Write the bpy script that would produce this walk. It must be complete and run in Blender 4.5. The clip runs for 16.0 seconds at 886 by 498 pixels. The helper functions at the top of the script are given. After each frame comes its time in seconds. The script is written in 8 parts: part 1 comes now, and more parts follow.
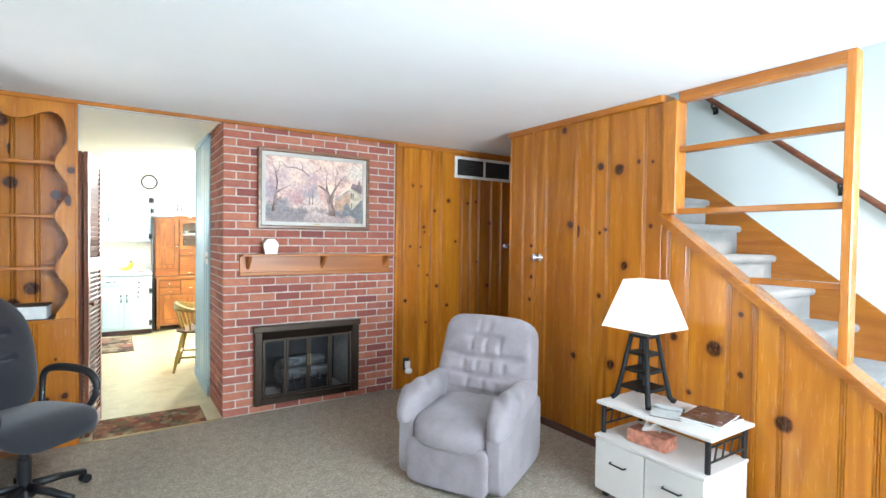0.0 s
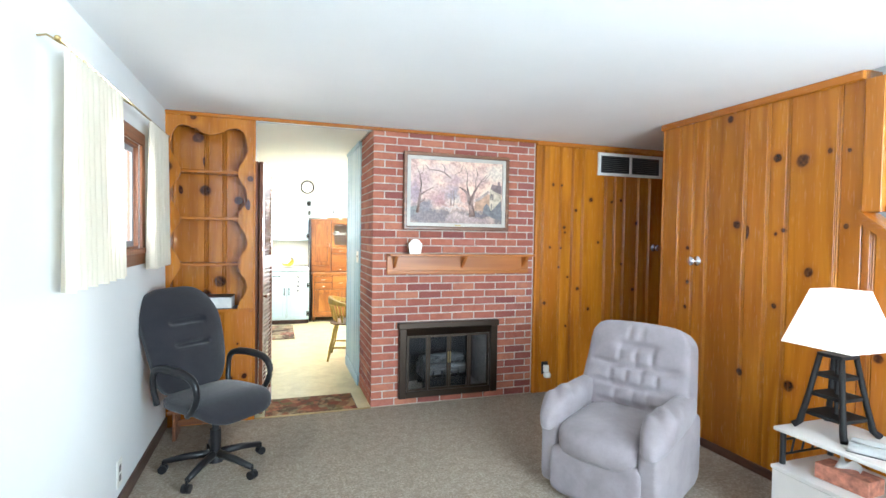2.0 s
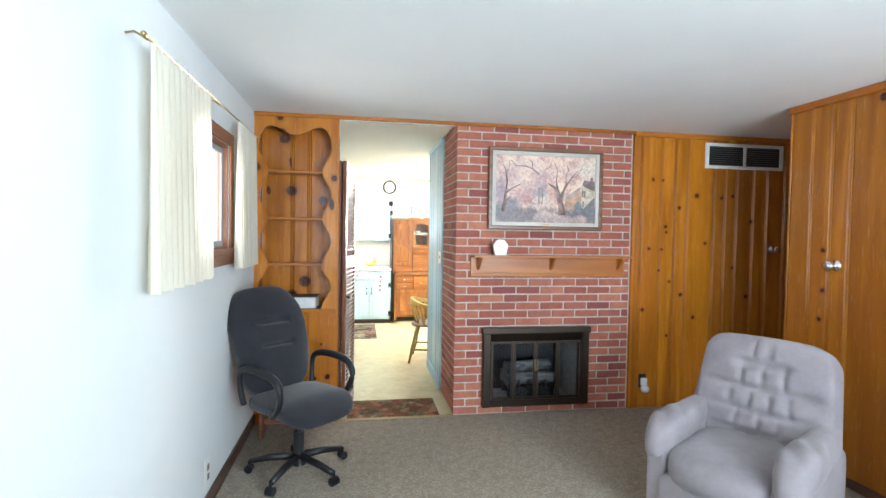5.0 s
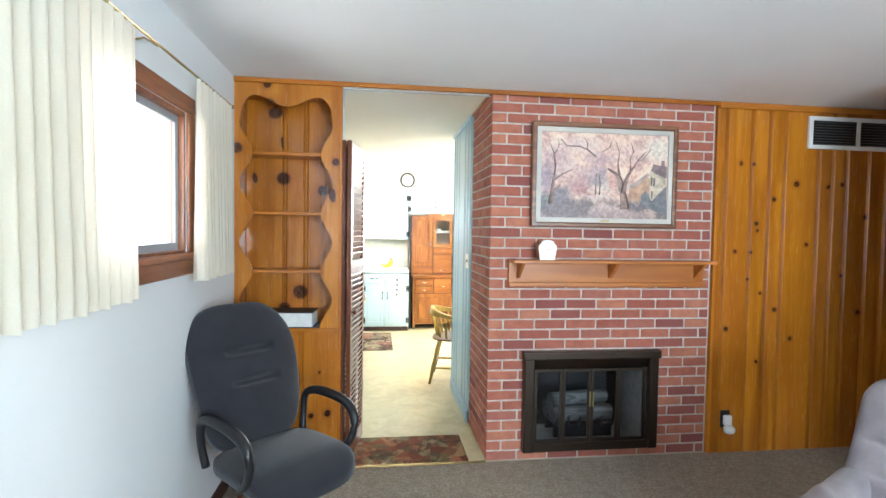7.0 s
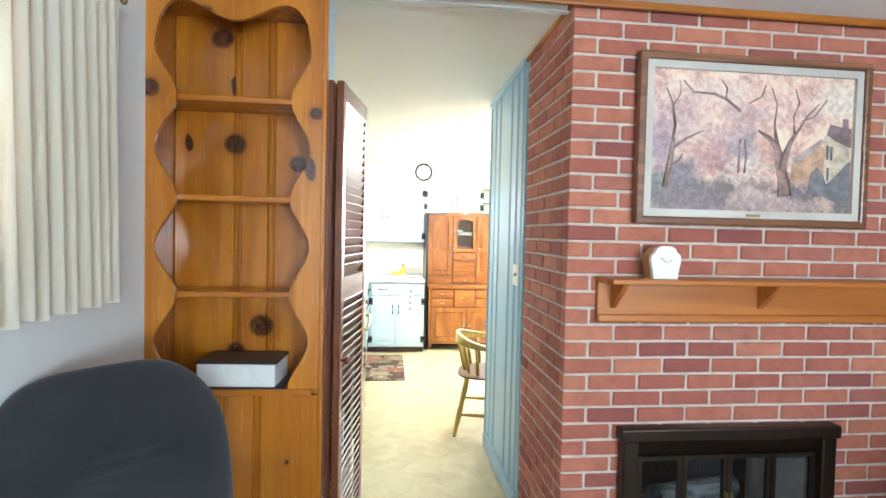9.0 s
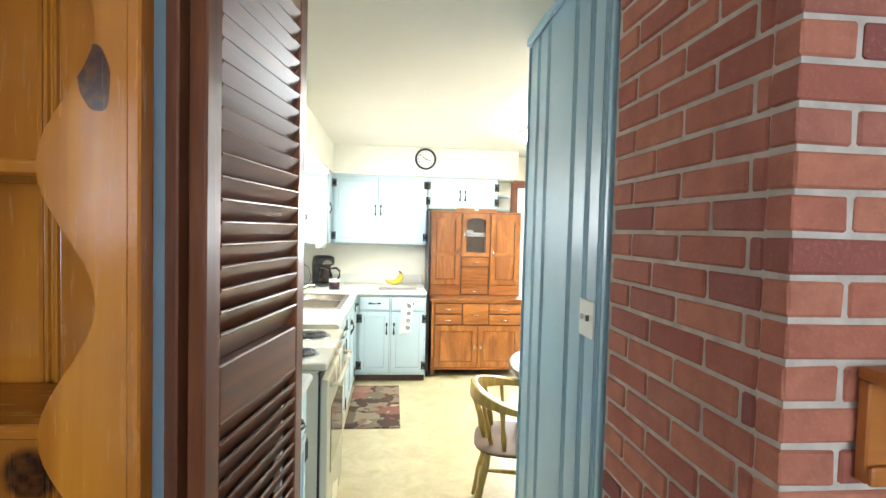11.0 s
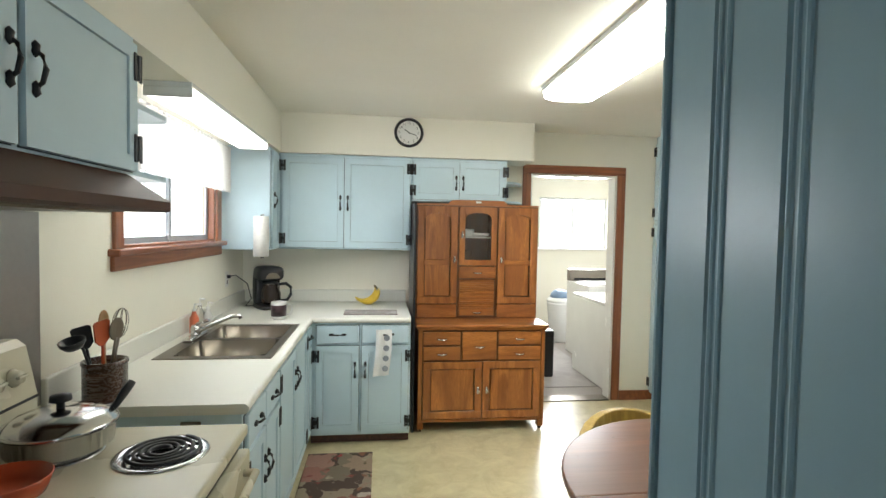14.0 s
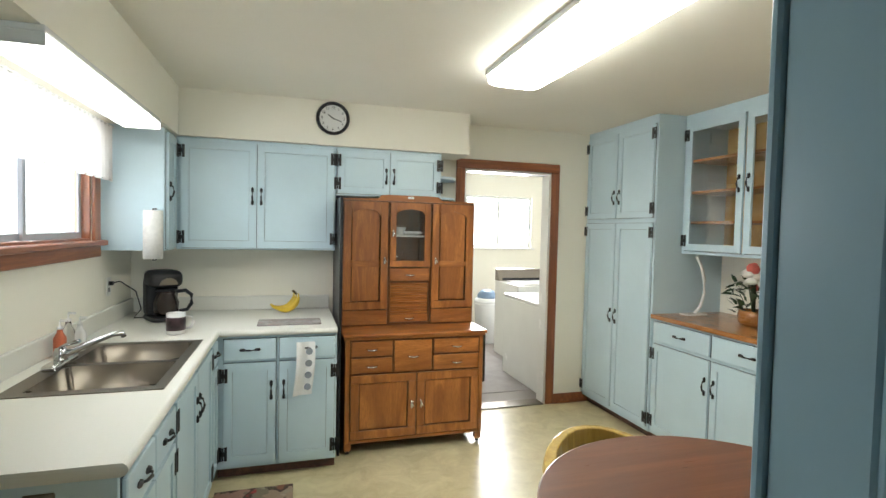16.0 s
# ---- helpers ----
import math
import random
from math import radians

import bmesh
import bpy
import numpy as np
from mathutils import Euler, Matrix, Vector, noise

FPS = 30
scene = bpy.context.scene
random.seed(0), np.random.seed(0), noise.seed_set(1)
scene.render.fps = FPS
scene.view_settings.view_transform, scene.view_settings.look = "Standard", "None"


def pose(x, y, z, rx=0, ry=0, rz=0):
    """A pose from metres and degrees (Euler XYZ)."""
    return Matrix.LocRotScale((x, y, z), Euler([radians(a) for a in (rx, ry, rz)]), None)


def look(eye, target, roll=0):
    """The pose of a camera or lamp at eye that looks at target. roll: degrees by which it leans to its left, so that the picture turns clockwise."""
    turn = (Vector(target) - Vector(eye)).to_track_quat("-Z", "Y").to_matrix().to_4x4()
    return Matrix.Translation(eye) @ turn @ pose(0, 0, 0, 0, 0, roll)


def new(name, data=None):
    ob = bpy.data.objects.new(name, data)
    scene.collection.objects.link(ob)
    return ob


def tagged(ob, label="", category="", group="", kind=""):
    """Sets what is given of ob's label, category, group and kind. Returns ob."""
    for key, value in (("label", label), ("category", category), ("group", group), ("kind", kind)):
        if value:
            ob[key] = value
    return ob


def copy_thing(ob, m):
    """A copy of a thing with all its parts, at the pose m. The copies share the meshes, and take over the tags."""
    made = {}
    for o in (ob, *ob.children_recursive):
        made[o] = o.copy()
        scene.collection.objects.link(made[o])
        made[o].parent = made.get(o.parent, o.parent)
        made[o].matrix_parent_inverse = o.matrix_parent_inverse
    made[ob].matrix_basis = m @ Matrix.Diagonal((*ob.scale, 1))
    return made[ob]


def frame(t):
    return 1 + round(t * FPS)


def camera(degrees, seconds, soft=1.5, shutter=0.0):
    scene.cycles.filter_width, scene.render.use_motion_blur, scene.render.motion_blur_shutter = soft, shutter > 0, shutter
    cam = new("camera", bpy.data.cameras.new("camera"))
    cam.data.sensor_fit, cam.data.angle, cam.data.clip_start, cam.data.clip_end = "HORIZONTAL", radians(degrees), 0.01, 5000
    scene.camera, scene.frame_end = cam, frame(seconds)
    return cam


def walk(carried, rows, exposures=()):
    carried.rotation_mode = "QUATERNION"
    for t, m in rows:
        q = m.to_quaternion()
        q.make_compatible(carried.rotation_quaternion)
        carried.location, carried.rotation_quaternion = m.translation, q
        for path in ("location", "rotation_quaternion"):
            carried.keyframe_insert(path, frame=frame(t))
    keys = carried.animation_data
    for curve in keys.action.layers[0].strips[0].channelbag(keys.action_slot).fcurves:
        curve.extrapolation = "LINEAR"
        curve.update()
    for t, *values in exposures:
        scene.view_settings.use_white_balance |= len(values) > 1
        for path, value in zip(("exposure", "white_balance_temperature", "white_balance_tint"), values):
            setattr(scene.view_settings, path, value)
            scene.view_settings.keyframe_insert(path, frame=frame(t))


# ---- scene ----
cam = camera(82.9, 16.0)
PATH = [
    (0, (0.296, 0.32, 1.502), (1.39, 1.993, 1.455), 0.8),
    (0.5, (0.285, 0.34, 1.503), (1.254, 2.089, 1.454), 0.8),
    (1, (0.263, 0.362, 1.513), (1.11, 2.172, 1.46), 0.8),
    (1.5, (0.248, 0.374, 1.51), (0.981, 2.234, 1.456), 0.8),
    (2, (0.238, 0.392, 1.512), (0.869, 2.289, 1.455), 0.9),
    (2.5, (0.235, 0.404, 1.509), (0.774, 2.329, 1.454), 0.9),
    (3, (0.223, 0.419, 1.51), (0.686, 2.364, 1.453), 0.9),
    (3.5, (0.216, 0.432, 1.511), (0.624, 2.39, 1.453), 0.9),
    (4, (0.213, 0.451, 1.51), (0.587, 2.415, 1.452), 0.9),
    (6.5, (0.309, 1.213, 1.519), (0.581, 3.193, 1.447), 0.9),
    (7, (0.311, 1.488, 1.519), (0.564, 3.47, 1.445), 0.9),
    (7.5, (0.321, 1.775, 1.52), (0.559, 3.759, 1.445), 0.9),
    (8, (0.331, 2.091, 1.522), (0.556, 4.077, 1.449), 1.0),
    (8.5, (0.321, 2.426, 1.508), (0.537, 4.413, 1.443), 1.1),
    (9, (0.324, 2.745, 1.498), (0.533, 4.733, 1.435), 1.3),
    (9.2, (0.329, 2.859, 1.492), (0.538, 4.847, 1.428), 1.5),
    (11.3, (0.443, 4.144, 1.542), (0.639, 6.133, 1.465), 1.4),
    (11.5, (0.461, 4.262, 1.533), (0.65, 6.252, 1.457), 1.0),
    (12, (0.465, 4.533, 1.528), (0.656, 6.522, 1.455), 1.2),
    (12.5, (0.485, 4.773, 1.528), (0.681, 6.762, 1.455), 0.9),
    (13, (0.509, 4.995, 1.535), (0.716, 6.983, 1.462), 0.9),
    (13.5, (0.512, 5.217, 1.554), (0.741, 7.202, 1.472), 1.1),
    (14, (0.531, 5.411, 1.541), (0.78, 7.394, 1.463), 1.1),
    (14.5, (0.541, 5.558, 1.53), (0.85, 7.532, 1.453), 1.2),
    (15, (0.549, 5.646, 1.533), (0.946, 7.605, 1.459), 1.2),
    (15.5, (0.521, 5.721, 1.531), (1.015, 7.658, 1.459), 1.3),
    (16, (0.481, 5.777, 1.532), (1.056, 7.691, 1.457), 1.3),
]
EXPOSURES = [(0, 0.33), (2, 0.36), (4, 0.1), (9, 0.18), (11.3, -0.5), (12.5, -1.27), (13.5, -1.7), (16, -1.87)]
walk(cam, [(t, look(eye, target, roll)) for t, eye, target, roll in PATH], EXPOSURES)


# ---- world and light ----
world = bpy.data.worlds.new("daylight")
scene.world = world
world.use_nodes = True
sky = world.node_tree.nodes.new("ShaderNodeTexSky")
sky.sky_type, sky.sun_disc = "NISHITA", False
sky.sun_elevation, sky.sun_rotation = radians(42), radians(200)
world.node_tree.links.new(sky.outputs[0], world.node_tree.nodes["Background"].inputs[0])
world.node_tree.nodes["Background"].inputs[1].default_value = 0.12
sun_lamp = bpy.data.lights.new("sun", "SUN")
sun_lamp.energy, sun_lamp.angle, sun_lamp.color = 3.4, radians(0.5), (1.0, 0.95, 0.88)
sun = new("sun", sun_lamp)
sun.matrix_basis = look((0, -20, 18), (0, 0, 0))


def window_light(name, at, aim, width, height, watts, color=(0.93, 0.97, 1.0)):
    lamp = bpy.data.lights.new(name, "AREA")
    lamp.shape, lamp.size, lamp.size_y, lamp.energy, lamp.color = "RECTANGLE", width, height, watts, color
    ob = new(name, lamp)
    ob.matrix_basis = look(at, aim)
    return ob


# sky light in the openings, the first tilted up for the ceiling; fills last
window_light("picture_window_light", (2.1, -1.72, 1.55), (1.5, 3.2, 6.4), 2.3, 1.5, 430, (0.68, 0.86, 1.0))
window_light("side_window_light", (-0.80, 3.44, 1.74), (3, 3.44, 1.5), 0.9, 0.66, 5)
window_light("sink_window_light", (-0.86, 8.4, 1.75), (3, 8.4, 1.5), 1.3, 0.72, 205)
window_light("laundry_window_light", (3.46, 13.05, 1.68), (3.2, 9, 1.2), 1.08, 0.76, 650)
# unseen fill lamp added high in the stairwell
window_light("stair_window_light", (3.68, -0.55, 3.7), (3.68, 2.5, 2.6), 0.6, 0.9, 2)
# unseen fill lamp added behind an opening in the dining wall
window_light("dining_window_light", (3.85, 6.95, 1.5), (0, 6.95, 1.0), 0.9, 1.0, 5)

# ---- small builders ----
CEIL = 2.42


def part(name, bm, material, parent=None, label=""):
    """One mesh object from a bmesh; below a thing or part when parent is given."""
    me = bpy.data.meshes.new(name)
    bm.normal_update()
    bm.to_mesh(me)
    bm.free()
    ob = new(name, me)
    me.materials.append(material)
    if parent is not None:
        ob.parent = parent
    if label:
        tagged(ob, label)
    return ob


def struct(name, bm, material, label="", category=""):
    return tagged(part(name, bm, material), label or name.replace("_", " "), category or name.split("_")[0], kind="structure")


def thing(name, label, category, at=(0, 0, 0), turn=0.0, group=""):
    ob = new(name)
    ob.empty_display_size = 0.1
    ob.matrix_basis = pose(at[0], at[1], at[2], 0, 0, turn)
    return tagged(ob, label, category, group)


def box(bm, x0, x1, y0, y1, z0, z1, bevel=0.0, seg=1):
    m = Matrix.LocRotScale(((x0 + x1) / 2, (y0 + y1) / 2, (z0 + z1) / 2), None, (abs(x1 - x0), abs(y1 - y0), abs(z1 - z0)))
    made = bmesh.ops.create_cube(bm, size=1, matrix=m)["verts"]
    if bevel:
        edges = {e for v in made for e in v.link_edges}
        bmesh.ops.bevel(bm, geom=list(edges), offset=bevel, segments=seg, affect="EDGES", profile=0.5)
    return bm


def B(*a, **k):
    return box(bmesh.new(), *a, **k)


def cyl(bm, p0, p1, r0, r1=None, n=16, caps=True):
    """A round bar from p0 to p1."""
    p0, p1 = Vector(p0), Vector(p1)
    r1 = r0 if r1 is None else r1
    d = p1 - p0
    m = Matrix.Translation((p0 + p1) / 2) @ d.to_track_quat("Z", "Y").to_matrix().to_4x4()
    bmesh.ops.create_cone(bm, cap_ends=caps, segments=n, radius1=r0, radius2=r1, depth=d.length, matrix=m)
    return bm


def lathe(bm, profile, n=24, at=(0, 0, 0), caps=True):
    """A turned body from (radius, height) pairs."""
    rings = []
    for r, z in profile:
        rings.append([bm.verts.new((at[0] + r * math.cos(2 * math.pi * k / n), at[1] + r * math.sin(2 * math.pi * k / n), at[2] + z)) for k in range(n)])
    for a, b in zip(rings, rings[1:]):
        for k in range(n):
            f = bm.faces.new((a[k], a[(k + 1) % n], b[(k + 1) % n], b[k]))
            f.smooth = True
    if caps and profile[0][0] > 1e-4:
        bm.faces.new(rings[0][::-1])
    if caps and profile[-1][0] > 1e-4:
        bm.faces.new(rings[-1])
    return bm


def tube(bm, pts, r, n=8, closed=False):
    """A round tube through points; r may be a list of radii."""
    pts = [Vector(p) for p in pts]
    rings = []
    up = Vector((0.0123, 0.031, 1.0)).normalized()
    for i, p in enumerate(pts):
        a, b = pts[i - 1] if (i or closed) else p, pts[(i + 1) % len(pts)] if (i < len(pts) - 1 or closed) else p
        d = (b - a).normalized()
        side = d.cross(up)
        if side.length < 0.05:
            side = d.cross(Vector((1, 0.02, 0)))
        side.normalize()
        top = side.cross(d)
        rr = r[i] if isinstance(r, (list, tuple)) else r
        rings.append([bm.verts.new(p + rr * (math.cos(2 * math.pi * k / n) * side + math.sin(2 * math.pi * k / n) * top)) for k in range(n)])
    pairs = list(zip(rings, rings[1:])) + ([(rings[-1], rings[0])] if closed else [])
    for a, b in pairs:
        for k in range(n):
            bm.faces.new((a[k], a[(k + 1) % n], b[(k + 1) % n], b[k])).smooth = True
    if not closed:
        bm.faces.new(rings[0][::-1])
        bm.faces.new(rings[-1])
    return bm


def prism(bm, outline, axis, a, b, smooth=False):
    """Extrudes a closed 2D outline along an axis from a to b. Axis x: (y, z); y: (x, z); z: (x, y)."""
    def put(u, v, w):
        return {"x": (w, u, v), "y": (u, w, v), "z": (u, v, w)}[axis]
    lo = [bm.verts.new(put(u, v, a)) for u, v in outline]
    hi = [bm.verts.new(put(u, v, b)) for u, v in outline]
    n = len(outline)
    bm.faces.new(lo[::-1])
    bm.faces.new(hi)
    for i in range(n):
        bm.faces.new((lo[i], lo[(i + 1) % n], hi[(i + 1) % n], hi[i])).smooth = smooth
    bmesh.ops.recalc_face_normals(bm, faces=bm.faces[:])
    return bm


def sheet(bm, fn, nu, nv, smooth=True):
    """A grid of fn(u, v), u and v from 0 to 1."""
    g = [[bm.verts.new(fn(i / nu, j / nv)) for j in range(nv + 1)] for i in range(nu + 1)]
    for i in range(nu):
        for j in range(nv):
            bm.faces.new((g[i][j], g[i + 1][j], g[i + 1][j + 1], g[i][j + 1])).smooth = smooth
    return bm


def soften(ob, width=0.004, seg=2):
    m = ob.modifiers.new("edge", "BEVEL")
    m.width, m.segments, m.limit_method, m.angle_limit = width, seg, "ANGLE", radians(40)
    return ob


# ---- materials ----
class Nodes:
    def __init__(self, name):
        self.mat = bpy.data.materials.new(name)
        self.mat.use_nodes = True
        self.t = self.mat.node_tree
        self.bsdf = self.t.nodes["Principled BSDF"]

    def n(self, kind, **kw):
        node = self.t.nodes.new("ShaderNode" + kind)
        for k, v in kw.items():
            if k.startswith("_"):
                self.put(node.inputs[int(k[1:])], v)
            elif k in ("operation", "blend_type", "data_type", "noise_dimensions", "feature", "voronoi_dimensions", "wave_type", "bands_direction", "clamp", "interpolation_type", "gradient_type", "use_clamp"):
                if k == "operation":
                    node.operation = v
                elif k == "blend_type":
                    node.blend_type = v
                elif k == "data_type":
                    node.data_type = v
                elif k == "feature":
                    node.feature = v
                elif k == "wave_type":
                    node.wave_type = v
                elif k == "bands_direction":
                    node.bands_direction = v
                elif k == "use_clamp":
                    node.use_clamp = v
            else:
                self.put(node.inputs[k.replace("__", " ")], v)
        return node

    def put(self, socket, v):
        if isinstance(v, bpy.types.NodeSocket):
            self.t.links.new(v, socket)
        elif isinstance(v, bpy.types.Node):
            self.t.links.new(v.outputs[0], socket)
        else:
            socket.default_value = (*v, 1.0) if isinstance(v, tuple) and len(v) == 3 and socket.type == "RGBA" else v

    def ramp(self, fac, stops):
        r = self.t.nodes.new("ShaderNodeValToRGB")
        self.put(r.inputs[0], fac)
        els = r.color_ramp.elements
        while len(els) < len(stops):
            els.new(0.5)
        for e, (p, c) in zip(els, stops):
            e.position, e.color = p, (*c, 1.0) if isinstance(c, tuple) else (c, c, c, 1.0)
        return r.outputs[0]

    def coord(self, scale=(1, 1, 1), turn=(0, 0, 0), shift=True):
        """Object coordinates, scaled; with shift each object reads another stretch."""
        out = self.n("TexCoord").outputs["Object"]
        if shift:
            rnd = self.n("ObjectInfo").outputs["Random"]
            off = self.n("VectorMath", operation="MULTIPLY", _0=rnd, _1=(17.3, 9.1, 31.7))
            out = self.n("VectorMath", operation="ADD", _0=out, _1=off.outputs[0]).outputs[0]
        m = self.n("Mapping", Vector=out, Scale=scale, Rotation=tuple(radians(a) for a in turn))
        return m.outputs[0]

    def noise(self, vec, scale, detail=4.0, rough=0.55, distort=0.0):
        return self.n("TexNoise", Vector=vec, Scale=scale, Detail=detail, Roughness=rough, Distortion=distort).outputs[0]

    def mix(self, fac, a, b, blend="MIX"):
        m = self.n("Mix", data_type="RGBA", blend_type=blend)
        self.put(m.inputs[0], fac)
        self.put(m.inputs[6], a)
        self.put(m.inputs[7], b)
        return m.outputs[2]

    def math(self, op, a, b=0.0, clamp=False):
        m = self.n("Math", operation=op, _0=a, _1=b)
        m.use_clamp = clamp
        return m.outputs[0]

    def rnd(self):
        return self.n("ObjectInfo").outputs["Random"]

    def bump(self, height, strength=0.3, distance=0.01):
        b = self.n("Bump", Strength=strength, Distance=distance, Height=height)
        self.put(self.bsdf.inputs["Normal"], b.outputs[0])

    def done(self, color, rough=0.5, metal=0.0, coat=0.0, spec=0.5, **kw):
        self.put(self.bsdf.inputs["Base Color"], color)
        self.put(self.bsdf.inputs["Roughness"], rough)
        self.put(self.bsdf.inputs["Metallic"], metal)
        self.put(self.bsdf.inputs["Coat Weight"], coat)
        self.put(self.bsdf.inputs["Coat Roughness"], kw.get("coat_rough", 0.1))
        self.put(self.bsdf.inputs["Specular IOR Level"], spec)
        if "trans" in kw:
            self.put(self.bsdf.inputs["Transmission Weight"], kw["trans"])
        if "sub" in kw:
            self.put(self.bsdf.inputs["Subsurface Weight"], kw["sub"])
        return self.mat


def paint(name, color, rough=0.5, vary=0.06, scale=3.0, bump=0.08, grain=60.0, spec=0.4, dirt=None):
    """Painted or moulded surface with soft stains and a fine relief."""
    k = Nodes(name)
    c = k.coord()
    big = k.noise(c, scale, 5)
    small = k.noise(c, grain, 3)
    dark = tuple(v * (1 - 2.2 * vary) for v in color) if dirt is None else dirt
    lite = tuple(min(1.0, v * (1 + vary)) for v in color)
    col = k.mix(k.ramp(big, [(0.3, 0.0), (0.7, 1.0)]), dark, lite)
    col = k.mix(k.math("MULTIPLY", small, 0.12), col, tuple(v * 0.8 for v in color))
    k.bump(small, bump, 0.003)
    return k.done(col, k.math("ADD", k.math("MULTIPLY", big, 0.15), rough - 0.07), spec=spec)


def knot_mask(k, spots, plane):
    """Darkness of named knots: (u, v, radius) on a wall; plane 'y' uses (x, z), plane 'x' uses (y, z)."""
    co = k.n("TexCoord").outputs["Object"]
    wob = k.n("TexNoise", Vector=co, Scale=14.0, Detail=3.0)
    off = k.n("VectorMath", operation="MULTIPLY_ADD", _0=wob.outputs["Color"], _1=(0.022, 0.022, 0.022), _2=co)
    off = k.n("VectorMath", operation="ADD", _0=off.outputs[0], _1=(-0.011, -0.011, -0.011)).outputs[0]
    flat = k.n("VectorMath", operation="MULTIPLY", _0=off, _1=(1, 0, 1) if plane == "y" else (0, 1, 1)).outputs[0]
    total, halo = 0.0, 0.0
    for u, v, r in spots:
        p = (u, 0, v) if plane == "y" else (0, u, v)
        d = k.n("VectorMath", operation="DISTANCE", _0=flat, _1=p).outputs["Value"]
        one = k.n("MapRange", _0=d, _1=r * 0.75, _2=r * 1.1, _3=1.0, _4=0.0).outputs[0]
        wide = k.n("MapRange", _0=d, _1=r * 0.9, _2=r * 2.2, _3=0.5, _4=0.0).outputs[0]
        total = k.math("MAXIMUM", one, total)
        halo = k.math("MAXIMUM", wide, halo)
    return total, halo


def pine(name, spots=(), plane="y", base=(0.47, 0.170, 0.013), dark=(0.31, 0.093, 0.006), rough=0.24, axis="z", small=1.0, coat=0.35):
    """Varnished knotty pine: long grain, growth bands, knots with dark hearts and amber rings."""
    k = Nodes(name)
    s = {"z": (1, 1, 0.07), "x": (0.07, 1, 1), "y": (1, 0.07, 1)}[axis]
    c = k.coord(s)
    band = k.noise(c, 9.0, 3, 0.5, 1.2)
    fine = k.noise(c, 120.0, 3, 0.6)
    col = k.ramp(band, [(0.25, dark), (0.45, tuple(0.6 * b + 0.4 * d for b, d in zip(base, dark))), (0.55, base), (0.8, tuple(min(1, b * 1.25) for b in base))])
    col = k.mix(k.math("MULTIPLY", k.ramp(fine, [(0.35, 1.0), (0.6, 0.0)]), 0.13), col, dark)
    tone = k.ramp(k.rnd(), [(0.0, (0.80, 0.74, 0.66)), (0.35, (1.0, 0.96, 0.9)), (0.7, (1.10, 1.08, 1.03)), (1.0, (0.88, 0.83, 0.76))])
    col = k.mix(1.0, col, tone, "MULTIPLY")
    # small scattered knots
    kc = k.coord({"z": (5.5, 5.5, 2.6), "x": (2.6, 5.5, 5.5), "y": (5.5, 2.6, 5.5)}[axis])
    wob = k.n("TexNoise", Vector=kc, Scale=3.0, Detail=2.0).outputs["Color"]
    kc2 = k.n("VectorMath", operation="MULTIPLY_ADD", _0=wob, _1=(0.16, 0.16, 0.16), _2=kc).outputs[0]
    v = k.n("TexVoronoi", Vector=kc2, Scale=1.0)
    pick = k.n("SeparateColor", _0=v.outputs["Color"]).outputs[0]
    size = k.math("MULTIPLY", k.math("GREATER_THAN", pick, 1 - 0.38 * small), 0.12)
    d = v.outputs["Distance"]
    core = k.math("GREATER_THAN", k.math("SUBTRACT", size, d), 0.0)
    halo = k.n("MapRange", _0=k.math("SUBTRACT", k.math("MULTIPLY", size, 2.0), d), _1=0.0, _2=0.2, _3=0.0, _4=0.45).outputs[0]
    if spots:
        a, b = knot_mask(k, spots, plane)
        core, halo = k.math("MAXIMUM", core, a), k.math("MAXIMUM", halo, b)
    col = k.mix(halo, col, (0.24, 0.065, 0.012))
    blush = k.noise(k.coord((1, 1, 0.35) if axis == "z" else (1, 1, 1)), 2.6, 3)
    col = k.mix(k.math("MULTIPLY", k.ramp(blush, [(0.42, 0.0), (0.68, 1.0)]), 0.4), col, (0.46, 0.135, 0.022))
    speck = k.noise(k.coord((1, 1, 1)), 55.0, 2)
    col = k.mix(k.math("MULTIPLY", core, k.ramp(speck, [(0.25, 0.7), (0.6, 1.0)])), col, (0.045, 0.013, 0.006))
    k.bump(k.math("ADD", fine, k.math("MULTIPLY", core, -1.0)), 0.12, 0.002)
    return k.done(col, k.math("ADD", k.math("MULTIPLY", fine, 0.18), rough - 0.08), coat=coat, coat_rough=0.12, spec=0.25 if coat == 0 else 0.5)


def wood(name, base, dark, axis="z", rough=0.35, band=12.0, coat=0.2, stretch=0.06, fine=0.45):
    k = Nodes(name)
    s = {"z": (1, 1, stretch), "x": (stretch, 1, 1), "y": (1, stretch, 1)}[axis]
    c = k.coord(s)
    g = k.noise(c, band, 4, 0.55, 2.0)
    f = k.noise(c, 150.0, 3, 0.6)
    col = k.ramp(g, [(0.28, dark), (0.5, tuple((a + b) / 2 for a, b in zip(base, dark))), (0.62, base), (0.85, tuple(min(1, v * 1.2) for v in base))])
    col = k.mix(k.math("MULTIPLY", k.ramp(f, [(0.38, 1.0), (0.55, 0.0)]), fine), col, dark)
    k.bump(f, 0.1, 0.002)
    return k.done(col, k.math("ADD", k.math("MULTIPLY", f, 0.2), rough - 0.08), coat=coat, coat_rough=0.2)


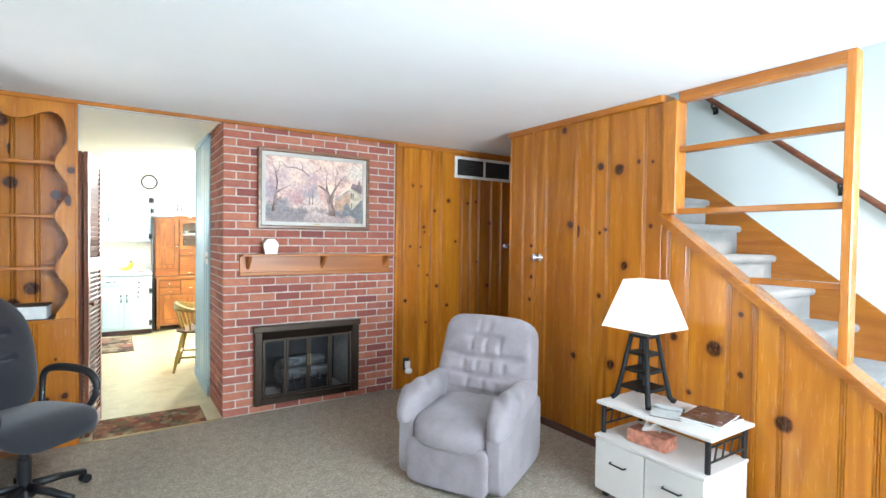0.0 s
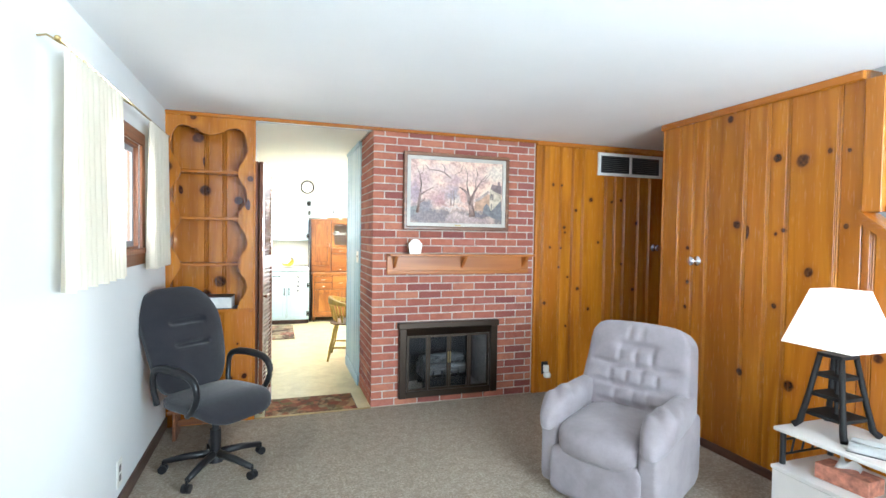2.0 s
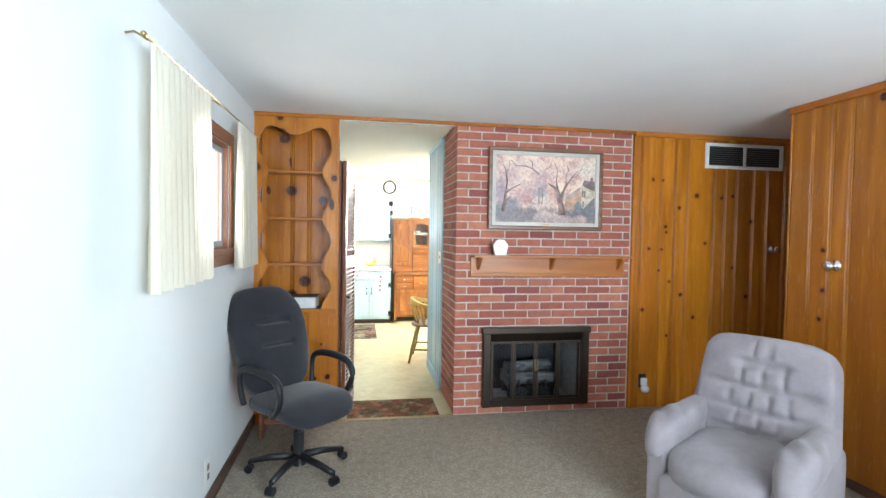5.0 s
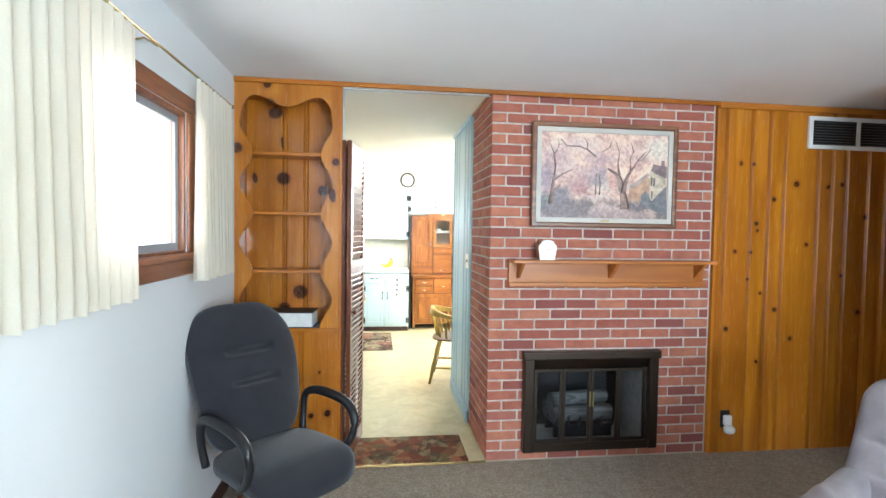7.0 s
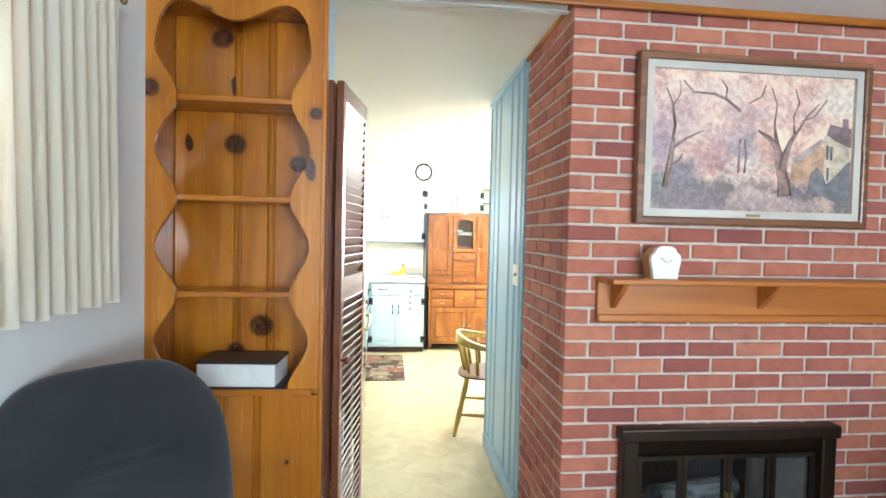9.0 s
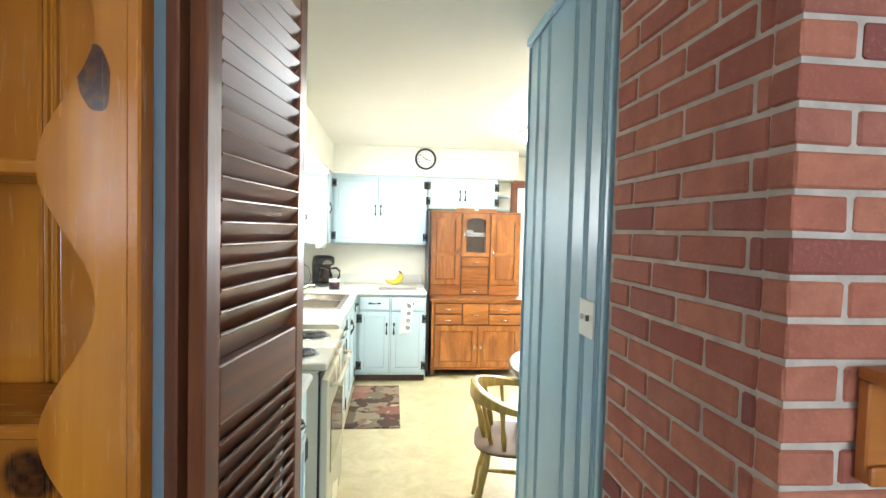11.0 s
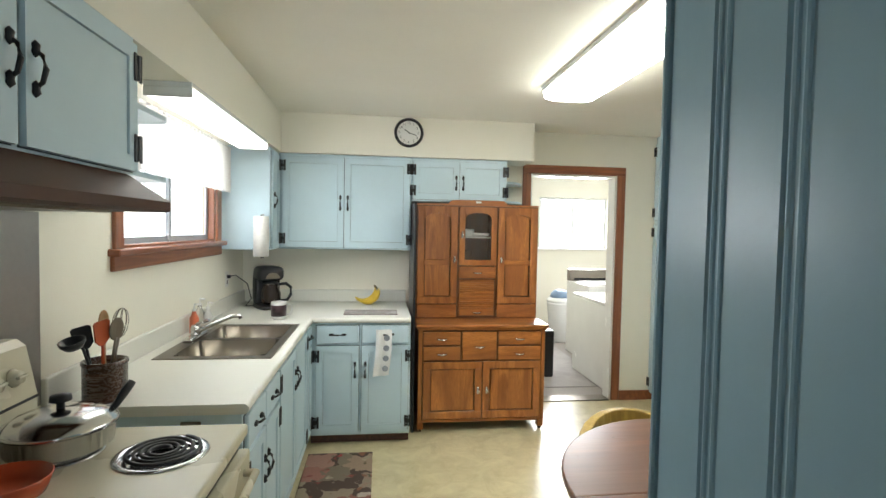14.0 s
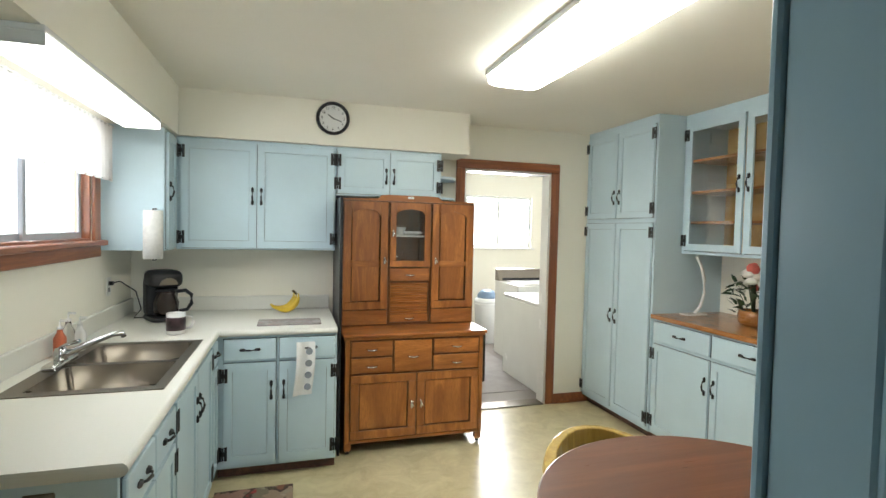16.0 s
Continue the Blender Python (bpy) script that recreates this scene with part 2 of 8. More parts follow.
def metal(name, color, rough=0.3, streak=False):
    k = Nodes(name)
    c = k.coord((1, 1, 1))
    f = k.noise(k.coord((1, 40, 1)) if streak else c, 40.0, 3)
    g = k.noise(c, 5.0, 4)
    k.bump(f, 0.05, 0.001)
    return k.done(k.mix(k.math("MULTIPLY", g, 0.35), color, tuple(v * 0.7 for v in color)), k.math("ADD", k.math("MULTIPLY", f, 0.2), rough - 0.1), metal=1.0)


def brick_mat():
    k = Nodes("fired_red_brick")
    c = k.coord()
    n1, n2 = k.noise(c, 14.0, 5, 0.65), k.noise(c, 130.0, 3)
    col = k.ramp(k.rnd(), [(0.0, (0.23, 0.070, 0.066)), (0.12, (0.35, 0.104, 0.074)), (0.5, (0.44, 0.145, 0.092)), (0.85, (0.51, 0.195, 0.118)), (1.0, (0.30, 0.095, 0.082))])
    col = k.mix(k.math("MULTIPLY", k.ramp(n1, [(0.35, 1.0), (0.62, 0.0)]), 0.4), col, (0.22, 0.065, 0.048))
    col = k.mix(k.math("MULTIPLY", k.ramp(n2, [(0.55, 0.0), (0.75, 1.0)]), 0.25), col, (0.52, 0.26, 0.19))
    k.bump(k.math("ADD", n1, k.math("MULTIPLY", n2, 0.6)), 0.5, 0.006)
    return k.done(col, 0.82, spec=0.25)


def carpet_mat():
    k = Nodes("beige_carpet")
    c = k.coord(shift=False)
    n1, n2, n3 = k.noise(c, 1.6, 4), k.noise(c, 62.0, 4, 0.75), k.noise(c, 240.0, 2)
    v = k.n("TexVoronoi", Vector=c, Scale=75.0).outputs["Distance"]
    col = k.mix(k.ramp(n2, [(0.38, 0.0), (0.62, 1.0)]), (0.29, 0.232, 0.172), (0.60, 0.52, 0.42))
    col = k.mix(k.math("MULTIPLY", k.ramp(n3, [(0.4, 1.0), (0.6, 0.0)]), 0.4), col, (0.22, 0.18, 0.15))
    col = k.mix(k.math("MULTIPLY", k.ramp(n1, [(0.35, 1.0), (0.65, 0.0)]), 0.25), col, (0.33, 0.28, 0.235))
    n4 = k.noise(c, 16.0, 5, 0.7)
    col = k.mix(k.math("MULTIPLY", k.ramp(n4, [(0.38, 1.0), (0.55, 0.0)]), 0.55), col, (0.27, 0.215, 0.17))
    k.bump(k.math("ADD", k.math("ADD", n2, n3), k.math("MULTIPLY", v, 0.2)), 0.8, 0.010)
    return k.done(col, 0.95, spec=0.1)


def lino_mat():
    k = Nodes("cream_sheet_vinyl")
    c = k.coord(shift=False)
    n1, n2, n3 = k.noise(c, 7.0, 6, 0.65, 0.8), k.noise(c, 1.2, 3), k.noise(c, 90.0, 2)
    col = k.mix(k.ramp(n1, [(0.35, 0.0), (0.66, 1.0)]), (0.52, 0.44, 0.25), (0.68, 0.60, 0.38))
    col = k.mix(k.math("MULTIPLY", k.ramp(n2, [(0.4, 0.0), (0.7, 1.0)]), 0.3), col, (0.48, 0.42, 0.26))
    k.bump(k.math("ADD", n3, n1), 0.08, 0.002)
    return k.done(col, k.math("ADD", k.math("MULTIPLY", n1, 0.2), 0.22), spec=0.5)


def cloth(name, color, color2, grain=180.0, big=4.0, rough=0.95, bump=0.5):
    k = Nodes(name)
    c = k.coord(shift=False)
    n1, n2 = k.noise(c, big, 5, 0.6), k.noise(c, grain, 2)
    col = k.mix(k.ramp(n1, [(0.35, 0.0), (0.65, 1.0)]), color2, color)
    col = k.mix(k.math("MULTIPLY", n2, 0.5), col, tuple(v * 0.6 for v in color))
    k.bump(k.math("ADD", n2, k.math("MULTIPLY", n1, 0.4)), bump, 0.003)
    m = k.done(col, rough, spec=0.15)
    k.bsdf.inputs["Sheen Weight"].default_value = 0.25
    return m


def glass(name, tint=(1, 1, 1), rough=0.0):
    k = Nodes(name)
    k.bsdf.inputs["IOR"].default_value = 1.45
    return k.done(tint, rough, trans=1.0)


def glow(name, color, strength):
    k = Nodes(name)
    k.put(k.bsdf.inputs["Emission Color"], color)
    k.bsdf.inputs["Emission Strength"].default_value = strength
    return k.done(color, 0.4)


def plaster(name, color, grain=25.0, bump=0.25):
    k = Nodes(name)
    c = k.coord(shift=False)
    n1, n2, n3 = k.noise(c, 1.3, 4), k.noise(c, grain, 4, 0.6), k.noise(c, 140.0, 2)
    col = k.mix(k.math("MULTIPLY", k.ramp(n1, [(0.35, 1.0), (0.65, 0.0)]), 0.5), color, tuple(v * 0.93 for v in color))
    k.bump(k.math("ADD", n2, k.math("MULTIPLY", n3, 0.5)), bump, 0.003)
    return k.done(col, 0.75, spec=0.25)


M_CEIL = plaster("white_ceiling_paint", (0.90, 0.91, 0.92), 60.0, 0.3)
M_WALL = plaster("pale_wall_paint", (0.78, 0.80, 0.80))
M_KWALL = plaster("cream_kitchen_paint", (0.87, 0.84, 0.73))
M_KCEIL = plaster("kitchen_ceiling_paint", (0.90, 0.87, 0.77), 60.0, 0.3)
M_STAIRWALL = plaster("grey_white_stair_paint", (0.66, 0.68, 0.65))
M_BLUE = paint("pale_blue_cabinet_paint", (0.53, 0.665, 0.73), 0.32, 0.035, 2.0, 0.05, 45.0)
M_BLUEWALL = paint("blue_panel_paint", (0.33, 0.51, 0.62), 0.30, 0.05, 2.0, 0.06, 45.0)
M_BRICK = brick_mat()
M_MORTAR = paint("grey_mortar", (0.56, 0.47, 0.41), 0.9, 0.12, 20.0, 0.6, 90.0, 0.1)
M_CARPET = carpet_mat()
M_LINO = lino_mat()
M_TRIM = pine("pine_trim_wood", (), base=(0.44, 0.150, 0.016), dark=(0.28, 0.082, 0.008), axis="x", small=0.0)
M_TRIMV = pine("pine_upright_trim", (), base=(0.45, 0.155, 0.016), dark=(0.28, 0.082, 0.008), axis="z", small=0.0)
M_TRIMY = pine("pine_long_trim", (), base=(0.44, 0.150, 0.016), dark=(0.28, 0.082, 0.008), axis="y", small=0.0)
M_REDWOOD = wood("reddish_window_wood", (0.33, 0.115, 0.045), (0.17, 0.05, 0.02), "z", 0.35)
M_REDWOODY = wood("reddish_sill_wood", (0.33, 0.115, 0.045), (0.17, 0.05, 0.02), "y", 0.35)
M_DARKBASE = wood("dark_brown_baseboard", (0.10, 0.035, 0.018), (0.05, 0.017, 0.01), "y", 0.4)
M_BLACK = paint("black_iron", (0.012, 0.012, 0.013), 0.4, 0.1, 10.0, 0.1, 80.0)
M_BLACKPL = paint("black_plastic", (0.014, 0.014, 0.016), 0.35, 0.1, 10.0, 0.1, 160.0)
M_WHITE = paint("white_enamel", (0.80, 0.80, 0.78), 0.25, 0.02)
M_CHROME = metal("bright_chrome", (0.72, 0.72, 0.73), 0.15)
M_STEEL = metal("brushed_steel", (0.23, 0.20, 0.165), 0.36, True)
M_BRASS = metal("aged_brass", (0.45, 0.33, 0.15), 0.35)
M_GLASS = glass("clear_window_glass")
M_OUT = paint("pale_outdoor_ground", (0.35, 0.36, 0.30), 0.9, 0.2, 0.5)

# ---- the shell ----
XL = -0.56          # living room's window wall
YF = 4.68           # fireplace wall
XC = 3.22           # closet and stair wall
XS = 4.10           # far wall of the stairs
YB = -1.60          # wall behind
KX = -0.60          # sink wall
KY = 9.76           # laundry wall
KR = 3.66           # dining wall

# floors
struct("floor_carpet", B(XL - 0.15, 4.6, YB - 0.15, YF - 0.01, -0.12, 0.0), M_CARPET, "worn beige cut-pile carpet over the living room", "carpet")
struct("floor_kitchen", B(KX - 0.15, KR + 0.15, YF - 0.01, KY + 0.05, -0.12, -0.004), M_LINO, "cream marbled sheet vinyl kitchen floor", "floor")
M_LAUNDRY_FLOOR = plaster("grey_laundry_floor", (0.34, 0.31, 0.29))
struct("floor_laundry", B(1.1, 4.9, KY + 0.05, 13.1, -0.12, -0.006), M_LAUNDRY_FLOOR, "grey vinyl laundry floor", "floor")
struct("ground", B(-40, 60, -60, 60, -0.6, -0.5), M_OUT, "pale ground outside the house", "ground")

# ceilings: the stairwell stays open
c = bmesh.new()
box(c, XL - 0.15, XC, YB - 0.15, YF, CEIL, CEIL + 0.2)
box(c, XC, 4.6, 3.70, YF, CEIL, CEIL + 0.2)
struct("ceiling_living", c, M_CEIL, "smooth white living room ceiling", "ceiling")
struct("ceiling_kitchen", B(KX - 0.15, KR + 0.15, YF, KY + 0.12, CEIL, CEIL + 0.2), M_KCEIL, "cream kitchen ceiling", "ceiling")
struct("ceiling_laundry", B(1.1, 4.9, KY + 0.12, 13.25, CEIL, CEIL + 0.2), M_CEIL, "white laundry ceiling", "ceiling")
struct("ceiling_stairwell", B(XC - 0.1, XS + 0.15, -0.75, 3.8, 4.8, 4.9), M_CEIL, "white ceiling over the stairwell", "ceiling")


def wall_with_hole(bm, axis, a, b, u0, u1, holes, z0=0.0, z1=CEIL):
    """A wall between a and b along axis, from u0 to u1, with rectangular openings (u, u, z, z) in order."""
    def put(p, q, r, s):
        if q - p > 1e-4 and s - r > 1e-4:
            box(bm, a, b, p, q, r, s) if axis == "x" else box(bm, p, q, a, b, r, s)
    at = u0
    for p, q, r, s in holes:
        put(at, p, z0, z1)
        put(p, q, z0, r)
        put(p, q, s, z1)
        at = q
    put(at, u1, z0, z1)
    return bm


WIN = (2.98, 3.90, 1.40, 2.03)     # living window: y, y, z, z
KWIN = (7.77, 9.04, 1.43, 2.08)    # sink window
struct("wall_west", wall_with_hole(bmesh.new(), "x", XL - 0.15, XL, YB, YF, [WIN]), M_WALL, "white painted living room wall with a small window", "wall")
struct("wall_south", wall_with_hole(bmesh.new(), "y", YB - 0.15, YB, XL - 0.15, 4.6, [(0.95, 3.25, 0.8, 2.3)]), M_WALL, "white painted wall with a wide window", "wall")
struct("wall_kitchen_west", wall_with_hole(bmesh.new(), "x", KX - 0.15, KX, YF + 0.2, KY + 0.12, [KWIN]), M_KWALL, "cream kitchen wall with the sink window", "wall")
struct("wall_kitchen_north", wall_with_hole(bmesh.new(), "y", KY, KY + 0.12, KX - 0.15, KR + 0.15, [(1.85, 2.66, -0.004, 2.055)]), M_KWALL, "cream kitchen wall with the laundry doorway", "wall")
# unseen opening added to let the dining fill lamp in
struct("wall_kitchen_east", wall_with_hole(bmesh.new(), "x", KR, KR + 0.15, 6.11, KY, [(6.5, 7.4, 0.95, 2.05)]), M_KWALL, "cream dining wall", "wall")
# block beside the passage: brick outside, blue panels towards the kitchen
struct("wall_closet_north", B(1.10, KR + 0.15, 6.11, 6.225, 0, CEIL), M_KWALL, "cream wall behind the dining table", "wall")
struct("wall_passage", B(1.038, 1.10, 5.335, 6.225, 0, CEIL), M_BLUEWALL, "blue painted panelled passage wall", "wall")
# laundry
struct("wall_laundry_north", wall_with_hole(bmesh.new(), "y", 12.8, 12.95, 1.1, 4.9, [(2.92, 4.0, 1.29, 2.06)], -0.006), M_KWALL, "pale laundry wall with a window", "wall")
struct("wall_laundry_east", B(4.6, 4.75, KY + 0.12, 12.8, -0.006, CEIL), M_KWALL, "pale laundry side wall", "wall")
struct("wall_laundry_west", B(1.15, 1.3, KY + 0.12, 12.8, -0.006, CEIL), M_KWALL, "pale laundry side wall", "wall")
# hall end and stairwell
struct("wall_hall_end", B(4.45, 4.6, 3.70, YF, 0, CEIL), M_TRIMV, "dark pine wall at the end of the hall", "wall")
s = bmesh.new()
box(s, XS, XS + 0.15, -0.75, 3.70, 0, 4.8)
struct("wall_stair_east", s, M_STAIRWALL, "grey-white wall along the stairs", "wall")
struct("wall_stair_north", B(XC - 0.12, XS, 3.58, 3.70, 2.62, 4.8), M_STAIRWALL, "grey-white wall above the stairs", "wall")
# the opening up here is added too, next to the stair fill lamp
struct("wall_stair_south", wall_with_hole(bmesh.new(), "y", -0.75, -0.63, XC - 0.12, XS, [(3.38, 3.98, 3.25, 4.15)], 2.42, 4.8), M_STAIRWALL, "grey-white wall above the foot of the stairs", "wall")
struct("wall_stair_upper", B(XC - 0.12, XC, -0.63, 3.58, CEIL + 0.2, 4.8), M_STAIRWALL, "grey-white upper stair wall", "wall")
struct("wall_entry_east", B(4.45, 4.6, YB, -0.75, 0, CEIL), M_WALL, "white wall beyond the stairs", "wall")
struct("wall_entry_north", B(XS, 4.6, -0.75, -0.63, 0, CEIL), M_WALL, "white wall end beside the stairs", "wall")
struct("ceiling_entry", B(XC, 4.6, YB - 0.15, -0.63, CEIL, CEIL + 0.2), M_CEIL, "white ceiling near the stairs", "ceiling")


def ring_frame(bm, x0, x1, z0, z1, w, ya, yb):
    """One rectangular frame in the x-z plane, from depth ya to yb."""
    v = {}
    for y in (ya, yb):
        for k, (a, b) in enumerate(((x0, z0), (x1, z0), (x1, z1), (x0, z1), (x0 + w, z0 + w), (x1 - w, z0 + w), (x1 - w, z1 - w), (x0 + w, z1 - w))):
            v[y, k] = bm.verts.new((a, y, b))
    for k in range(4):
        j = (k + 1) % 4
        bm.faces.new((v[ya, k], v[ya, j], v[ya, j + 4], v[ya, k + 4]))
        bm.faces.new((v[yb, k], v[yb, k + 4], v[yb, j + 4], v[yb, j]))
        bm.faces.new((v[ya, k], v[yb, k], v[yb, j], v[ya, j]))
        bm.faces.new((v[ya, k + 4], v[ya, j + 4], v[yb, j + 4], v[yb, k + 4]))
    bmesh.ops.recalc_face_normals(bm, faces=bm.faces[:])
    return bm


def plate(bm, xs, ys, holes, z0, z1):
    """One flat slab over the cells of a grid, but for the named cells (i, j)."""
    v = {}

    def vert(i, j, z):
        if (i, j, z) not in v:
            v[i, j, z] = bm.verts.new((xs[i], ys[j], z))
        return v[i, j, z]
    cells = {(i, j) for i in range(len(xs) - 1) for j in range(len(ys) - 1)} - set(holes)
    for i, j in sorted(cells):
        bm.faces.new([vert(a, b, z1) for a, b in ((i, j), (i + 1, j), (i + 1, j + 1), (i, j + 1))])
        bm.faces.new([vert(a, b, z0) for a, b in ((i, j), (i, j + 1), (i + 1, j + 1), (i + 1, j))])
        for (di, dj), (a, b) in (((0, -1), ((i, j), (i + 1, j))), ((1, 0), ((i + 1, j), (i + 1, j + 1))), ((0, 1), ((i + 1, j + 1), (i, j + 1))), ((-1, 0), ((i, j + 1), (i, j)))):
            if (i + di, j + dj) not in cells:
                bm.faces.new((vert(*a, z0), vert(*b, z0), vert(*b, z1), vert(*a, z1)))
    bmesh.ops.recalc_face_normals(bm, faces=bm.faces[:])
    return bm


# ---- tongue-and-groove boards ----
def board_wall(parent, material, plane, at, u0, u1, z0, z1, joints, thick=0.018, top=None, bead=0.024, sunk=0.008):
    """Upright boards on a wall, each a part, with a double bead at every joint. top(u) gives a sloping upper end."""
    def strip_of(name, prof):
        bm = bmesh.new()
        a, b = prof[0][0], prof[-1][0]
        za, zb = (top(a), top(b)) if top else (z1, z1)
        lo, hi = [], []
        for q, d in prof:
            zt = za + (zb - za) * (q - a) / max(b - a, 1e-6)
            p = (q, at - d) if plane == "y" else (at - d, q)
            lo.append(bm.verts.new((*p, z0)))
            hi.append(bm.verts.new((*p, zt)))
        bm.faces.new(lo)
        bm.faces.new(hi[::-1])
        n = len(prof)
        for k in range(n):
            j = (k + 1) % n
            bm.faces.new((lo[k], hi[k], hi[j], lo[j]))
        bmesh.ops.recalc_face_normals(bm, faces=bm.faces[:])
        part(name, bm, material, parent)
    h = bead / 2
    marks = [u0 - h, *[j for j in sorted(joints) if u0 + bead < j < u1 - bead], u1 + h]
    for m0, m1 in zip(marks, marks[1:]):
        a, b = m0 + h + 0.0006, m1 - h - 0.0006
        strip_of("board", [(a, 0.0), (a, thick - 0.004), (a + 0.004, thick), (b - 0.004, thick), (b, thick - 0.004), (b, 0.0)])
    low, ridge = thick - sunk, thick + 0.25 * sunk
    for m in marks[1:-1]:
        strip_of("bead", [(m - h, 0.0), (m - h, low)] + [(m + bead * (e + c), low + (ridge - low) * r) for e in (-0.26, 0.26) for c, r in ((-0.16, 0.1), (-0.11, 0.75), (0.0, 1.0), (0.11, 0.75), (0.16, 0.1))] + [(m + h, low), (m + h, 0.0)])


K_WALL = [(2.77, 2.01, 0.016), (2.866, 2.01, 0.012), (3.195, 1.88, 0.022), (3.44, 1.87, 0.015), (3.55, 1.885, 0.015), (3.745, 1.66, 0.018), (3.026, 1.77, 0.016), (2.90, 1.60, 0.016), (2.907, 1.55, 0.012), (2.747, 1.407, 0.016), (2.862, 1.40, 0.012), (3.289, 1.46, 0.015), (2.848, 1.212, 0.012), (3.572, 1.243, 0.014), (3.061, 1.0, 0.018), (3.717, 0.98, 0.02), (2.696, 0.866, 0.02), (3.192, 0.793, 0.018), (2.947, 1.114, 0.012), (2.937, 0.637, 0.012)]
K_CLOSET = [(2.561, 1.986, 0.04), (2.72, 2.02, 0.028), (3.073, 2.336, 0.026), (2.41, 2.02, 0.014), (2.305, 2.01, 0.013), (2.997, 1.611, 0.03), (2.718, 1.547, 0.013), (2.669, 1.571, 0.016), (2.306, 1.591, 0.015), (2.502, 1.327, 0.03), (2.716, 1.096, 0.018), (2.60, 0.624, 0.034), (2.942, 0.621, 0.026), (3.421, 1.442, 0.016), (3.414, 1.183, 0.016), (3.43, 0.992, 0.016), (1.877, 0.876, 0.048), (1.507, 0.556, 0.046), (2.127, 0.905, 0.026), (1.732, 1.096, 0.016), (1.729, 0.757, 0.018), (2.023, 0.583, 0.016)]
M_PINE_N = pine("knotty_pine_fireplace_wall", K_WALL, "y", small=0.2)
M_PINE_E = pine("knotty_pine_closet_wall", K_CLOSET, "x", small=0.15)
pine_wall = struct("wall_pine_north", B(2.58, 4.45, YF, YF + 0.12, 0, CEIL), M_TRIMV, "varnished knotty pine board wall beside the brick chimney", "wall")
board_wall(pine_wall, M_PINE_N, "y", YF, 2.585, 4.44, 0.0, CEIL, (2.66, 2.851, 2.985, 3.102, 3.365, 3.475, 3.59, 3.76, 3.90, 4.08, 4.25))

# closet block and stair side: boards below a sloping string
SL = (1.662 - 0.783) / (2.231 - 1.104)


def string_z(y):
    return 0.783 + SL * (y - 1.104)


closet = struct("wall_pine_east", B(XC, XC + 0.10, 2.23, 3.66, 0, CEIL), M_TRIMV, "varnished knotty pine closet wall with a flush board door", "wall")
board_wall(closet, M_PINE_E, "x", XC, 2.232, 3.68, 0.0, CEIL, (2.358, 2.65, 2.78, 2.941, 3.251, 3.376, 3.52))
under = bmesh.new()
prism(under, [(0.19, 0.0), (2.23, 0.0), (2.23, string_z(2.23)), (0.19, string_z(0.19))], "x", XC, XC + 0.09)
stair_side = struct("wall_pine_stair", under, M_TRIMV, "knotty pine boards under the sloping stair string", "wall")
board_wall(stair_side, M_PINE_E, "x", XC, 0.24, 2.23, 0.0, 1.0, (0.42, 0.62, 0.80, 0.98, 1.127, 1.259, 1.526, 1.658, 1.801, 2.049, 2.175), top=lambda y: max(0.02, string_z(y) - 0.05))
struct("wall_closet_end", B(XC, 4.45, 3.66, 3.68, 0, CEIL), M_PINE_E, "knotty pine end of the closet towards the hall", "wall")

# blue panel boards along the passage
passage_wall = bpy.data.objects["wall_passage"]
board_wall(passage_wall, M_BLUEWALL, "x", 1.038, 5.34, 6.225, 0.10, CEIL, (5.385, 5.502, 5.646, 5.955, 6.093), bead=0.034, sunk=0.004)

# bright overcast daylight outside the windows
M_DAY = glow("bright_daylight", (0.93, 0.97, 1.0), 4.0)
struct("backdrop_west", B(-1.62, -1.60, -2.5, 11.5, -0.3, 3.6), M_DAY, "plain bright daylight outside the windows", "backdrop")
struct("backdrop_north", B(0.5, 6.0, 13.8, 13.82, -0.3, 3.6), M_DAY, "plain bright daylight outside the laundry window", "backdrop")

# ---- brick chimney ----
COURSE, UNIT = 0.0672, 0.2125
XB0, XB1, YBK = 1.024, 2.58, 5.33
FX0, FX1, FZ0, FZ1 = 1.36, 2.10, 0.10, 0.66
core = wall_with_hole(bmesh.new(), "y", YF + 0.0045, YF + 0.35, XB0 + 0.005, XB1, [(FX0, FX1, FZ0, FZ1)])
box(core, XB0 + 0.005, XB1, YF + 0.55, YBK, 0, CEIL)
box(core, XB0 + 0.005, FX0 - 0.02, YF + 0.35, YF + 0.55, 0, CEIL)
box(core, FX1 + 0.02, XB1, YF + 0.35, YF + 0.55, 0, CEIL)
box(core, FX0 - 0.02, FX1 + 0.02, YF + 0.35, YF + 0.55, FZ1 + 0.05, CEIL)
chimney = struct("wall_chimney", core, M_MORTAR, "red brick chimney breast with pale mortar joints", "wall")
SHAPES = {}


def brick_mesh(length, depth, which):
    """A slightly worn brick, shared between bricks of one size."""
    key = (round(length, 3), round(depth, 3), which)
    if key not in SHAPES:
        rr = random.Random(which * 17 + int(length * 1000))
        bm = B(0, length, 0, depth, 0, COURSE - 0.0112, bevel=0.004)
        for v in bm.verts:
            v.co += Vector((rr.uniform(-1, 1), rr.uniform(-1, 1), rr.uniform(-1, 1))) * 0.0013
        me = bpy.data.meshes.new("brick")
        bm.to_mesh(me)
        bm.free()
        me.materials.append(M_BRICK)
        SHAPES[key] = me
    return SHAPES[key]


def lay(parent, length, depth, m, which):
    ob = new("brick", brick_mesh(length, depth, which))
    ob.parent = parent
    ob.matrix_basis = m


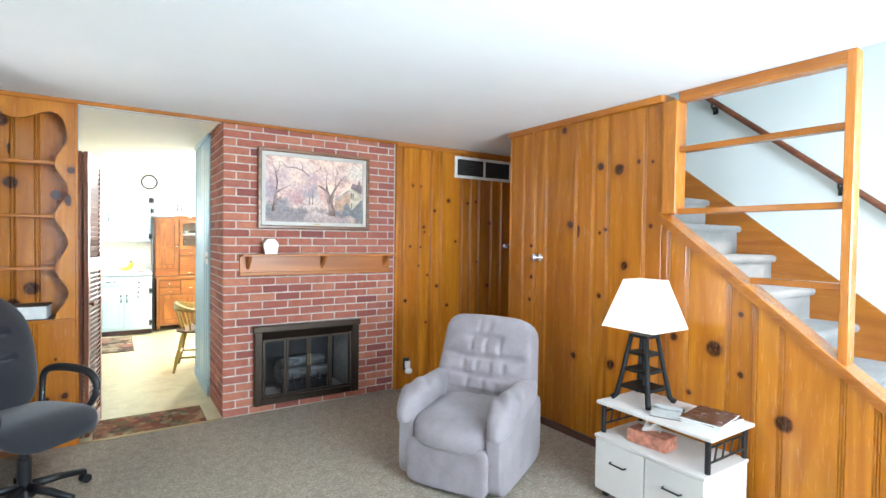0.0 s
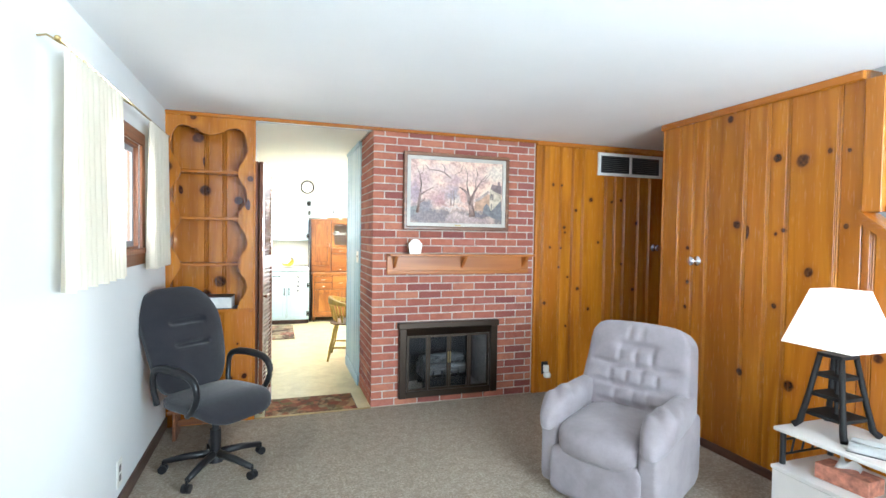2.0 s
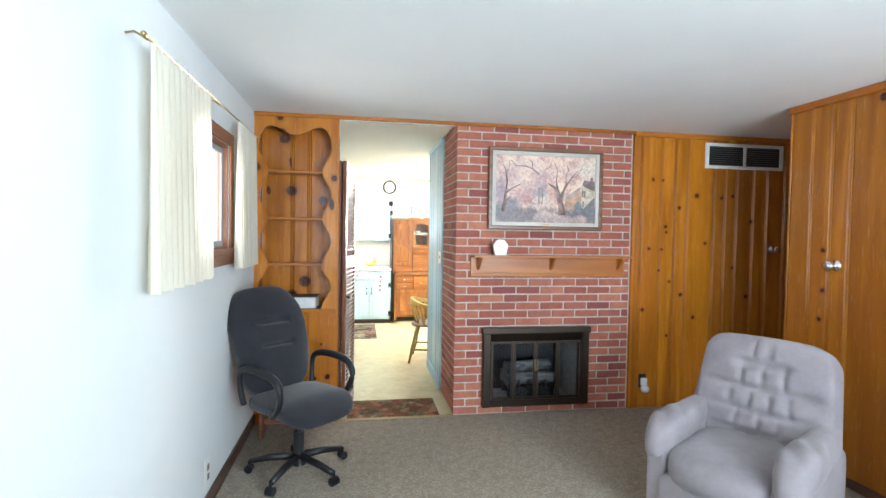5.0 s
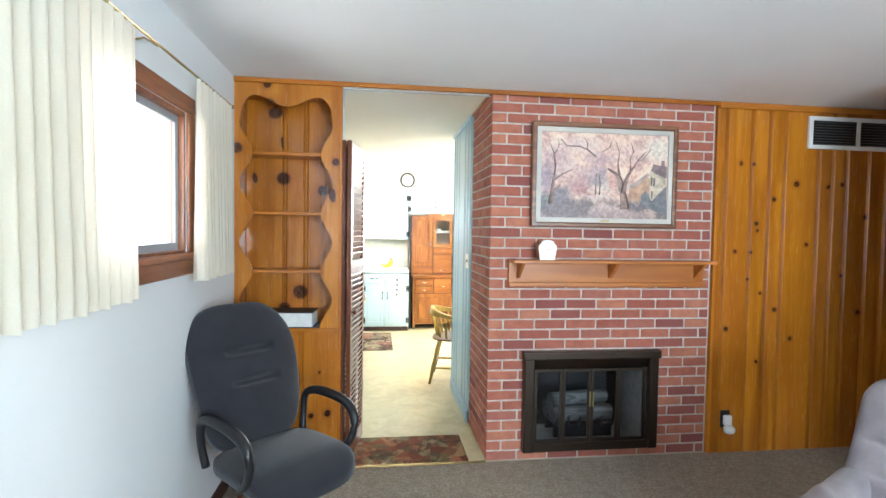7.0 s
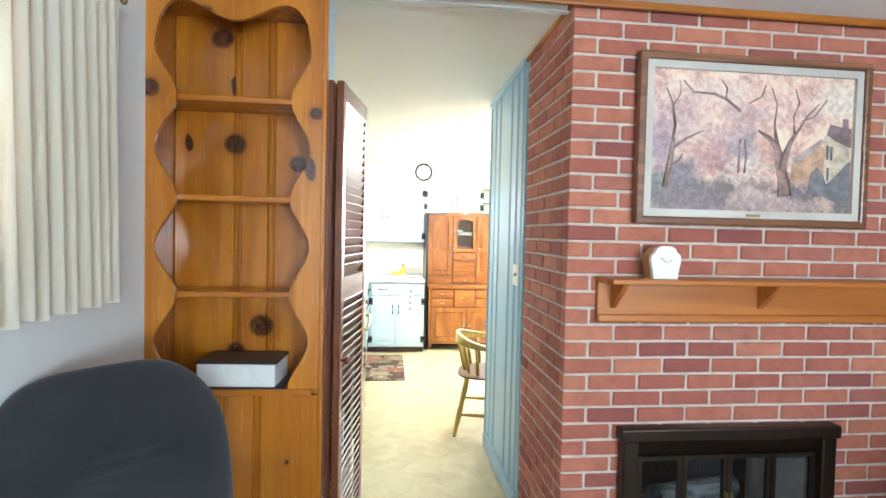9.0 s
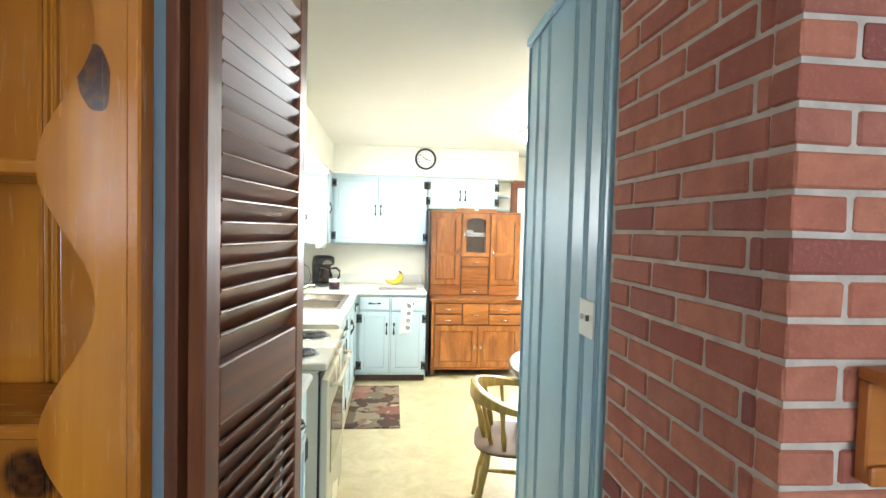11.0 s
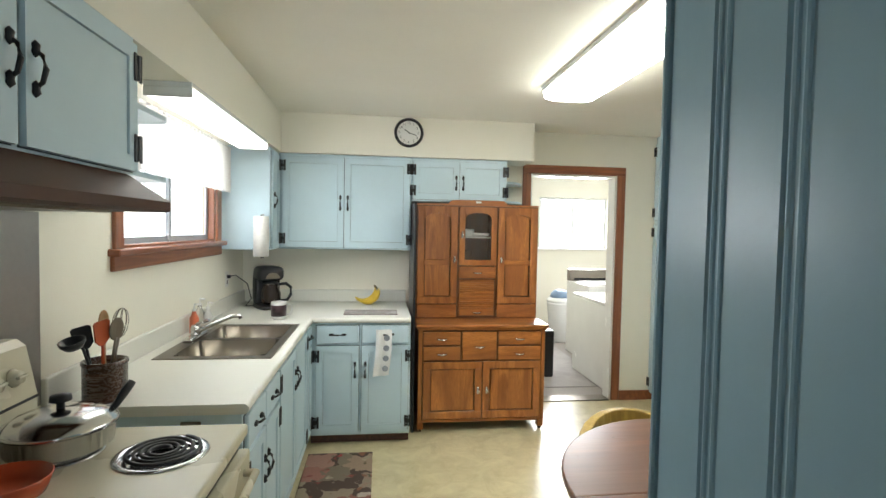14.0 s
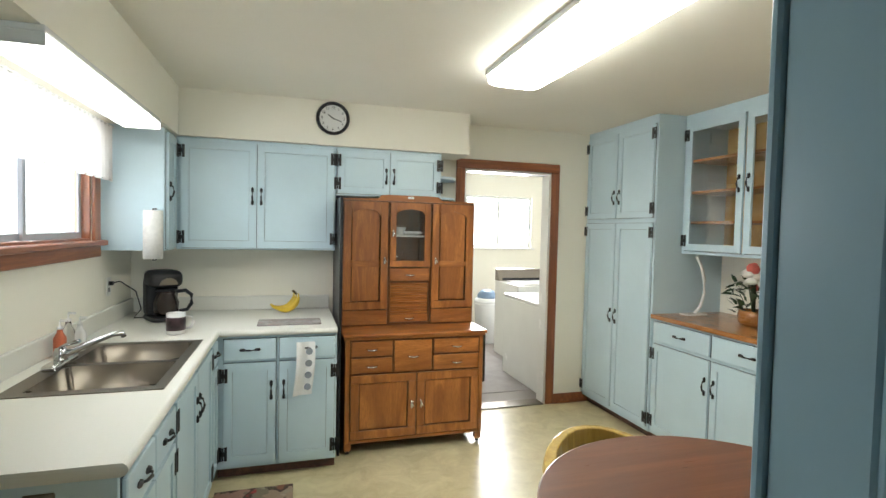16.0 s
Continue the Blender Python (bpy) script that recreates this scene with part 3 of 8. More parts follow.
lr = random.Random(5)
IX0, IX1, IZ = 1.262, 2.195, 0.735       # fireplace surround over the bricks
side_stuff = bmesh.new()
for row in range(36):
    z = row * COURSE + 0.006
    x = XB0
    first = UNIT if row % 2 == 0 else UNIT / 2
    while x < XB1 - 0.02:
        ln = min(first if x == XB0 else UNIT, XB1 - x) - 0.0112
        hide = x > IX0 and x + ln < IX1 and z + COURSE < IZ and row > 0
        if ln > 0.03 and not hide:
            if not (z < IZ - 0.06 and row > 0 and x < IX1 and x + ln > IX0):
                lay(chimney, round(ln, 3), 0.06, Matrix.Translation((x, YF - lr.uniform(0, 0.0025), z)), lr.randrange(4))
            else:
                a, b = (x, min(x + ln, IX0 + 0.04)) if x < IX0 else (max(x, IX1 - 0.04), x + ln)
                if b - a > 0.03:
                    lay(chimney, round(b - a, 3), 0.06, Matrix.Translation((a, YF - lr.uniform(0, 0.0025), z)), lr.randrange(4))
        x += first if x == XB0 else UNIT
    # return towards the kitchen
    y = YF + 0.062
    head = UNIT / 2 if row % 2 == 0 else UNIT
    head -= 0.062
    n = 0
    while y < YBK - 0.02:
        ln = min(head if n == 0 else UNIT, YBK - y) - 0.0125
        if ln > 0.03:
            if row > 1:
                lay(chimney, round(ln, 3), 0.06, Matrix.Translation((XB0 + 0.0005 - lr.uniform(0, 0.002), y + ln, z)) @ pose(0, 0, 0, 0, 0, -90), lr.randrange(4))
            else:
                box(side_stuff, XB0, XB0 + 0.05, y, y + ln, z, z + COURSE - 0.0105, bevel=0.003)
        y += head if n == 0 else UNIT
        n += 1
tagged(part("brick_course", side_stuff, M_BRICK, chimney), kind="stuff")

# fireplace with glass doors
M_BRONZE = metal("dark_bronze_frame", (0.085, 0.064, 0.05), 0.36)
M_SOOT = paint("sooty_firebrick", (0.055, 0.05, 0.047), 0.9, 0.2, 9.0, 0.5, 60.0)
M_SMOKE = glass("smoked_fire_glass", (0.58, 0.64, 0.70))
fire = thing("fireplace_doors", "dark bronze fireplace surround with smoked glass folding doors", "fireplace", (1.73, YF, 0.0))


def at(ob, bm):
    """Shifts a mesh in world coordinates into a thing's own."""
    bm.transform(ob.matrix_basis.inverted())
    return bm


f = bmesh.new()
box(f, IX0, IX0 + 0.065, YF - 0.055, YF - 0.001, 0.065, IZ, 0.006)
box(f, IX1 - 0.065, IX1, YF - 0.055, YF - 0.001, 0.065, IZ, 0.006)
part("surround_stile", at(fire, f), M_BRONZE, fire)
part("hood", at(fire, B(IX0 - 0.012, IX1 + 0.012, YF - 0.062, YF - 0.001, IZ - 0.055, IZ, 0.008, 2)), M_BRONZE, fire, "worn bronze top edge")
f = bmesh.new()
prism(f, [(YF - 0.05, IZ - 0.055), (YF - 0.004, IZ - 0.055), (YF - 0.004, IZ - 0.12), (YF - 0.022, IZ - 0.12)], "x", IX0 + 0.066, IX1 - 0.066)
part("lintel", at(fire, f), M_BRONZE, fire)
part("bottom_rail", at(fire, B(IX0 + 0.066, IX1 - 0.066, YF - 0.045, YF - 0.002, 0.065, 0.12, 0.004)), M_BRONZE, fire)
dw = (IX1 - IX0 - 0.15) / 4
for k in range(4):
    a = IX0 + 0.075 + k * dw
    door = part("door", at(fire, ring_frame(bmesh.new(), a, a + dw - 0.004, 0.122, IZ - 0.122, 0.018, YF - 0.03, YF - 0.014)), M_BRONZE, fire)
    pane = part("pane", at(fire, B(a + 0.014, a + dw - 0.018, YF - 0.024, YF - 0.020, 0.143, IZ - 0.143)), M_SMOKE, door, "smoked glass pane")
    pane.visible_shadow = False
    if k in (1, 2):
        hx = a + (dw - 0.012 if k == 1 else 0.008)
        part("handle", at(fire, B(hx - 0.004, hx + 0.004, YF - 0.048, YF - 0.030, 0.36, 0.46, 0.002)), M_BRASS, door, "thin brass handle")
fb = bmesh.new()
box(fb, FX0 - 0.019, FX1 + 0.019, YF + 0.530, YF + 0.549, FZ0, FZ1 + 0.05)
box(fb, FX0 - 0.019, FX0 - 0.001, YF + 0.351, YF + 0.53, FZ0, FZ1 + 0.05)
box(fb, FX1 + 0.001, FX1 + 0.019, YF + 0.351, YF + 0.53, FZ0, FZ1 + 0.05)
box(fb, FX0 - 0.019, FX1 + 0.019, YF + 0.351, YF + 0.53, 0.001, FZ0)
struct("firebox", fb, M_SOOT, "soot-black firebox lining", "firebox")
M_LOG = wood("charred_birch_log", (0.26, 0.24, 0.22), (0.04, 0.035, 0.03), "x", 0.9, 20.0, 0.0)
grate = thing("fire_grate", "black iron grate in the firebox", "grate", (1.73, YF + 0.2, FZ0))
for k in range(6):
    g = bmesh.new()
    xx = 1.53 + k * 0.08
    tube(g, [(xx, YF + 0.05, FZ0 + 0.16), (xx, YF + 0.07, FZ0 + 0.09), (xx, YF + 0.32, FZ0 + 0.09), (xx, YF + 0.34, FZ0 + 0.14)], 0.008, 6)
    part("bar", at(grate, g), M_BLACK, grate)
for k in range(2):
    part("foot", at(grate, B(1.52, 1.94, YF + 0.1 + k * 0.17, YF + 0.116 + k * 0.17, FZ0 + 0.002, FZ0 + 0.084)), M_BLACK, grate)
for k, (z, y, r, tilt) in enumerate(((FZ0 + 0.155, YF + 0.14, 0.052, 4), (FZ0 + 0.155, YF + 0.26, 0.056, -5), (FZ0 + 0.245, YF + 0.2, 0.05, 12))):
    log = bmesh.new()
    ring = random.Random(k)
    lathe(log, [(r * (0.98 + 0.05 * ring.random()), -0.22 + 0.44 * i / 9) for i in range(10)], 14)
    log.transform(pose(1.73, y, z, 0, 90, tilt))
    tagged(part("log", log, M_LOG), "pale half-burnt birch log on the fire grate", "log", "logs on the grate")

# mantel shelf
M_MANTEL = pine("mantel_pine", [(2.02, 1.245, 0.016)], "y", base=(0.50, 0.172, 0.034), dark=(0.31, 0.092, 0.016), axis="x", small=0.2, rough=0.4, coat=0.1)
mantel = thing("mantel_shelf", "reddish pine mantel shelf with triangular brackets", "shelf", (1.80, YF, 1.15))
part("top_board", at(mantel, B(1.145, 2.515, YF - 0.165, YF - 0.003, 1.322, 1.342, 0.005, 2)), M_MANTEL, mantel)
part("back_board", at(mantel, B(1.148, 2.512, YF - 0.024, YF - 0.003, 1.160, 1.321, 0.003)), M_MANTEL, mantel)
part("moulding", at(mantel, B(1.148, 2.512, YF - 0.034, YF - 0.0245, 1.160, 1.192, 0.006, 2)), M_MANTEL, mantel)
for x in (1.20, 1.83, 2.44):
    b = bmesh.new()
    prism(b, [(YF - 0.0245, 1.3205), (YF - 0.14, 1.3205), (YF - 0.0245, 1.215)], "x", x, x + 0.022)
    part("bracket", at(mantel, b), M_MANTEL, mantel)

# mantel clock
mclock = thing("mantel_clock", "small white mantel clock with a rounded shoulder", "clock", (1.375, YF - 0.09, 1.342))
out = [(-0.046, 0), (0.046, 0), (0.050, 0.03), (0.058, 0.07), (0.055, 0.09), (0.044, 0.098), (0.034, 0.115), (0.018, 0.123), (-0.018, 0.123), (-0.034, 0.115), (-0.044, 0.098), (-0.055, 0.09), (-0.058, 0.07), (-0.050, 0.03)]
part("case", prism(bmesh.new(), out, "y", -0.006, 0.05), M_BRASS, mclock, "brown case back")
M_IVORY = paint("ivory_plastic", (0.80, 0.79, 0.74), 0.35, 0.02)
part("face", prism(bmesh.new(), [(u * 1.04, v * 1.02) for u, v in out], "y", -0.028, -0.0065), M_IVORY, mclock, "white face")
for a, ln in ((65, 0.025), (-50, 0.034)):
    h = B(-0.0015, 0.0015, -0.031, -0.029, 0, ln)
    h.transform(pose(0, 0, 0.062, 0, a, 0))
    part("clock_hand", h, M_BRASS, mclock)

# painting
PX0, PX1, PZ0, PZ1 = 1.285, 2.290, 1.553, 2.236
M_FRAME = wood("brown_picture_frame", (0.26, 0.11, 0.05), (0.11, 0.04, 0.02), "x", 0.35)
M_LINER = paint("grey_gilt_liner", (0.55, 0.50, 0.44), 0.4, 0.1)


def canvas_mat():
    """Oil landscape: pink blossom over a shaded lane, houses behind; dabs of colour with broken edges."""
    k = Nodes("oil_landscape")
    c = k.coord(shift=False)
    wob = k.n("TexNoise", Vector=c, Scale=16.0, Detail=5.0, Roughness=0.65).outputs["Color"]
    w = k.n("VectorMath", operation="MULTIPLY_ADD", _0=wob, _1=(0.15, 0.0, 0.13), _2=c).outputs[0]
    w = k.n("VectorMath", operation="ADD", _0=w, _1=(-0.075, 0.0, -0.065)).outputs[0]
    n1, n2 = k.noise(c, 11.0, 6, 0.65, 0.6), k.noise(c, 42.0, 4, 0.65)
    blot = k.math("ADD", n1, k.math("MULTIPLY", k.math("SUBTRACT", n2, 0.5), 0.5))
    z = k.n("SeparateXYZ", Vector=w).outputs["Z"]
    leaf = k.ramp(blot, [(0.36, (0.44, 0.26, 0.22)), (0.46, (0.62, 0.38, 0.31)), (0.54, (0.74, 0.50, 0.39)), (0.64, (0.78, 0.62, 0.48))])
    low = k.ramp(blot, [(0.38, (0.19, 0.14, 0.135)), (0.48, (0.31, 0.225, 0.20)), (0.60, (0.52, 0.36, 0.29))])
    col = k.mix(k.n("MapRange", _0=z, _1=-0.17, _2=-0.13, _3=0.0, _4=1.0).outputs[0], low, leaf)

    def dab(u, v, ru, rv, color, strength=0.9, soft=0.35):
        color = k.mix(k.ramp(n2, [(0.42, 0.0), (0.6, 1.0)]), tuple(0.75 * e for e in color), tuple(1.1 * e for e in color))
        p = ((2 * u - 1) * 0.4425, 0.0, (1 - 2 * v) * 0.2815)
        d = k.n("VectorMath", operation="SUBTRACT", _0=w, _1=p).outputs[0]
        d = k.n("VectorMath", operation="MULTIPLY", _0=d, _1=(1 / (ru * 0.885), 0.0, 1 / (rv * 0.563))).outputs[0]
        ln = k.n("VectorMath", operation="LENGTH", _0=d).outputs["Value"]
        m = k.n("MapRange", _0=ln, _1=1.0 - soft, _2=1.0 + soft, _3=strength, _4=0.0).outputs[0]
        return k.mix(m, col, color)
    for one in ((0.93, 0.18, 0.12, 0.13, (0.70, 0.62, 0.52), 0.7), (0.12, 0.35, 0.14, 0.22, (0.52, 0.36, 0.36), 0.6), (0.04, 0.55, 0.07, 0.16, (0.36, 0.25, 0.28)),
                (0.45, 0.62, 0.20, 0.09, (0.62, 0.50, 0.44)), (0.30, 0.60, 0.10, 0.10, (0.52, 0.30, 0.28)), (0.44, 0.50, 0.08, 0.10, (0.33, 0.27, 0.29)),
                (0.36, 0.45, 0.12, 0.06, (0.60, 0.40, 0.38), 0.7), (0.57, 0.57, 0.05, 0.10, (0.60, 0.33, 0.27)), (0.33, 0.68, 0.06, 0.07, (0.46, 0.24, 0.22)),
                (0.16, 0.74, 0.08, 0.09, (0.22, 0.19, 0.21)), (0.03, 0.82, 0.06, 0.11, (0.20, 0.21, 0.20)), (0.20, 0.90, 0.26, 0.10, (0.22, 0.17, 0.18)),
                (0.45, 0.755, 0.12, 0.02, (0.62, 0.50, 0.45)), (0.53, 0.88, 0.12, 0.06, (0.56, 0.40, 0.36)), (0.62, 0.95, 0.2, 0.04, (0.48, 0.33, 0.31), 0.7),
                (0.74, 0.855, 0.13, 0.03, (0.17, 0.14, 0.16)), (0.95, 0.84, 0.07, 0.12, (0.17, 0.17, 0.16)), (0.46, 0.30, 0.12, 0.08, (0.48, 0.32, 0.33), 0.6),
                (0.68, 0.24, 0.14, 0.10, (0.72, 0.50, 0.44), 0.6), (0.33, 0.14, 0.16, 0.08, (0.70, 0.53, 0.48), 0.6)):
        col = dab(*one)
    k.bump(n2, 0.3, 0.002)
    return k.done(col, 0.5)


pic = thing("landscape_painting", "framed oil painting of pink blossoming trees and a house", "painting", ((PX0 + PX1) / 2, YF, (PZ0 + PZ1) / 2))
hw, hh = (PX1 - PX0) / 2, (PZ1 - PZ0) / 2


def ring_rect(a, b, w, y0, y1, bev=0.0):
    return ring_frame(bmesh.new(), -a, a, -b, b, w, y0, y1)


soften(part("frame", ring_rect(hw, hh, 0.032, -0.045, -0.003), M_FRAME, pic), 0.008, 2)
part("liner", ring_rect(hw - 0.033, hh - 0.033, 0.030, -0.034, -0.006, 0.004), M_LINER, pic, "pale grey liner")
canvas = part("canvas", B(-hw + 0.06, hw - 0.06, -0.020, -0.006, -hh + 0.06, hh - 0.06), canvas_mat(), pic, "painted canvas")
M_PAINTBARK = paint("painted_bark", (0.34, 0.225, 0.195), 0.5, 0.25, 30.0)

def on_canvas(u, v, lift=0.0205):
    return ((2 * u - 1) * 0.4425, -lift, (1 - 2 * v) * 0.2815)


def painted_tree(limbs):
    """Brush strokes that taper along runs of (u, v, width)."""
    t = bmesh.new()
    for i, run in enumerate(limbs):
        old = set(t.verts)
        tube(t, [on_canvas(u, v) for u, v, _ in run], [w * 1.25 for _, _, w in run], 6)
        for v in set(t.verts) - old:
            v.co.y = -0.0203 - (0.0004 + 0.00025 * i) * (v.co.y < -0.0205)
    part("painted_tree", t, M_PAINTBARK, pic, "brown painted tree")


painted_tree((((0.665, 0.88, 0.027), (0.655, 0.76, 0.021), (0.635, 0.64, 0.020), (0.615, 0.52, 0.014), (0.575, 0.46, 0.009), (0.52, 0.41, 0.004)),
              ((0.645, 0.70, 0.016), (0.665, 0.56, 0.013), (0.685, 0.48, 0.009), (0.72, 0.40, 0.005), (0.76, 0.30, 0.004), (0.82, 0.20, 0.002)),
              ((0.70, 0.42, 0.005), (0.695, 0.30, 0.004), (0.72, 0.20, 0.003), (0.70, 0.10, 0.0015)), ((0.615, 0.50, 0.008), (0.60, 0.36, 0.004), (0.61, 0.22, 0.0025), (0.58, 0.10, 0.0015)),
              ((0.15, 0.08, 0.002), (0.20, 0.16, 0.004), (0.30, 0.165, 0.0045), (0.36, 0.20, 0.005), (0.43, 0.28, 0.004)), ((0.355, 0.19, 0.004), (0.36, 0.12, 0.003), (0.33, 0.06, 0.0015)),
              ((0.74, 0.33, 0.003), (0.80, 0.29, 0.003), (0.86, 0.17, 0.0015)), ((0.47, 0.22, 0.002), (0.53, 0.17, 0.003), (0.55, 0.08, 0.0015))))
painted_tree((((0.075, 0.84, 0.011), (0.095, 0.68, 0.010), (0.105, 0.56, 0.009), (0.115, 0.40, 0.006), (0.10, 0.24, 0.004), (0.07, 0.14, 0.002)),
              ((0.11, 0.56, 0.006), (0.17, 0.49, 0.004), (0.25, 0.43, 0.002)), ((0.10, 0.68, 0.005), (0.14, 0.65, 0.004), (0.155, 0.60, 0.002)), ((0.105, 0.26, 0.003), (0.14, 0.17, 0.002), (0.13, 0.08, 0.0012))))
painted_tree((((0.43, 0.72, 0.005), (0.43, 0.60, 0.004), (0.435, 0.48, 0.003)), ((0.46, 0.72, 0.004), (0.465, 0.60, 0.004), (0.455, 0.48, 0.002))))


def patch(name, corners, color, lift, label=""):
    b = prism(bmesh.new(), [(on_canvas(u, v)[0], on_canvas(u, v)[2]) for u, v in corners], "y", -lift - 0.0006, -lift)
    part(name, b, paint(name + "_colour", color, 0.5, 0.22, 24.0), pic, label)


patch("painted_cottage", [(0.69, 0.78), (0.695, 0.62), (0.84, 0.50), (0.86, 0.52), (0.86, 0.78)], (0.55, 0.33, 0.22), 0.0202, "orange painted cottage")
patch("painted_eave", [(0.67, 0.62), (0.74, 0.56), (0.84, 0.45), (0.86, 0.47), (0.75, 0.61), (0.70, 0.64)], (0.50, 0.38, 0.33), 0.0209)
patch("painted_house", [(0.855, 0.78), (0.855, 0.44), (0.875, 0.38), (0.90, 0.44), (0.985, 0.50), (0.985, 0.76)], (0.60, 0.49, 0.36), 0.0216, "cream painted house")
patch("painted_roof", [(0.865, 0.42), (0.88, 0.345), (0.945, 0.36), (0.945, 0.30), (0.97, 0.295), (0.975, 0.365), (0.99, 0.37), (0.99, 0.51), (0.905, 0.46)], (0.25, 0.17, 0.17), 0.0223)
for u0_, v0_ in ((0.865, 0.50), (0.885, 0.505), (0.87, 0.66)):
    patch("painted_window", [(u0_, v0_), (u0_ + 0.012, v0_), (u0_ + 0.012, v0_ + 0.10), (u0_, v0_ + 0.10)], (0.16, 0.13, 0.13), 0.0223)
patch("painted_bush", [(0.78, 0.82), (0.79, 0.72), (0.82, 0.66), (0.85, 0.70), (0.87, 0.78), (0.91, 0.73), (0.95, 0.66), (0.99, 0.60), (0.99, 0.93), (0.90, 0.90)], (0.20, 0.19, 0.20), 0.0230)
part("nameplate", B(-0.03, 0.03, -0.038, -0.0345, -hh + 0.040, -hh + 0.050), M_BRASS, pic, "small brass nameplate")

# ---- scalloped shelf in the pine wall ----
SX0, SX1 = XL, 0.074
K_SHELF = [(-0.37, 2.385, 0.026), (-0.36, 2.26, 0.042), (0.045, 1.93, 0.026), (-0.545, 2.0, 0.034), (-0.31, 1.84, 0.046), (-0.06, 1.77, 0.036), (-0.20, 1.10, 0.046), (-0.30, 0.99, 0.045), (-0.26, 0.42, 0.018), (-0.10, 0.35, 0.016), (0.0, 0.36, 0.022), (-0.05, 0.62, 0.01)]
M_PINE_S = pine("knotty_pine_shelf_wall", K_SHELF, "y", base=(0.49, 0.178, 0.016), dark=(0.33, 0.100, 0.008), small=0.3)
SH = (1.975, 1.609, 1.250)
ZB, ZT = 0.900, 2.25


def scallop(side, z):
    """x of the cut-out's edge: narrow at each shelf, wide between."""
    marks = (ZB, *SH[::-1], 2.34)
    for a, b in zip(marks, marks[1:]):
        if z <= b:
            w = 0.5 - 0.5 * math.cos(2 * math.pi * (z - a) / (b - a))
            break
    else:
        w = 1.0
    return (-0.050 + 0.073 * w) if side > 0 else (-0.455 - 0.076 * w)


edge_r = [(scallop(1, ZB + (2.16 - ZB) * i / 60), ZB + (2.16 - ZB) * i / 60) for i in range(61)]
edge_l = [(scallop(-1, z), z) for _, z in edge_r]
top = []
xr, xl = edge_r[-1][0], edge_l[-1][0]
for i in range(1, 32):
    u = i / 32
    x = xr + (xl - xr) * u
    d = abs(u - 0.5) * 2
    z = 2.255 + 0.065 * (0.5 - 0.5 * math.cos(math.pi * min(1.0, d / 0.68)))
    if d > 0.68:
        z = 2.16 + 0.16 * math.sqrt(max(0.0, 1 - ((d - 0.68) / 0.32) ** 2))
    top.append((x, z))
hole = edge_r + top + edge_l[::-1]
face = bmesh.new()


def strip(pts, xside):
    """Face plate between one edge of the cut-out and the plate's straight side."""
    for (x, z), (x2, z2) in zip(pts, pts[1:]):
        q = [(x, z), (x2, z2), (xside, z2), (xside, z)]
        fr = [face.verts.new((u, YF - 0.018, v)) for u, v in q]
        bk = [face.verts.new((u, YF, v)) for u, v in q]
        face.faces.new(fr)
        face.faces.new(bk[::-1])
        face.faces.new((fr[0], bk[0], bk[1], fr[1]))
        face.faces.new((fr[2], bk[2], bk[3], fr[3]))


strip(edge_r, SX1)
strip(edge_l, SX0)
crown = [edge_r[-1]] + top + [edge_l[-1]]
for (x, z), (x2, z2) in zip(crown, crown[1:]):
    q = [(x, z), (x2, z2), (x2, CEIL), (x, CEIL)]
    fr = [face.verts.new((u, YF - 0.018, v)) for u, v in q]
    bk = [face.verts.new((u, YF, v)) for u, v in q]
    face.faces.new(fr)
    face.faces.new(bk[::-1])
    face.faces.new((fr[0], bk[0], bk[1], fr[1]))
box(face, xr, SX1, YF - 0.018, YF, 2.16, CEIL)
box(face, SX0, xl, YF - 0.018, YF, 2.16, CEIL)
bmesh.ops.remove_doubles(face, verts=face.verts[:], dist=1e-5)
bmesh.ops.recalc_face_normals(face, faces=face.faces[:])
nook = bmesh.new()
box(nook, SX0, SX1 - 0.004, YF + 0.205, YF + 0.25, 0, CEIL)
box(nook, SX0, -0.545, YF, YF + 0.205, 0, CEIL)
box(nook, 0.040, SX1 - 0.004, YF, YF + 0.205, 0, CEIL)
box(nook, -0.545, 0.040, YF, YF + 0.205, 2.34, CEIL)
box(nook, -0.545, 0.040, YF, YF + 0.205, 0, ZB - 0.025)
shelf_wall = struct("wall_shelf_nook", nook, M_PINE_S, "knotty pine wall with a recessed scalloped bookshelf", "wall")
part("scalloped_face", face, M_PINE_S, shelf_wall, "scalloped pine face board")
board_wall(shelf_wall, M_PINE_S, "y", YF + 0.205, -0.545, 0.040, ZB, 2.34, (-0.300, -0.166), 0.012, bead=0.028)
board_wall(shelf_wall, M_PINE_S, "y", YF, SX0, SX1, 0.0, ZB - 0.026, (-0.42, -0.293, -0.162), 0.018)
for z in SH:
    part("shelf_board", B(-0.545, 0.040, YF + 0.001, YF + 0.19, z - 0.011, z + 0.011, 0.003), M_TRIM, shelf_wall)
part("shelf_board", B(-0.545, 0.040, YF - 0.028, YF + 0.19, ZB - 0.025, ZB, 0.003), M_TRIM, shelf_wall)
struct("trim_passage_jamb", B(SX1 - 0.004, SX1 + 0.002, YF + 0.02, YF + 0.25, 0, CEIL), M_BLUEWALL, "pale blue painted jamb of the passage", "trim")
part("trim_strip", B(SX1 - 0.012, SX1 + 0.006, YF - 0.022, YF + 0.018, 0, CEIL, 0.003), M_TRIMV, shelf_wall)

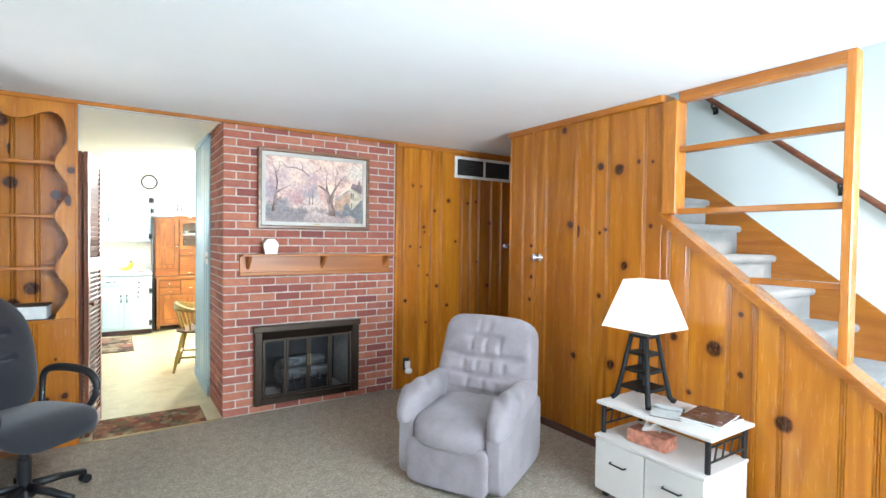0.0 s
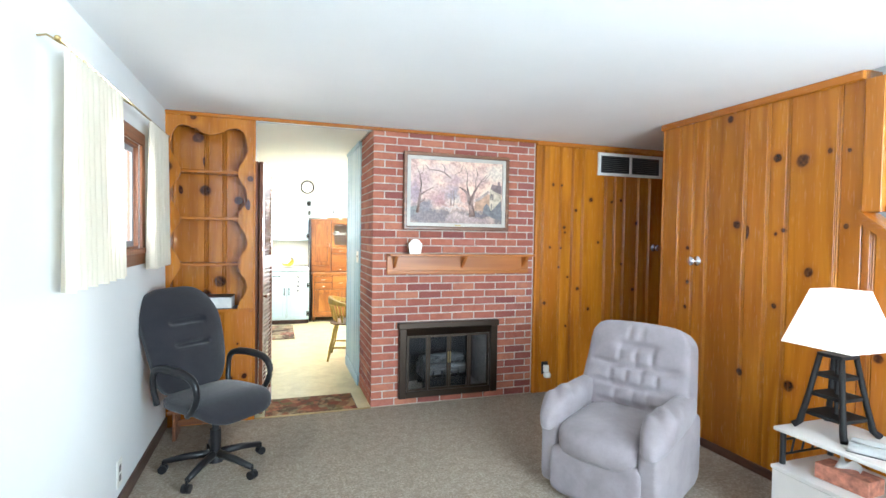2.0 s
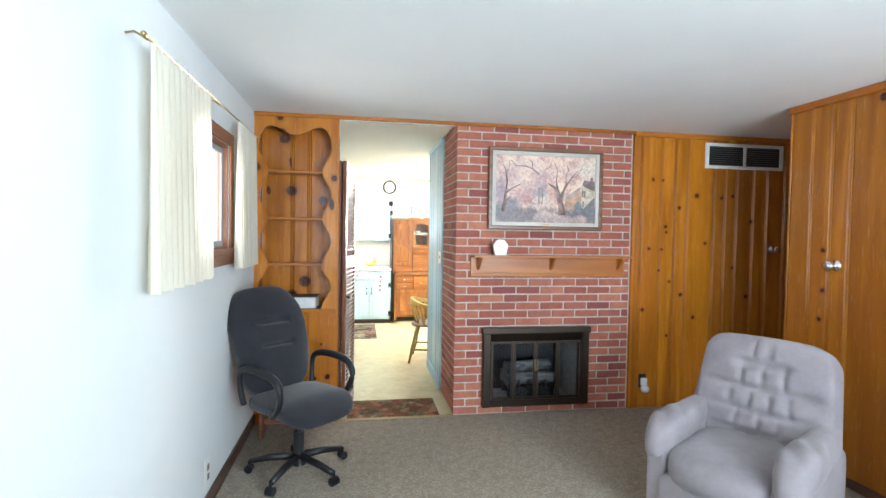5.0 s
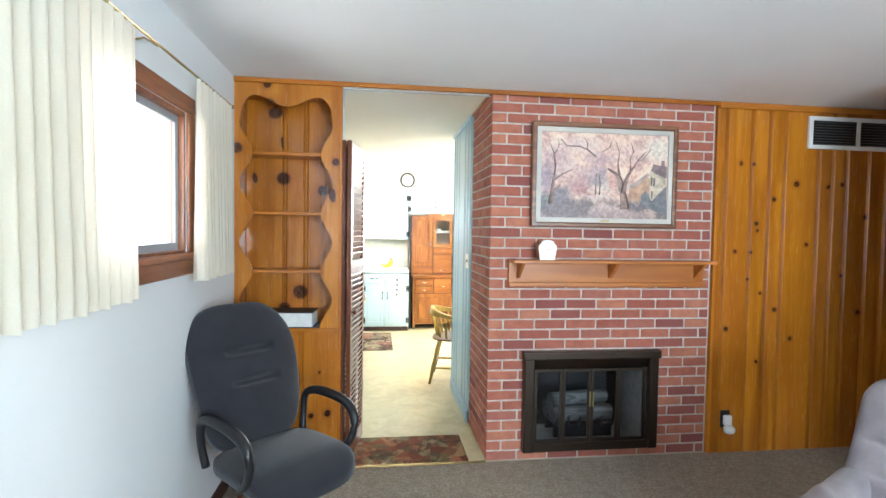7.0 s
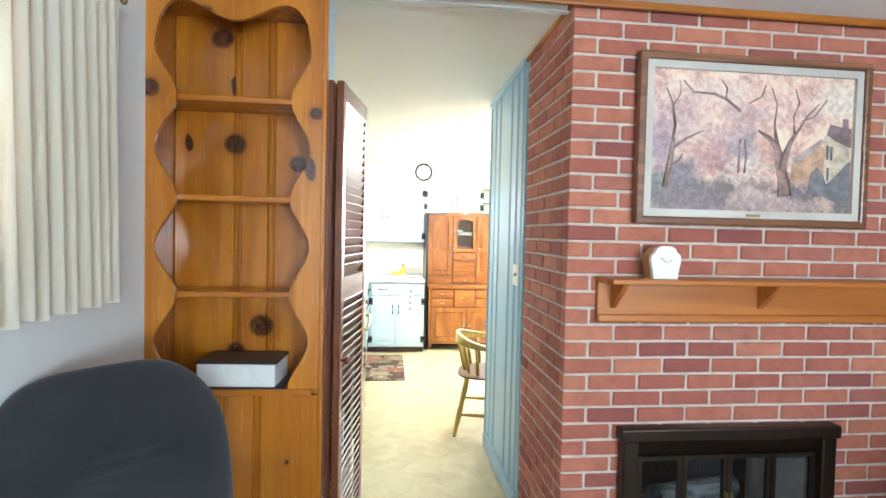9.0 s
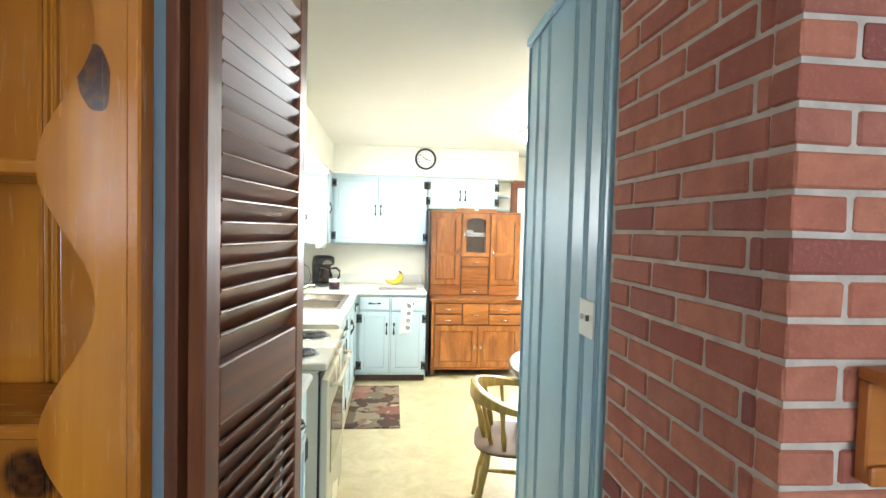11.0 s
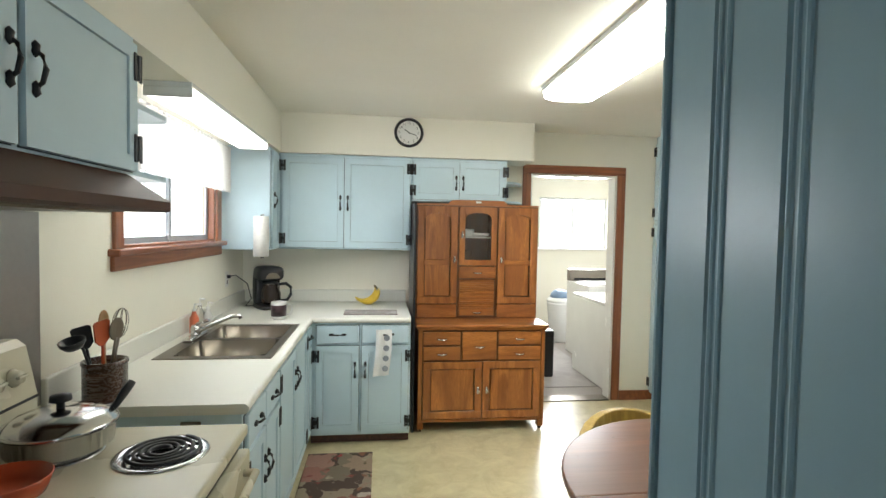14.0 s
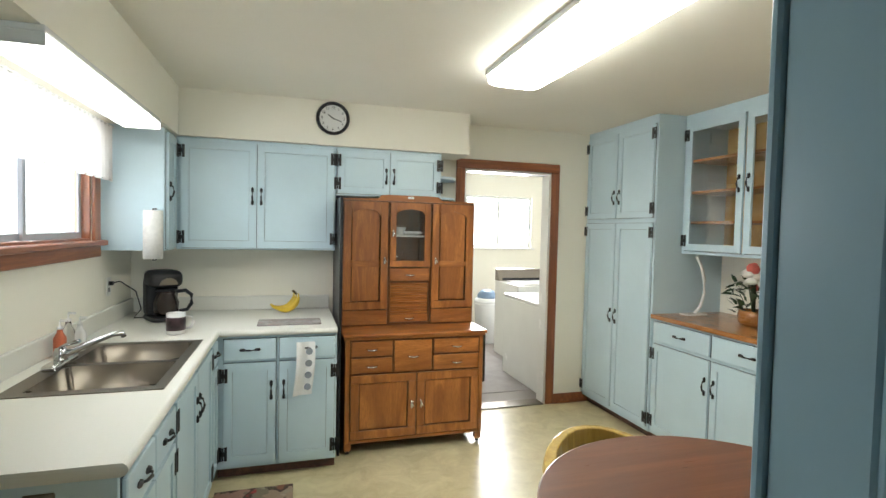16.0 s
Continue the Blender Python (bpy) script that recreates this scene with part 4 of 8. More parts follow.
# big book lying on the lowest shelf
M_PAPER = paint("page_block_white", (0.72, 0.71, 0.68), 0.8, 0.05, 40.0, 0.2, 200.0)
M_COVER = paint("dark_book_cover", (0.03, 0.028, 0.035), 0.5, 0.1)
book = thing("large_book", "thick book with white page edges lying flat on the shelf", "book", (-0.235, YF + 0.075, ZB), -4)
part("page_block", B(-0.145, 0.145, -0.085, 0.09, 0.006, 0.092, 0.003), M_PAPER, book, "white page edges")
part("cover", B(-0.15, 0.15, -0.088, 0.095, 0.0925, 0.099), M_COVER, book, "dark cover")
part("cover", B(-0.15, 0.172, -0.088, 0.095, 0.0005, 0.0055), M_COVER, book)

# ---- louvered folding doors ----
M_LOUV = wood("reddish_louver_wood", (0.19, 0.055, 0.019), (0.10, 0.026, 0.010), "z", 0.34)
M_LOUVX = wood("reddish_louver_slat", (0.19, 0.055, 0.019), (0.10, 0.026, 0.010), "y", 0.34)


def louver_leaf(label):
    """Hinged leaf, 0.43 m wide along +y, 29 mm thick in x, with a mid rail."""
    leaf = thing("louver_door", label, "door", group="folding louver doors")
    w, h = 0.43, 2.07
    part("stile", B(0, 0.029, 0, 0.045, 0, h, 0.003), M_LOUV, leaf)
    part("stile", B(0, 0.029, w - 0.045, w, 0, h, 0.003), M_LOUV, leaf)
    for z0, z1 in ((0.0, 0.11), (1.20, 1.30), (h - 0.075, h)):
        part("rail", B(0.001, 0.028, 0.0455, w - 0.0455, z0, z1, 0.003), M_LOUVX, leaf)
    sl = B(-0.028, 0.028, 0.0457, w - 0.0457, -0.0032, 0.0032, 0.0015)
    sl.transform(Matrix.Rotation(radians(-62), 4, "Y"))
    first = None
    for lo, hi in ((0.125, 1.19), (1.315, h - 0.085)):
        n = int((hi - lo) / 0.0335)
        for i in range(n):
            z = lo + 0.012 + i * (hi - lo - 0.02) / (n - 1)
            if first is None:
                first = part("slat", sl, M_LOUVX, leaf)
                first.location = (0.0145, 0, z)
            else:
                o = new("slat", first.data)
                o.parent, o.location = leaf, (0.0145, 0, z)
    kb = bmesh.new()
    lathe(kb, [(0.006, 0), (0.006, 0.012), (0.014, 0.018), (0.016, 0.026), (0.010, 0.032), (0.0005, 0.033)], 14)
    kb.transform(pose(0.029, 0.022, 0.97, 0, 90, 0))
    part("knob", kb, M_LOUV, leaf, "small wooden knob")
    return leaf


leaf = louver_leaf("reddish brown louvered wooden door folded open in the passage")
leaf.matrix_basis = pose(0.106, 4.745, 0.012, 0, 0, -9.5)
copy_thing(leaf, pose(0.066, 4.742, 0.012, 0, 0, -8.5))
struct("trim_door_track", B(SX1 + 0.003, XB0 - 0.002, YF + 0.045, YF + 0.075, CEIL - 0.022, CEIL - 0.001), M_WHITE, "white metal track of the folding doors", "trim")

# ---- ceiling and base trims ----
struct("trim_ceiling_north", B(SX0, XB1, YF - 0.04, YF - 0.0195, CEIL - 0.03, CEIL - 0.001, 0.006, 2), M_TRIM, "thin pine strip under the ceiling", "trim")
struct("trim_ceiling_pine", B(XB1 + 0.002, 4.44, YF - 0.042, YF - 0.0195, CEIL - 0.045, CEIL - 0.001, 0.008, 2), M_TRIM, "pine moulding under the ceiling", "trim")
struct("trim_ceiling_chimney", B(XB0 - 0.012, XB0 - 0.002, YF, YBK, CEIL - 0.02, CEIL - 0.001), M_TRIMY, "thin pine strip over the brick return", "trim")
struct("trim_ceiling_east", B(XC - 0.048, XC - 0.0195, 2.23, 3.70, CEIL - 0.05, CEIL - 0.001, 0.008, 2), M_TRIMY, "pine moulding over the closet wall", "trim")
struct("trim_closet_corner", B(XC - 0.022, XC + 0.012, 3.682, 3.70, 0, CEIL, 0.004), M_TRIMV, "rounded pine corner strip", "trim")
struct("trim_brick_joint", B(XB1 + 0.001, XB1 + 0.022, YF - 0.024, YF - 0.0185, 0, CEIL - 0.045), M_TRIMV, "pine strip between brick and boards", "trim")
struct("baseboard_west", B(XL, XL + 0.014, YB, YF - 0.019, 0.0, 0.085, 0.003), M_DARKBASE, "dark stained baseboard", "baseboard")
struct("baseboard_closet", B(XC - 0.030, XC - 0.0185, 0.25, 3.68, 0.0, 0.06, 0.003), M_DARKBASE, "dark baseboard along the pine boards", "baseboard")
struct("baseboard_passage", B(1.004, 1.018, 5.34, 6.225, 0.0, 0.098, 0.003), M_BLUEWALL, "blue painted baseboard of the passage", "baseboard")
struct("trim_passage_top", B(1.000, 1.0185, 5.34, 6.235, CEIL - 0.04, CEIL - 0.001, 0.005), M_BLUEWALL, "blue moulding at the passage ceiling", "trim")
struct("trim_passage_corner", B(1.012, 1.060, 6.2255, 6.240, 0, CEIL - 0.041, 0.004), M_BLUEWALL, "blue corner strip of the passage wall", "trim")
struct("trim_carpet_edge", B(SX1 + 0.004, XB0, YF - 0.022, YF + 0.006, 0.0005, 0.006, 0.002), M_BRASS, "metal strip between carpet and vinyl", "trim")

# ---- stairs ----
stair_carpet = cloth("grey_stair_carpet", (0.30, 0.28, 0.265), (0.22, 0.205, 0.195), 160.0, 6.0, 0.95, 0.8)
RISE, RUN, Y0 = 0.2017, 0.235, 0.560
stairs = struct("stairs", B(3.315, 3.33, 0.56, 0.6, 0.0, 0.1), M_DARKBASE, "carpeted staircase behind the pine rail", "stairs")
for k in range(13):
    y = Y0 + k * RUN
    b = bmesh.new()
    prism(b, [(y, (k) * RISE), (y, (k + 1) * RISE - 0.03), *[(y - 0.006 - 0.024 * math.cos(radians(d)), (k + 1) * RISE - 0.026 + 0.026 * math.sin(radians(d))) for d in (-60, -30, 0, 30, 60, 90)], (min(y + RUN, 3.575), (k + 1) * RISE), (min(y + RUN, 3.575), k * RISE)], "x", 3.332, XS - 0.022)
    part("step", b, stair_carpet, stairs, "grey carpeted step")
SK = (2.067 - 1.077) / (2.628 - 1.343)
b = bmesh.new()
prism(b, [(0.36, 0.0), (0.36, 1.077 + SK * (0.36 - 1.343)), (3.57, 1.077 + SK * (3.57 - 1.343)), (3.57, 2.3), (2.9, 1.7), (0.9, 0.0)], "x", XS - 0.020, XS - 0.002)
struct("trim_stair_skirt", b, M_TRIMY, "pine skirt board along the stair wall", "trim")
b = bmesh.new()
prism(b, [(0.19, string_z(0.19) - 0.055), (0.19, string_z(0.19)), (2.234, string_z(2.234)), (2.234, string_z(2.234) - 0.055)], "x", XC - 0.030, XC - 0.0195)
prism(b, [(0.19, string_z(0.19) - 0.012), (0.19, string_z(0.19) + 0.012), (2.234, string_z(2.234) + 0.012), (2.234, string_z(2.234) - 0.012)], "x", XC - 0.042, XC + 0.095)
struct("trim_stair_string", b, M_TRIMY, "sloping pine cap over the stair boards", "trim")
rail = thing("stair_railing", "open pine railing of flat bars between two posts", "railing", (XC + 0.03, 1.75, 1.1))
part("post", at(rail, B(XC - 0.035, XC + 0.075, 2.135, 2.2285, string_z(2.2) + 0.03, CEIL - 0.052, 0.004)), M_TRIMV, rail, "pine post beside the closet")
part("post", at(rail, B(XC - 0.02, XC + 0.055, 1.245, 1.288, string_z(1.26) + 0.015, CEIL - 0.002, 0.004)), M_TRIMV, rail, "slim pine post")
part("top_rail", at(rail, B(XC - 0.02, XC + 0.055, 1.289, 2.134, 2.355, CEIL - 0.002, 0.004)), M_TRIMY, rail)
for z, y1 in ((2.063, 2.134), (1.682, 2.134), (1.288, 1.70)):
    part("bar", at(rail, B(XC - 0.005, XC + 0.055, 1.289, y1, z - 0.017, z + 0.017, 0.004)), M_TRIMY, rail)
part("bar", at(rail, B(XC - 0.03, XC - 0.0205, 2.13, 2.20, 1.665, 1.699, 0.003)), M_TRIMY, rail)
M_HANDRAIL = wood("dark_red_handrail", (0.20, 0.06, 0.025), (0.09, 0.025, 0.012), "y", 0.3)
hr = thing("handrail", "dark red round handrail on iron brackets", "handrail", (XS - 0.06, 1.9, 2.1))
HA, HB = (1.36, 1.703), (2.402, 2.56)
sl = (HB[1] - HA[1]) / (HB[0] - HA[0])
part("rail", at(hr, tube(bmesh.new(), [(XS - 0.06, y, HA[1] + sl * (y - HA[0])) for y in (0.5, 1.2, 1.9, 2.6, 2.75)], 0.021, 10)), M_HANDRAIL, hr)
for y in (1.588, 2.393):
    z = HA[1] + sl * (y - HA[0])
    g = tube(bmesh.new(), [(XS - 0.06, y, z - 0.021), (XS - 0.058, y, z - 0.05), (XS - 0.03, y, z - 0.065), (XS - 0.004, y, z - 0.065)], 0.007, 8)
    box(g, XS - 0.008, XS - 0.0005, y - 0.02, y + 0.02, z - 0.095, z - 0.035, 0.002)
    part("bracket", at(hr, g), M_BLACK, hr, "black iron bracket")


# ---- doors and fittings in the pine ----
def knob(parent, x, y, z, direction, label):
    b = lathe(bmesh.new(), [(0.030, 0), (0.030, 0.006), (0.012, 0.010), (0.011, 0.030), (0.026, 0.040), (0.029, 0.052), (0.024, 0.062), (0.0005, 0.065)], 20)
    b.transform(Matrix.Translation((x, y, z)) @ direction @ Matrix.Scale(1.2, 4))
    part("knob", b, M_CHROME, parent, label)


knob(closet, XC - 0.0185, 3.323, 1.347, pose(0, 0, 0, 0, -90, 0), "round chrome knob")
knob(pine_wall, 3.968, YF - 0.0185, 1.408, pose(0, 0, 0, 90, 0, 0), "round chrome knob")
vent = thing("wall_vent", "cream return air grille high on the pine wall", "vent", (3.652, YF - 0.0185, 2.24))
part("frame", wall_with_hole(bmesh.new(), "y", -0.014, -0.0005, -0.39, 0.39, [(-0.358, -0.012, -0.085, 0.085), (0.012, 0.358, -0.085, 0.085)], -0.112, 0.112), M_IVORY, vent)
part("backing", B(-0.36, 0.36, -0.003, -0.0006, -0.09, 0.09), M_BLACK, vent, "dark recess")
M_GRILLE = paint("grey_grille", (0.16, 0.15, 0.13), 0.5, 0.1)
for side in (-1, 1):
    for i in range(9):
        s = B(-0.172, 0.172, -0.010, -0.0035, -0.0013, 0.0013)
        s.transform(pose(side * 0.185, 0, -0.076 + i * 0.019, 25, 0, 0))
        part("slat", s, M_GRILLE, vent)
plug = thing("air_freshener", "white plug-in air freshener on a dark outlet plate", "air freshener", (2.712, YF - 0.0185, 0.20))
part("outlet_plate", B(-0.035, 0.035, -0.006, -0.0005, -0.02, 0.10, 0.002), M_BLACKPL, plug, "dark outlet plate")
part("body", B(-0.02, 0.035, -0.035, -0.0065, 0.0, 0.07, 0.008, 2), M_WHITE, plug)
b = lathe(bmesh.new(), [(0.028, 0), (0.036, 0.012), (0.036, 0.035), (0.02, 0.05)], 16, (0.008, -0.042, -0.045))
part("bottle", b, M_WHITE, plug)


def outlet(label, m):
    ob = thing("wall_outlet", label, "outlet")
    part("plate", B(-0.035, 0.035, -0.006, -0.0005, -0.057, 0.057, 0.002), M_IVORY, ob)
    for z in (-0.02, 0.02):
        part("socket", B(-0.014, 0.014, -0.0075, -0.0062, z - 0.013, z + 0.013, 0.001), M_GRILLE, ob, "grey socket")
    ob.matrix_basis = m
    return ob


outlet("ivory wall outlet low on the white wall", pose(XL, 3.46, 0.205, 0, 0, 90) @ Matrix.Scale(1.28, 4))

# ---- window with curtains ----
win = thing("window_1", "wooden sliding window with a reddish stained casing", "window", (XL, 3.44, 1.36))
tagged(win, kind="structure")
y0, y1, z0, z1 = WIN
cs = bmesh.new()
box(cs, XL, XL + 0.018, y0 - 0.07, y1 + 0.07, z1, z1 + 0.075, 0.004)
part("head_casing", at(win, cs), M_REDWOODY, win)
for a, b_ in ((y0 - 0.07, y0), (y1, y1 + 0.07)):
    part("side_casing", at(win, B(XL, XL + 0.017, a, b_, z0, z1, 0.004)), M_REDWOOD, win)
part("window_sill", at(win, B(XL - 0.1, XL + 0.035, y0 - 0.085, y1 + 0.085, z0 - 0.028, z0, 0.005)), M_REDWOODY, win)
part("apron", at(win, B(XL, XL + 0.018, y0 - 0.07, y1 + 0.07, z0 - 0.098, z0 - 0.0285, 0.004)), M_REDWOODY, win)
fr = wall_with_hole(bmesh.new(), "x", XL - 0.062, XL - 0.002, y0, y1, [(y0 + 0.018, y1 - 0.018, z0 + 0.012, z1 - 0.02)], z0 + 0.0005, z1)
part("jamb", at(win, fr), M_REDWOOD, win)
M_ALU = paint("grey_aluminium", (0.34, 0.36, 0.39), 0.4, 0.06)
part("outer_frame", at(win, wall_with_hole(bmesh.new(), "x", XL - 0.14, XL - 0.0625, y0, y1, [(y0 + 0.014, y1 - 0.014, z0 + 0.010, z1 - 0.016)], z0 + 0.0005, z1)), M_ALU, win, "grey outer frame")
for k, (a, b_, x) in enumerate(((y0 + 0.02, 3.47, XL - 0.055), (3.43, y1 - 0.02, XL - 0.040))):
    sash = part("window_frame", at(win, wall_with_hole(bmesh.new(), "x", x, x + 0.013, a, b_, [(a + 0.03, b_ - 0.03, z0 + 0.045, z1 - 0.052)], z0 + 0.013, z1 - 0.022)), M_ALU, win, "grey aluminium sash")
    p_ = part("pane", at(win, B(x + 0.004, x + 0.008, a + 0.028, b_ - 0.028, z0 + 0.043, z1 - 0.05)), M_GLASS, sash)
    p_.visible_shadow = False
M_CURT = cloth("cream_curtain_cloth", (0.93, 0.88, 0.77), (0.89, 0.82, 0.69), 220.0, 3.0, 0.95, 0.3)
for nd in M_CURT.node_tree.nodes:
    if nd.type == "BSDF_PRINCIPLED":
        nd.inputs["Transmission Weight"].default_value = 0.0
tr_nodes = M_CURT.node_tree
tb, mx = tr_nodes.nodes.new("ShaderNodeBsdfTranslucent"), tr_nodes.nodes.new("ShaderNodeMixShader")
tb.inputs[0].default_value = (0.93, 0.86, 0.72, 1)
mx.inputs[0].default_value = 0.5
tr_nodes.links.new(tr_nodes.nodes["Principled BSDF"].outputs[0], mx.inputs[1])
tr_nodes.links.new(tb.outputs[0], mx.inputs[2])
tr_nodes.links.new(mx.outputs[0], tr_nodes.nodes["Material Output"].inputs[0])
XR = XL + 0.075


def drape(y0, y1, ztop, zbot, folds, seed, x, depth=0.036, pinch=0.45):
    rr = random.Random(seed)
    ph = [rr.uniform(-0.5, 0.5) for _ in range(folds + 2)]

    def fn(u, v):
        y = y0 + (y1 - y0) * u
        w = u * folds
        i = int(w)
        s = math.sin(2 * math.pi * w + ph[i] * 0.8 * math.sin(math.pi * (w - i)) ** 2)
        amp = depth * (pinch + (1 - pinch) * v) * (0.75 + 0.5 * abs(ph[i]))
        z = ztop + (zbot - ztop) * v + 0.006 * math.sin(2 * math.pi * w * 0.5 + seed) * v
        return (x + amp * s, y + 0.006 * ph[i] * v, z)
    return sheet(bmesh.new(), fn, folds * 10, 14)


for nm, a, b_, folds, seed in (("near", 2.54, 3.262, 12, 3), ("far", 3.82, 4.335, 10, 8)):
    cu = thing("curtain", "short cream pleated curtain half drawn on a thin rod" if seed == 3 else "short cream pleated curtain beside the shelf wall", "curtain", (XR, (a + b_) / 2, 1.26), 0, "cream curtains")
    part("cloth", at(cu, drape(a, b_, 2.165, 1.28, folds, seed, XR)), M_CURT, cu)
rod = thing("curtain_rod", "thin tarnished brass curtain rod on wall brackets", "curtain rod", (XR, 3.4, 2.172))
part("rod", at(rod, cyl(bmesh.new(), (XR, 2.49, 2.172), (XR, 4.36, 2.172), 0.0055, n=8)), M_BRASS, rod)
for y in (2.52, 3.43, 4.33):
    b = tube(bmesh.new(), [(XL + 0.001, y, 2.185), (XL + 0.03, y, 2.192), (XR, y, 2.165)], 0.004, 6)
    part("bracket", at(rod, b), M_BRASS, rod)
for y in (2.485, 4.365):
    b = bmesh.new()
    bmesh.ops.create_uvsphere(b, u_segments=10, v_segments=8, radius=0.011, matrix=Matrix.Translation((XR, y, 2.172)))
    part("finial", at(rod, b), M_BRASS, rod)
# window behind: plain wide window in the south wall
win2 = thing("window_2", "wide white-framed picture window", "window", (2.1, YB, 0.8))
tagged(win2, kind="structure")
part("window_frame", at(win2, wall_with_hole(bmesh.new(), "y", YB - 0.10, YB - 0.05, 0.952, 3.248, [(1.01, 2.07, 0.86, 2.24), (2.13, 3.19, 0.86, 2.24)], 0.802, 2.298)), M_WHITE, win2)

# ---- office chair ----
M_SEAT = cloth("charcoal_chair_cloth", (0.032, 0.031, 0.037), (0.023, 0.022, 0.027), 260.0, 6.0)
oc = thing("office_chair", "charcoal cloth office chair with looped black arms", "chair", (-0.12, 3.83, 0.0), 44)


def cushion(w, d, h, bulge=0.03, n=14, power=4.0):
    """A rounded cushion centred at the origin, lying in x and y."""
    bm = bmesh.new()
    bmesh.ops.create_cube(bm, size=2)
    bmesh.ops.subdivide_edges(bm, edges=bm.edges[:], cuts=n, use_grid_fill=True)
    for v in bm.verts:
        x, y, z = v.co
        r = (abs(x) ** power + abs(y) ** power + abs(z) ** power) ** (1 / power)
        x, y, z = x / r, y / r, z / r
        v.co = (x * w / 2, y * d / 2, z * (h / 2 + bulge * (1 - x * x) * (1 - y * y)))
    for f_ in bm.faces:
        f_.smooth = True
    return bm


seat = cushion(0.53, 0.52, 0.085, 0.016)
seat.transform(pose(0, -0.03, 0.463))
for v in seat.verts:
    v.co.z -= 0.05 * max(0.0, (-0.12 - v.co.y) / 0.15) ** 2
part("seat", seat, M_SEAT, oc)


def back_shape():
    bm = bmesh.new()
    bmesh.ops.create_cube(bm, size=2)
    bmesh.ops.subdivide_edges(bm, edges=bm.edges[:], cuts=56, use_grid_fill=True)
    for v in bm.verts:
        x, y, z = v.co
        r = (abs(x) ** 5 + abs(y) ** 5 + abs(z) ** 5) ** 0.2
        x, y, z = x / r, y / r, z / r
        half = 0.246 + 0.034 * math.sin(math.pi * (z + 0.75) / 2.4) - 0.13 * max(0, z - 0.30) ** 2
        dent = sum(0.042 * math.exp(-((z - c0) / 0.042) ** 2) * max(0.0, 1 - (x / 0.48) ** 4) for c0 in (-0.15, 0.28))
        yy = y * 0.045 * (1 - 0.25 * abs(x) ** 3)
        if y < 0:
            yy += dent - 0.012 * (1 - x * x) - 0.02 * math.exp(-((z + 0.45) / 0.3) ** 2) * (1 - x * x)
        v.co = (x * half, yy - 0.05 * (1 - x * x) * 0.3 + 0.05 * z * z, z * 0.347)
    for f_ in bm.faces:
        f_.smooth = True
    bm.transform(pose(0, 0.295, 0.81, -20, 0, 0))
    return bm


part("backrest", back_shape(), M_SEAT, oc, "charcoal padded backrest with two creases")
part("back_shell", B(-0.07, 0.07, 0.235, 0.275, 0.44, 0.62, 0.012, 2), M_BLACKPL, oc)
part("seat_pan", B(-0.19, 0.19, -0.2, 0.2, 0.405, 0.427, 0.006), M_BLACKPL, oc)
part("tilt_mechanism", B(-0.06, 0.06, -0.1, 0.12, 0.36, 0.405, 0.008), M_BLACKPL, oc)
part("lever", cyl(bmesh.new(), (0.05, -0.02, 0.385), (0.23, -0.06, 0.38), 0.006, n=8), M_BLACKPL, oc)
part("column", cyl(cyl(bmesh.new(), (0, 0, 0.09), (0, 0, 0.26), 0.033, n=18), (0, 0, 0.2), (0, 0, 0.37), 0.022, n=18), M_BLACKPL, oc)
for sx in (-1, 1):
    a = bmesh.new()
    loop = [(sx * 0.255, 0.20, 0.45), (sx * 0.27, 0.215, 0.56), (sx * 0.275, 0.20, 0.655), (sx * 0.28, 0.10, 0.69), (sx * 0.28, -0.08, 0.685), (sx * 0.275, -0.165, 0.645), (sx * 0.27, -0.185, 0.57), (sx * 0.26, -0.14, 0.48), (sx * 0.24, -0.06, 0.425)]
    curve, thick = [], []
    rad = [0.018, 0.017, 0.019, 0.023, 0.024, 0.022, 0.019, 0.018, 0.018]
    for i in range(8):
        p0, p1, p2, p3 = [Vector(loop[max(0, min(8, j))]) for j in (i - 1, i, i + 1, i + 2)]
        for q in range(4):
            u = q / 4
            curve.append(0.5 * (2 * p1 + (p2 - p0) * u + (2 * p0 - 5 * p1 + 4 * p2 - p3) * u * u + (3 * p1 - p0 - 3 * p2 + p3) * u ** 3))
            thick.append(rad[i] + (rad[i + 1] - rad[i]) * u)
    tube(a, curve + [Vector(loop[8])], thick + [0.018], 10)
    part("armrest", a, M_BLACKPL, oc, "looped black armrest")
part("hub", cyl(bmesh.new(), (0, 0, 0.055), (0, 0, 0.12), 0.05, 0.04, 18), M_BLACKPL, oc)
for k in range(5):
    a = radians(72 * k - 14)
    c_, s_ = math.cos(a), math.sin(a)
    leg = tube(bmesh.new(), [(0.03 * c_, 0.03 * s_, 0.105), (0.17 * c_, 0.17 * s_, 0.095), (0.30 * c_, 0.30 * s_, 0.072)], [0.026, 0.022, 0.017], 8)
    lg = part("leg", leg, M_BLACKPL, oc)
    cst = bmesh.new()
    p = Vector((0.305 * c_, 0.305 * s_, 0.027))
    for o in (-0.014, 0.014):
        d = Vector((-s_, c_, 0))
        cyl(cst, p + d * (o - 0.009), p + d * (o + 0.009), 0.026, n=14)
    cyl(cst, p + Vector((0, 0, 0.02)), p + Vector((0, 0, 0.05)), 0.008, n=8)
    part("caster", cst, M_BLACKPL, lg)

# ---- recliner ----
M_REC = cloth("mauve_grey_velour", (0.32, 0.272, 0.285), (0.22, 0.185, 0.196), 200.0, 5.0, 0.9, 0.35)
rc = thing("recliner", "tufted mauve-grey velour recliner with rolled arms", "armchair", (2.26, 2.92, 0.0), -61.5)


